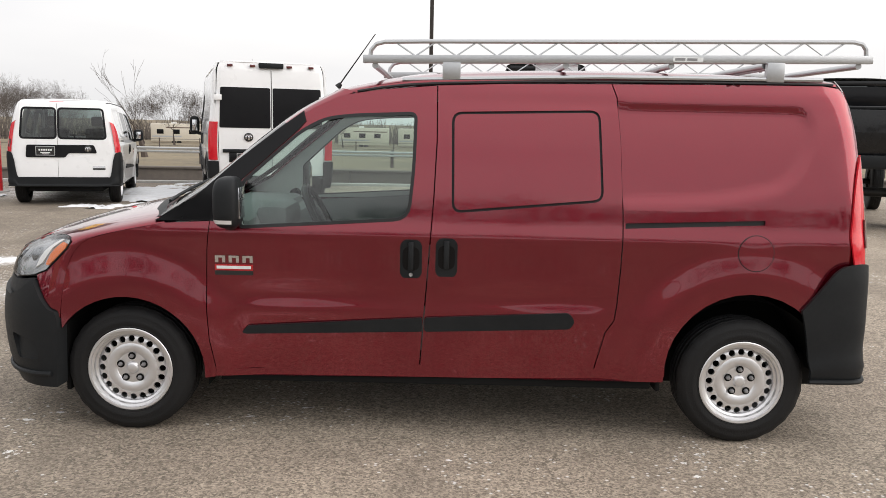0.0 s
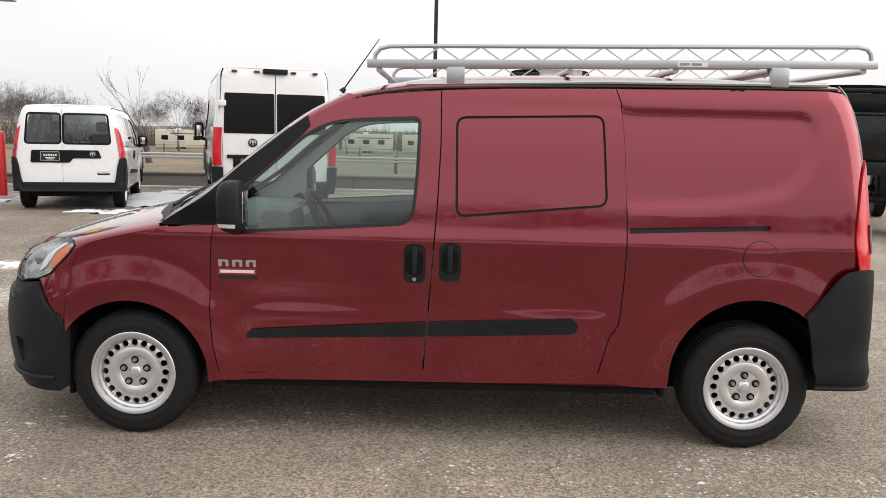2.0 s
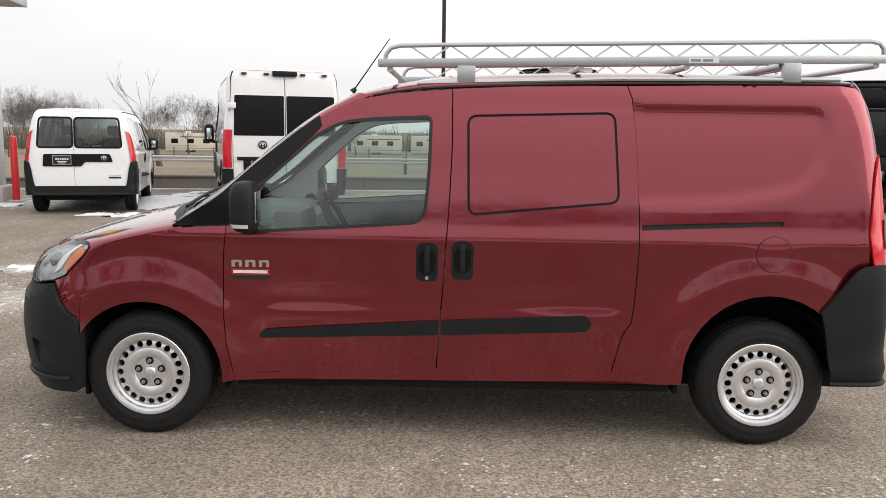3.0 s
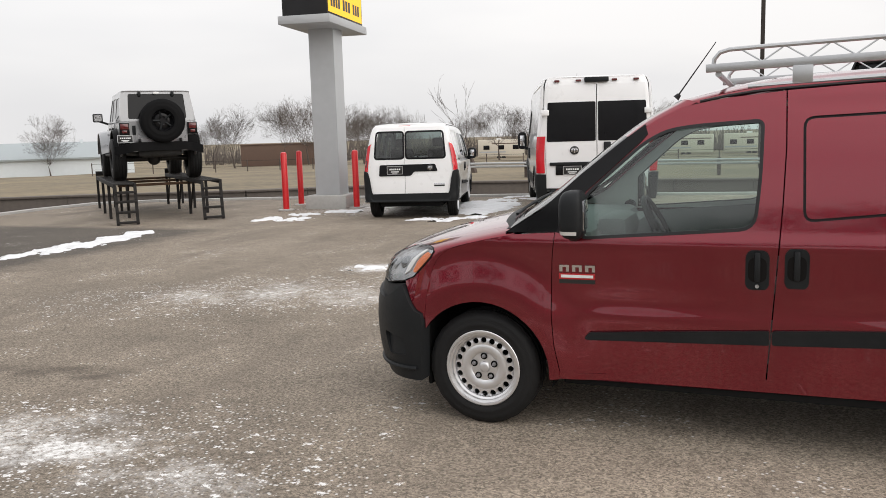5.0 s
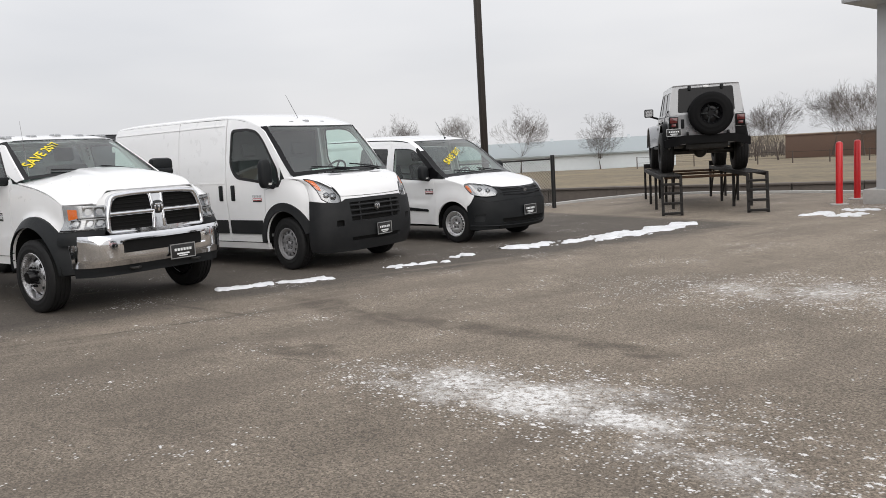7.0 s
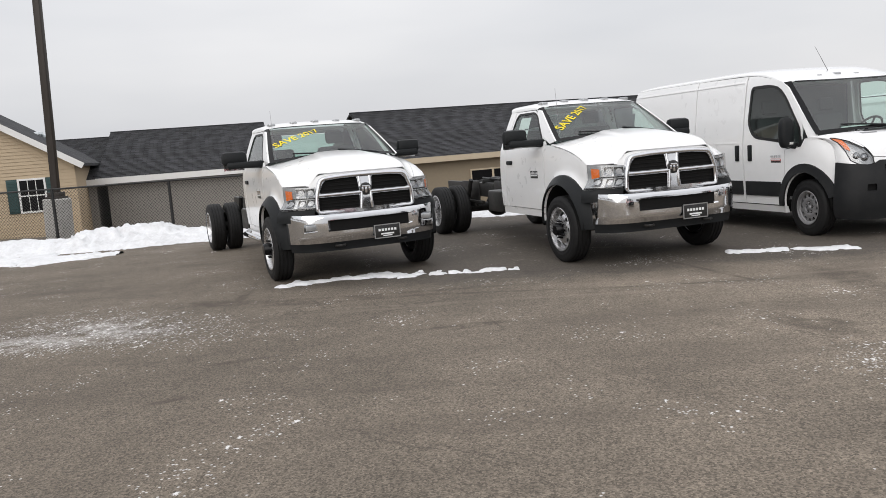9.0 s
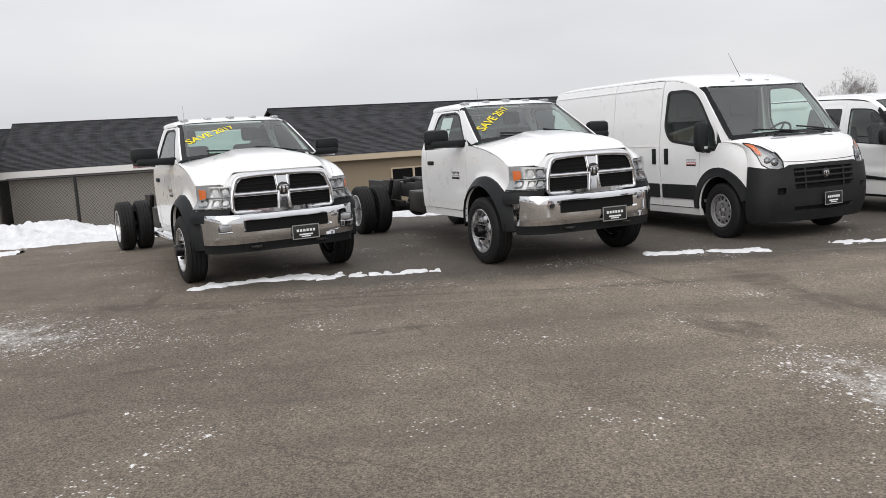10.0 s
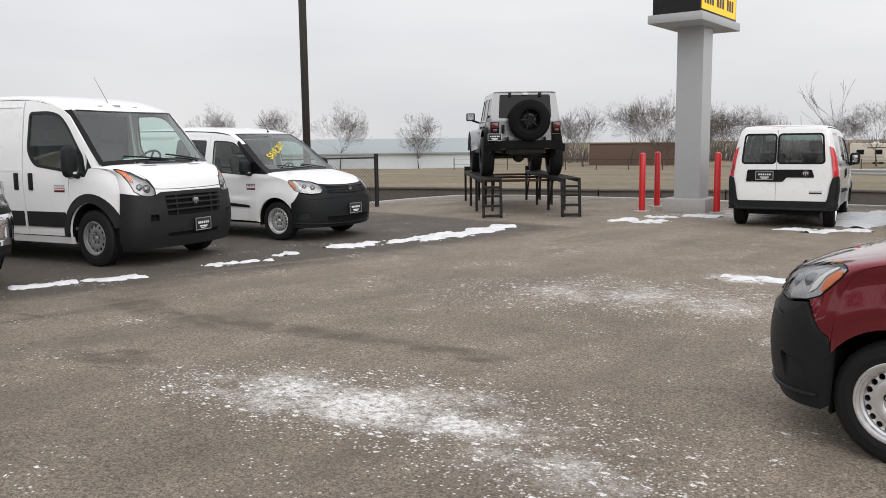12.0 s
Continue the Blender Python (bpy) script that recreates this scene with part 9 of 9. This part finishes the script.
# bare trees
def bare_tree_mesh(seed, height, spread, fork=0.25, levels=7):
    """A trunk and a crown of forking limbs down to fine twigs."""
    rnd = random.Random(seed)
    trunk, crown = bmesh.new(), bmesh.new()

    def grow(bm, p, d, length, r, depth):
        pts, rs, q, dd = [p.copy()], [r], p.copy(), d.copy()
        steps = 3 if depth < 4 else 2
        for i in range(steps):
            dd = (dd + Vector((rnd.uniform(-1, 1), rnd.uniform(-1, 1), rnd.uniform(-0.45, 0.45))) * 0.18).normalized()
            q = q + dd * length / steps
            pts.append(q.copy())
            rs.append(max(0.0092, r * (1 - 0.26 * (i + 1))))
        tube(bm, pts, rs, 6 if depth < 2 else (4 if depth < 4 else 3), cap=False)
        if depth >= levels:
            return
        n_ = (9 if levels > 5 else 3) if depth == 0 else ((4 if levels > 5 else 2) if depth == 1 else rnd.choice((2, 2, 3, 3)))
        for k in range(n_):
            ax = dd.orthogonal().normalized()
            ax.rotate(Matrix.Rotation(rnd.uniform(0, 6.283), 3, dd))
            nd = dd.copy()
            lead = k == 0 and depth < 3
            nd.rotate(Matrix.Rotation((rnd.uniform(0.05, 0.25) if lead else rnd.uniform(0.45, 1.3) if depth == 0 else rnd.uniform(0.3, 0.95)) * spread, 3, ax))
            nd = (nd + Vector((0, 0, 0.14 if depth < 2 else 0.03))).normalized()
            j = rnd.randint(1 if depth else 2, steps) if k else steps
            grow(crown, pts[j], nd, length * (rnd.uniform(0.75, 1.0) if depth == 0 else rnd.uniform(0.66, 0.86)), rs[j] * (0.92 if lead else 0.62 if depth == 0 else 0.74), depth + 1)

    grow(trunk, Vector((0, 0, -0.3)), Vector((0, 0, 1)), height * fork * (1.5 if levels > 5 else 1.0) + 0.3, height * 0.029, 0)
    # the twigs end in a rounded crown
    top = max(v.co.z for v in crown.verts)
    mid, rz, rxy = Vector((0, 0, top * 0.62)), top * 0.40, top * (0.34 + 0.12 * spread)
    for v in crown.verts:
        d = v.co - mid
        r = math.sqrt((d.x**2 + d.y**2) / rxy**2 + d.z**2 / rz**2)
        if r > 0.7:
            v.co = mid + d * ((0.7 + 0.3 * math.tanh((r - 0.7) / 0.3)) / r)
    s = height / max(v.co.z for v in crown.verts)
    for bm in (trunk, crown):
        for v in bm.verts:
            v.co *= s
    return trunk, crown


TREES = []
for i, (h, spr) in enumerate(((9.3, 0.80), (8.6, 0.75), (9.4, 0.60), (9.0, 0.85), (8.4, 0.45))):
    v = thing("tree", pose(0, 0, 0), "leafless winter tree with a fine grey-brown crown", "tree", "bare trees beyond the field")
    tr, cr = bare_tree_mesh(40 + i, h, spr, levels=4 if i == 4 else 7)
    part("trunk", tr, BARK, v)
    part("crown", cr, TWIG, v)
    TREES.append(v)
spots = [(-87.5, 62.5, -1.9, 1.0, 0), (-80.8, 70.4, -2.4, 0.93, 1), (-67.6, 88.8, -2.0, 0.93, 2), (-72.8, 91.1, -2.1, 0.75, 3), (-62.4, 92.3, -1.4, 0.98, 3), (-56.8, 89.9, -1.4, 1.0, 2),
         (-54.9, 102.5, -1.9, 0.95, 0), (-50.5, 99.0, -2.0, 0.9, 3), (-34.0, 100.3, -1.9, 0.90, 3), (-100.9, 51.4, -0.6, 0.85, 0), (-96.4, 58.7, -0.8, 0.85, 3), (-50.5, 93.7, -2.1, 0.95, 3), (-46.0, 96.0, -2.0, 0.85, 0),
         (-31.0, 103.0, -2.0, 0.85, 1), (-27.0, 101.0, -2.0, 0.8, 3), (-66.0, 108.0, -2.3, 0.8, 1), (-60.0, 112.0, -2.3, 0.9, 0), (-42.0, 112.0, -2.3, 0.9, 0), (-14.0, 110.0, -2.3, 0.9, 3), (4.0, 112.0, -2.3, 0.9, 0), (22.0, 108.0, -2.3, 0.9, 2)]
rnd = random.Random(5)
used = set()
for x, y, z, s, k in spots:
    o = TREES[k] if k not in used else copy_thing(TREES[k], Matrix())
    used.add(k)
    o.matrix_basis = Matrix.Translation((x, y, z)) @ Matrix.Rotation(rnd.uniform(0, 6.28), 4, "Z") @ Matrix.Scale(s, 4)
TREES[4].matrix_basis = pose(-15.2, 37.9, -0.3, 0, -7, 20) @ Matrix.Scale(0.62, 4)
# the tree belt behind the viewer, which the paint and glass mirror
for i in range(26):
    k = (0, 3, 1, 2)[i % 4]
    o = copy_thing(TREES[k], pose(-44 + i * 3.8 + rnd.uniform(-1.6, 1.6), -39 + rnd.uniform(-4, 4), -0.3, 0, 0, rnd.uniform(0, 360)) @ Matrix.Scale(rnd.uniform(0.85, 1.4), 4))
    o["group"] = "bare trees behind the lot"
    o["label"] = "leafless winter tree in a belt behind the lot"

# winter scrub along the far side of the field, past counting
rnd = random.Random(12)
bm = bmesh.new()
for i in range(5200):
    az = radians(rnd.uniform(52, 128))
    dist = rnd.uniform(150, 168)
    x, y = dist * math.cos(az), -4 + dist * math.sin(az)
    clump = noise.noise(Vector((x * 0.06, y * 0.06, 3.0))) + 0.5 * noise.noise(Vector((x * 0.25, y * 0.25, 7.0)))
    h = max(1.2, 3.6 + 2.6 * clump) * rnd.uniform(0.55, 1.1)
    a, b = rnd.uniform(-0.35, 0.35) * h, rnd.uniform(-0.35, 0.35) * h
    tube(bm, [(x, y, -2.6), (x + a * 0.4, y + b * 0.4, -2.4 + h * 0.5), (x + a, y + b, -2.4 + h)], [0.075, 0.055, 0.03], 3, cap=False)
tagged(link("scrub", bm, TWIG, smooth=False), "grey-brown leafless scrub along the field's far edge", "scrub", kind="stuff")

# far warehouse, brick hall, camper trailers, wire fence
wh = thing("warehouse", pose(-118.0, 28.0, 0, 0, 0, 49.5), "long pale grey metal-roofed warehouse across the field", "building")
part("wall", boxes((0, 66, 0, 26, -3.0, 0.35)), METAL_WALL, wh, smooth=False)
bm = bmesh.new()
q = [bm.verts.new(p) for p in ((-0.5, -0.5, 0.30), (66.5, -0.5, 0.30), (66.5, 13, 2.25), (-0.5, 13, 2.25), (-0.5, 26.5, 0.30), (66.5, 26.5, 0.30))]
bm.faces.new((q[0], q[1], q[2], q[3]))
bm.faces.new((q[3], q[2], q[5], q[4]))
part("roof", thicken(bm, 0.2), METAL_ROOF, wh, smooth=False)
for x in range(6, 64, 11):
    part("roof_vent", boxes((x - 0.2, x + 0.2, 11.8, 12.2, 1.9, 2.6)), METAL_WALL, wh, smooth=False)
bh = thing("brick_hall", pose(-78.6, 105.6, 0, 0, 0, 33), "low brown brick hall across the field", "building")
part("wall", boxes((0, 15, 0, 8, -3, 1.0), bevel=0.05), BRICK_FAR, bh)
part("roof_edge", boxes((-0.1, 15.1, -0.1, 8.1, 1.0, 1.15)), BRICK_FAR, bh, smooth=False)


def camper(x, y, turn, length, label):
    v = thing("camper_trailer", pose(x, y, -2.6, 0, 0, turn), label, "trailer", "parked camper trailers")
    part("body", boxes((0, length, 0, 2.4, 0.55, 3.3), bevel=0.12), RV_CREAM, v)
    for k in range(int(length // 2.4)):
        part("window", boxes((0.9 + k * 2.4, 1.9 + k * 2.4, -0.02, 0.02, 1.7, 2.4), bevel=0.005), GLOSS_BLACK, v)
    part("stripe", boxes((0.2, length * 0.6, -0.012, 0.01, 1.20, 1.42)), SIGN_GREY, v)
    part("stripe", boxes((length * 0.3, length - 0.3, -0.012, 0.01, 2.6, 2.75)), BRICK_FAR, v)
    part("roof_unit", boxes((length * 0.4, length * 0.5, 0.8, 1.6, 3.28, 3.55), bevel=0.05), WHITE_TRIM, v)
    for k in (0.45, 0.55):
        bm = bmesh.new()
        revolve(bm, [(0, -0.02), (0.33, -0.02), (0.36, 0.0), (0.36, 0.2), (0, 0.2)], 16, Matrix.Translation((length * k, 0.05, 0.36)))
        part("wheel", bm, RUBBER, v)
    return v


camper(-45.7, 124.9, 16, 7.6, "cream camper trailer with brown stripes")
camper(-37.0, 128.0, 10, 8.5, "cream camper trailer with brown stripes")
camper(-27.0, 129.0, 4, 9.0, "cream camper trailer with brown stripes")
camper(-17.0, 128.0, 2, 8.0, "cream camper trailer with brown stripes")
camper(-7.5, 128.0, 0, 8.0, "cream camper trailer with brown stripes")
camper(3.0, 128.0, 0, 8.5, "cream camper trailer with brown stripes")
camper(14.0, 128.0, -4, 8.5, "cream camper trailer with brown stripes")

wf = thing("wire_fence", Matrix(), "low post-and-wire fence across the field", "fence")
pts = [Vector((-62 + 3.2 * i, 58 + 0.62 * i - 0.006 * i * i)) for i in range(34)]
for i, p in enumerate(pts):
    z = -1.05
    bm = bmesh.new()
    tube(bm, [(p.x, p.y, z - 0.3), (p.x, p.y, z + 1.0)], 0.05, 6)
    part("post", bm, BARK, wf)
for h in (0.35, 0.9):
    bm = bmesh.new()
    tube(bm, [(p.x, p.y, -1.05 + h) for p in pts], 0.018, 4)
    part("wire", bm, WIRE, wf)

# steel guard rail along the road
gr = thing("guard_rail", Matrix(), "grey steel guard rail on posts beside the road", "guard rail")
bm = bmesh.new()
for z0 in (0.34, 0.46):
    tube(bm, [(-14.0, 27.0, z0), (0.0, 27.6, z0), (40.0, 29.4, z0)], 0.05, 6)
part("beam", bm, SIGN_GREY, gr)
for i in range(22):
    x = -14 + i * 2.4
    part("post", boxes((x - 0.06, x + 0.06, 27.03 + (x + 14) * 0.043, 27.15 + (x + 14) * 0.043, -0.3, 0.55)), BARK, gr, smooth=False)

# ---- vehicles in their places ----
RED_VAN_POSE = pose(0, 0.9, 0, 0, 0, 180)
city_van(RED_VAN_POSE, RED_PAINT, "maroon small cargo van with black bumpers and blanked windows", rear_glass=False)
ladder_rack(RED_VAN_POSE)


def by_wheel(x, y, turn, fx, fy, size=(1, 1, 1)):
    """The pose that sets a vehicle's own ground point (fx, fy) on (x, y)."""
    m = Matrix.Rotation(radians(turn), 4, "Z") @ Matrix.Diagonal((*size, 1))
    return Matrix.Translation(Vector((x, y, 0)) - m @ Vector((fx, fy, 0))) @ m


ROW = "white vehicles parked in a row"
t1 = truck(by_wheel(-10.94, -7.2, 26, 0.0, -0.965, (1.07, 1.09, 1.055)), "white regular-cab truck with bare chassis and chrome steps", group=ROW, steps=True)
screen_words(t1, "SAVE 2017", 0.245, 0.55, 0.160, YELLOW, 25, 1.65, 0.92)
t2 = truck(by_wheel(-10.83, -3.33, 21, 0.0, -0.965, (1.07, 1.09, 1.055)), "white regular-cab truck with bare chassis and price sheet in its window", group=ROW, note=True)
screen_words(t2, "SAVE 2017", 0.215, 0.54, 0.165, YELLOW, 44, 1.65, 0.92)
big_van(by_wheel(-11.68, 0.14, 19.5, 2.02, -0.95, (0.94, 1.05, 1.06)), "white low-roof full-size cargo van with grey bumper", group=ROW)
c2 = city_van(by_wheel(-12.36, 3.53, 15, 1.555, -0.86, (1.045, 1.045, 1.045)), WHITE_PAINT, "white small passenger van with black bumper", ROW, slider_glass=True, rear_glass=True)
screen_words(c2, "SAVE 2017", 0.345, 0.46, 0.14, YELLOW, 27, 1.62, 1.05)
city_van(by_wheel(-7.67, 11.04, 106, -1.555, 0.785), WHITE_PAINT, "white small van parked beside the pylon sign", "", slider_glass=True)
big_van(by_wheel(-3.22, 11.5, 108, -2.98, 0.0, (1.0, 1.12, 1.055)), "white high-roof full-size van with black rear windows", high=True)
RAMP_POSE = Matrix.Translation((-11.74, 9.58, 0)) @ Matrix.Rotation(radians(138), 4, "Z")
display_ramp(RAMP_POSE)
off_roader(RAMP_POSE @ Matrix.Translation((1.75, 0, 0.84)), "silver hard-top off-roader with big tyres standing on the ramp")
truck(Matrix.Translation((8.3, 13.8, 0)) @ Matrix.Rotation(radians(71), 4, "Z"), "black lifted pickup with covered bed and red tow hooks", BLACK_PAINT, True, 0.6, False, lamps=False)
truck(Matrix.Translation((2.17, 13.4, 0)) @ Matrix.Rotation(radians(80), 4, "Z"), "black lifted pickup with covered bed parked behind the van", BLACK_PAINT, True, 0.72, False, lamps=False)
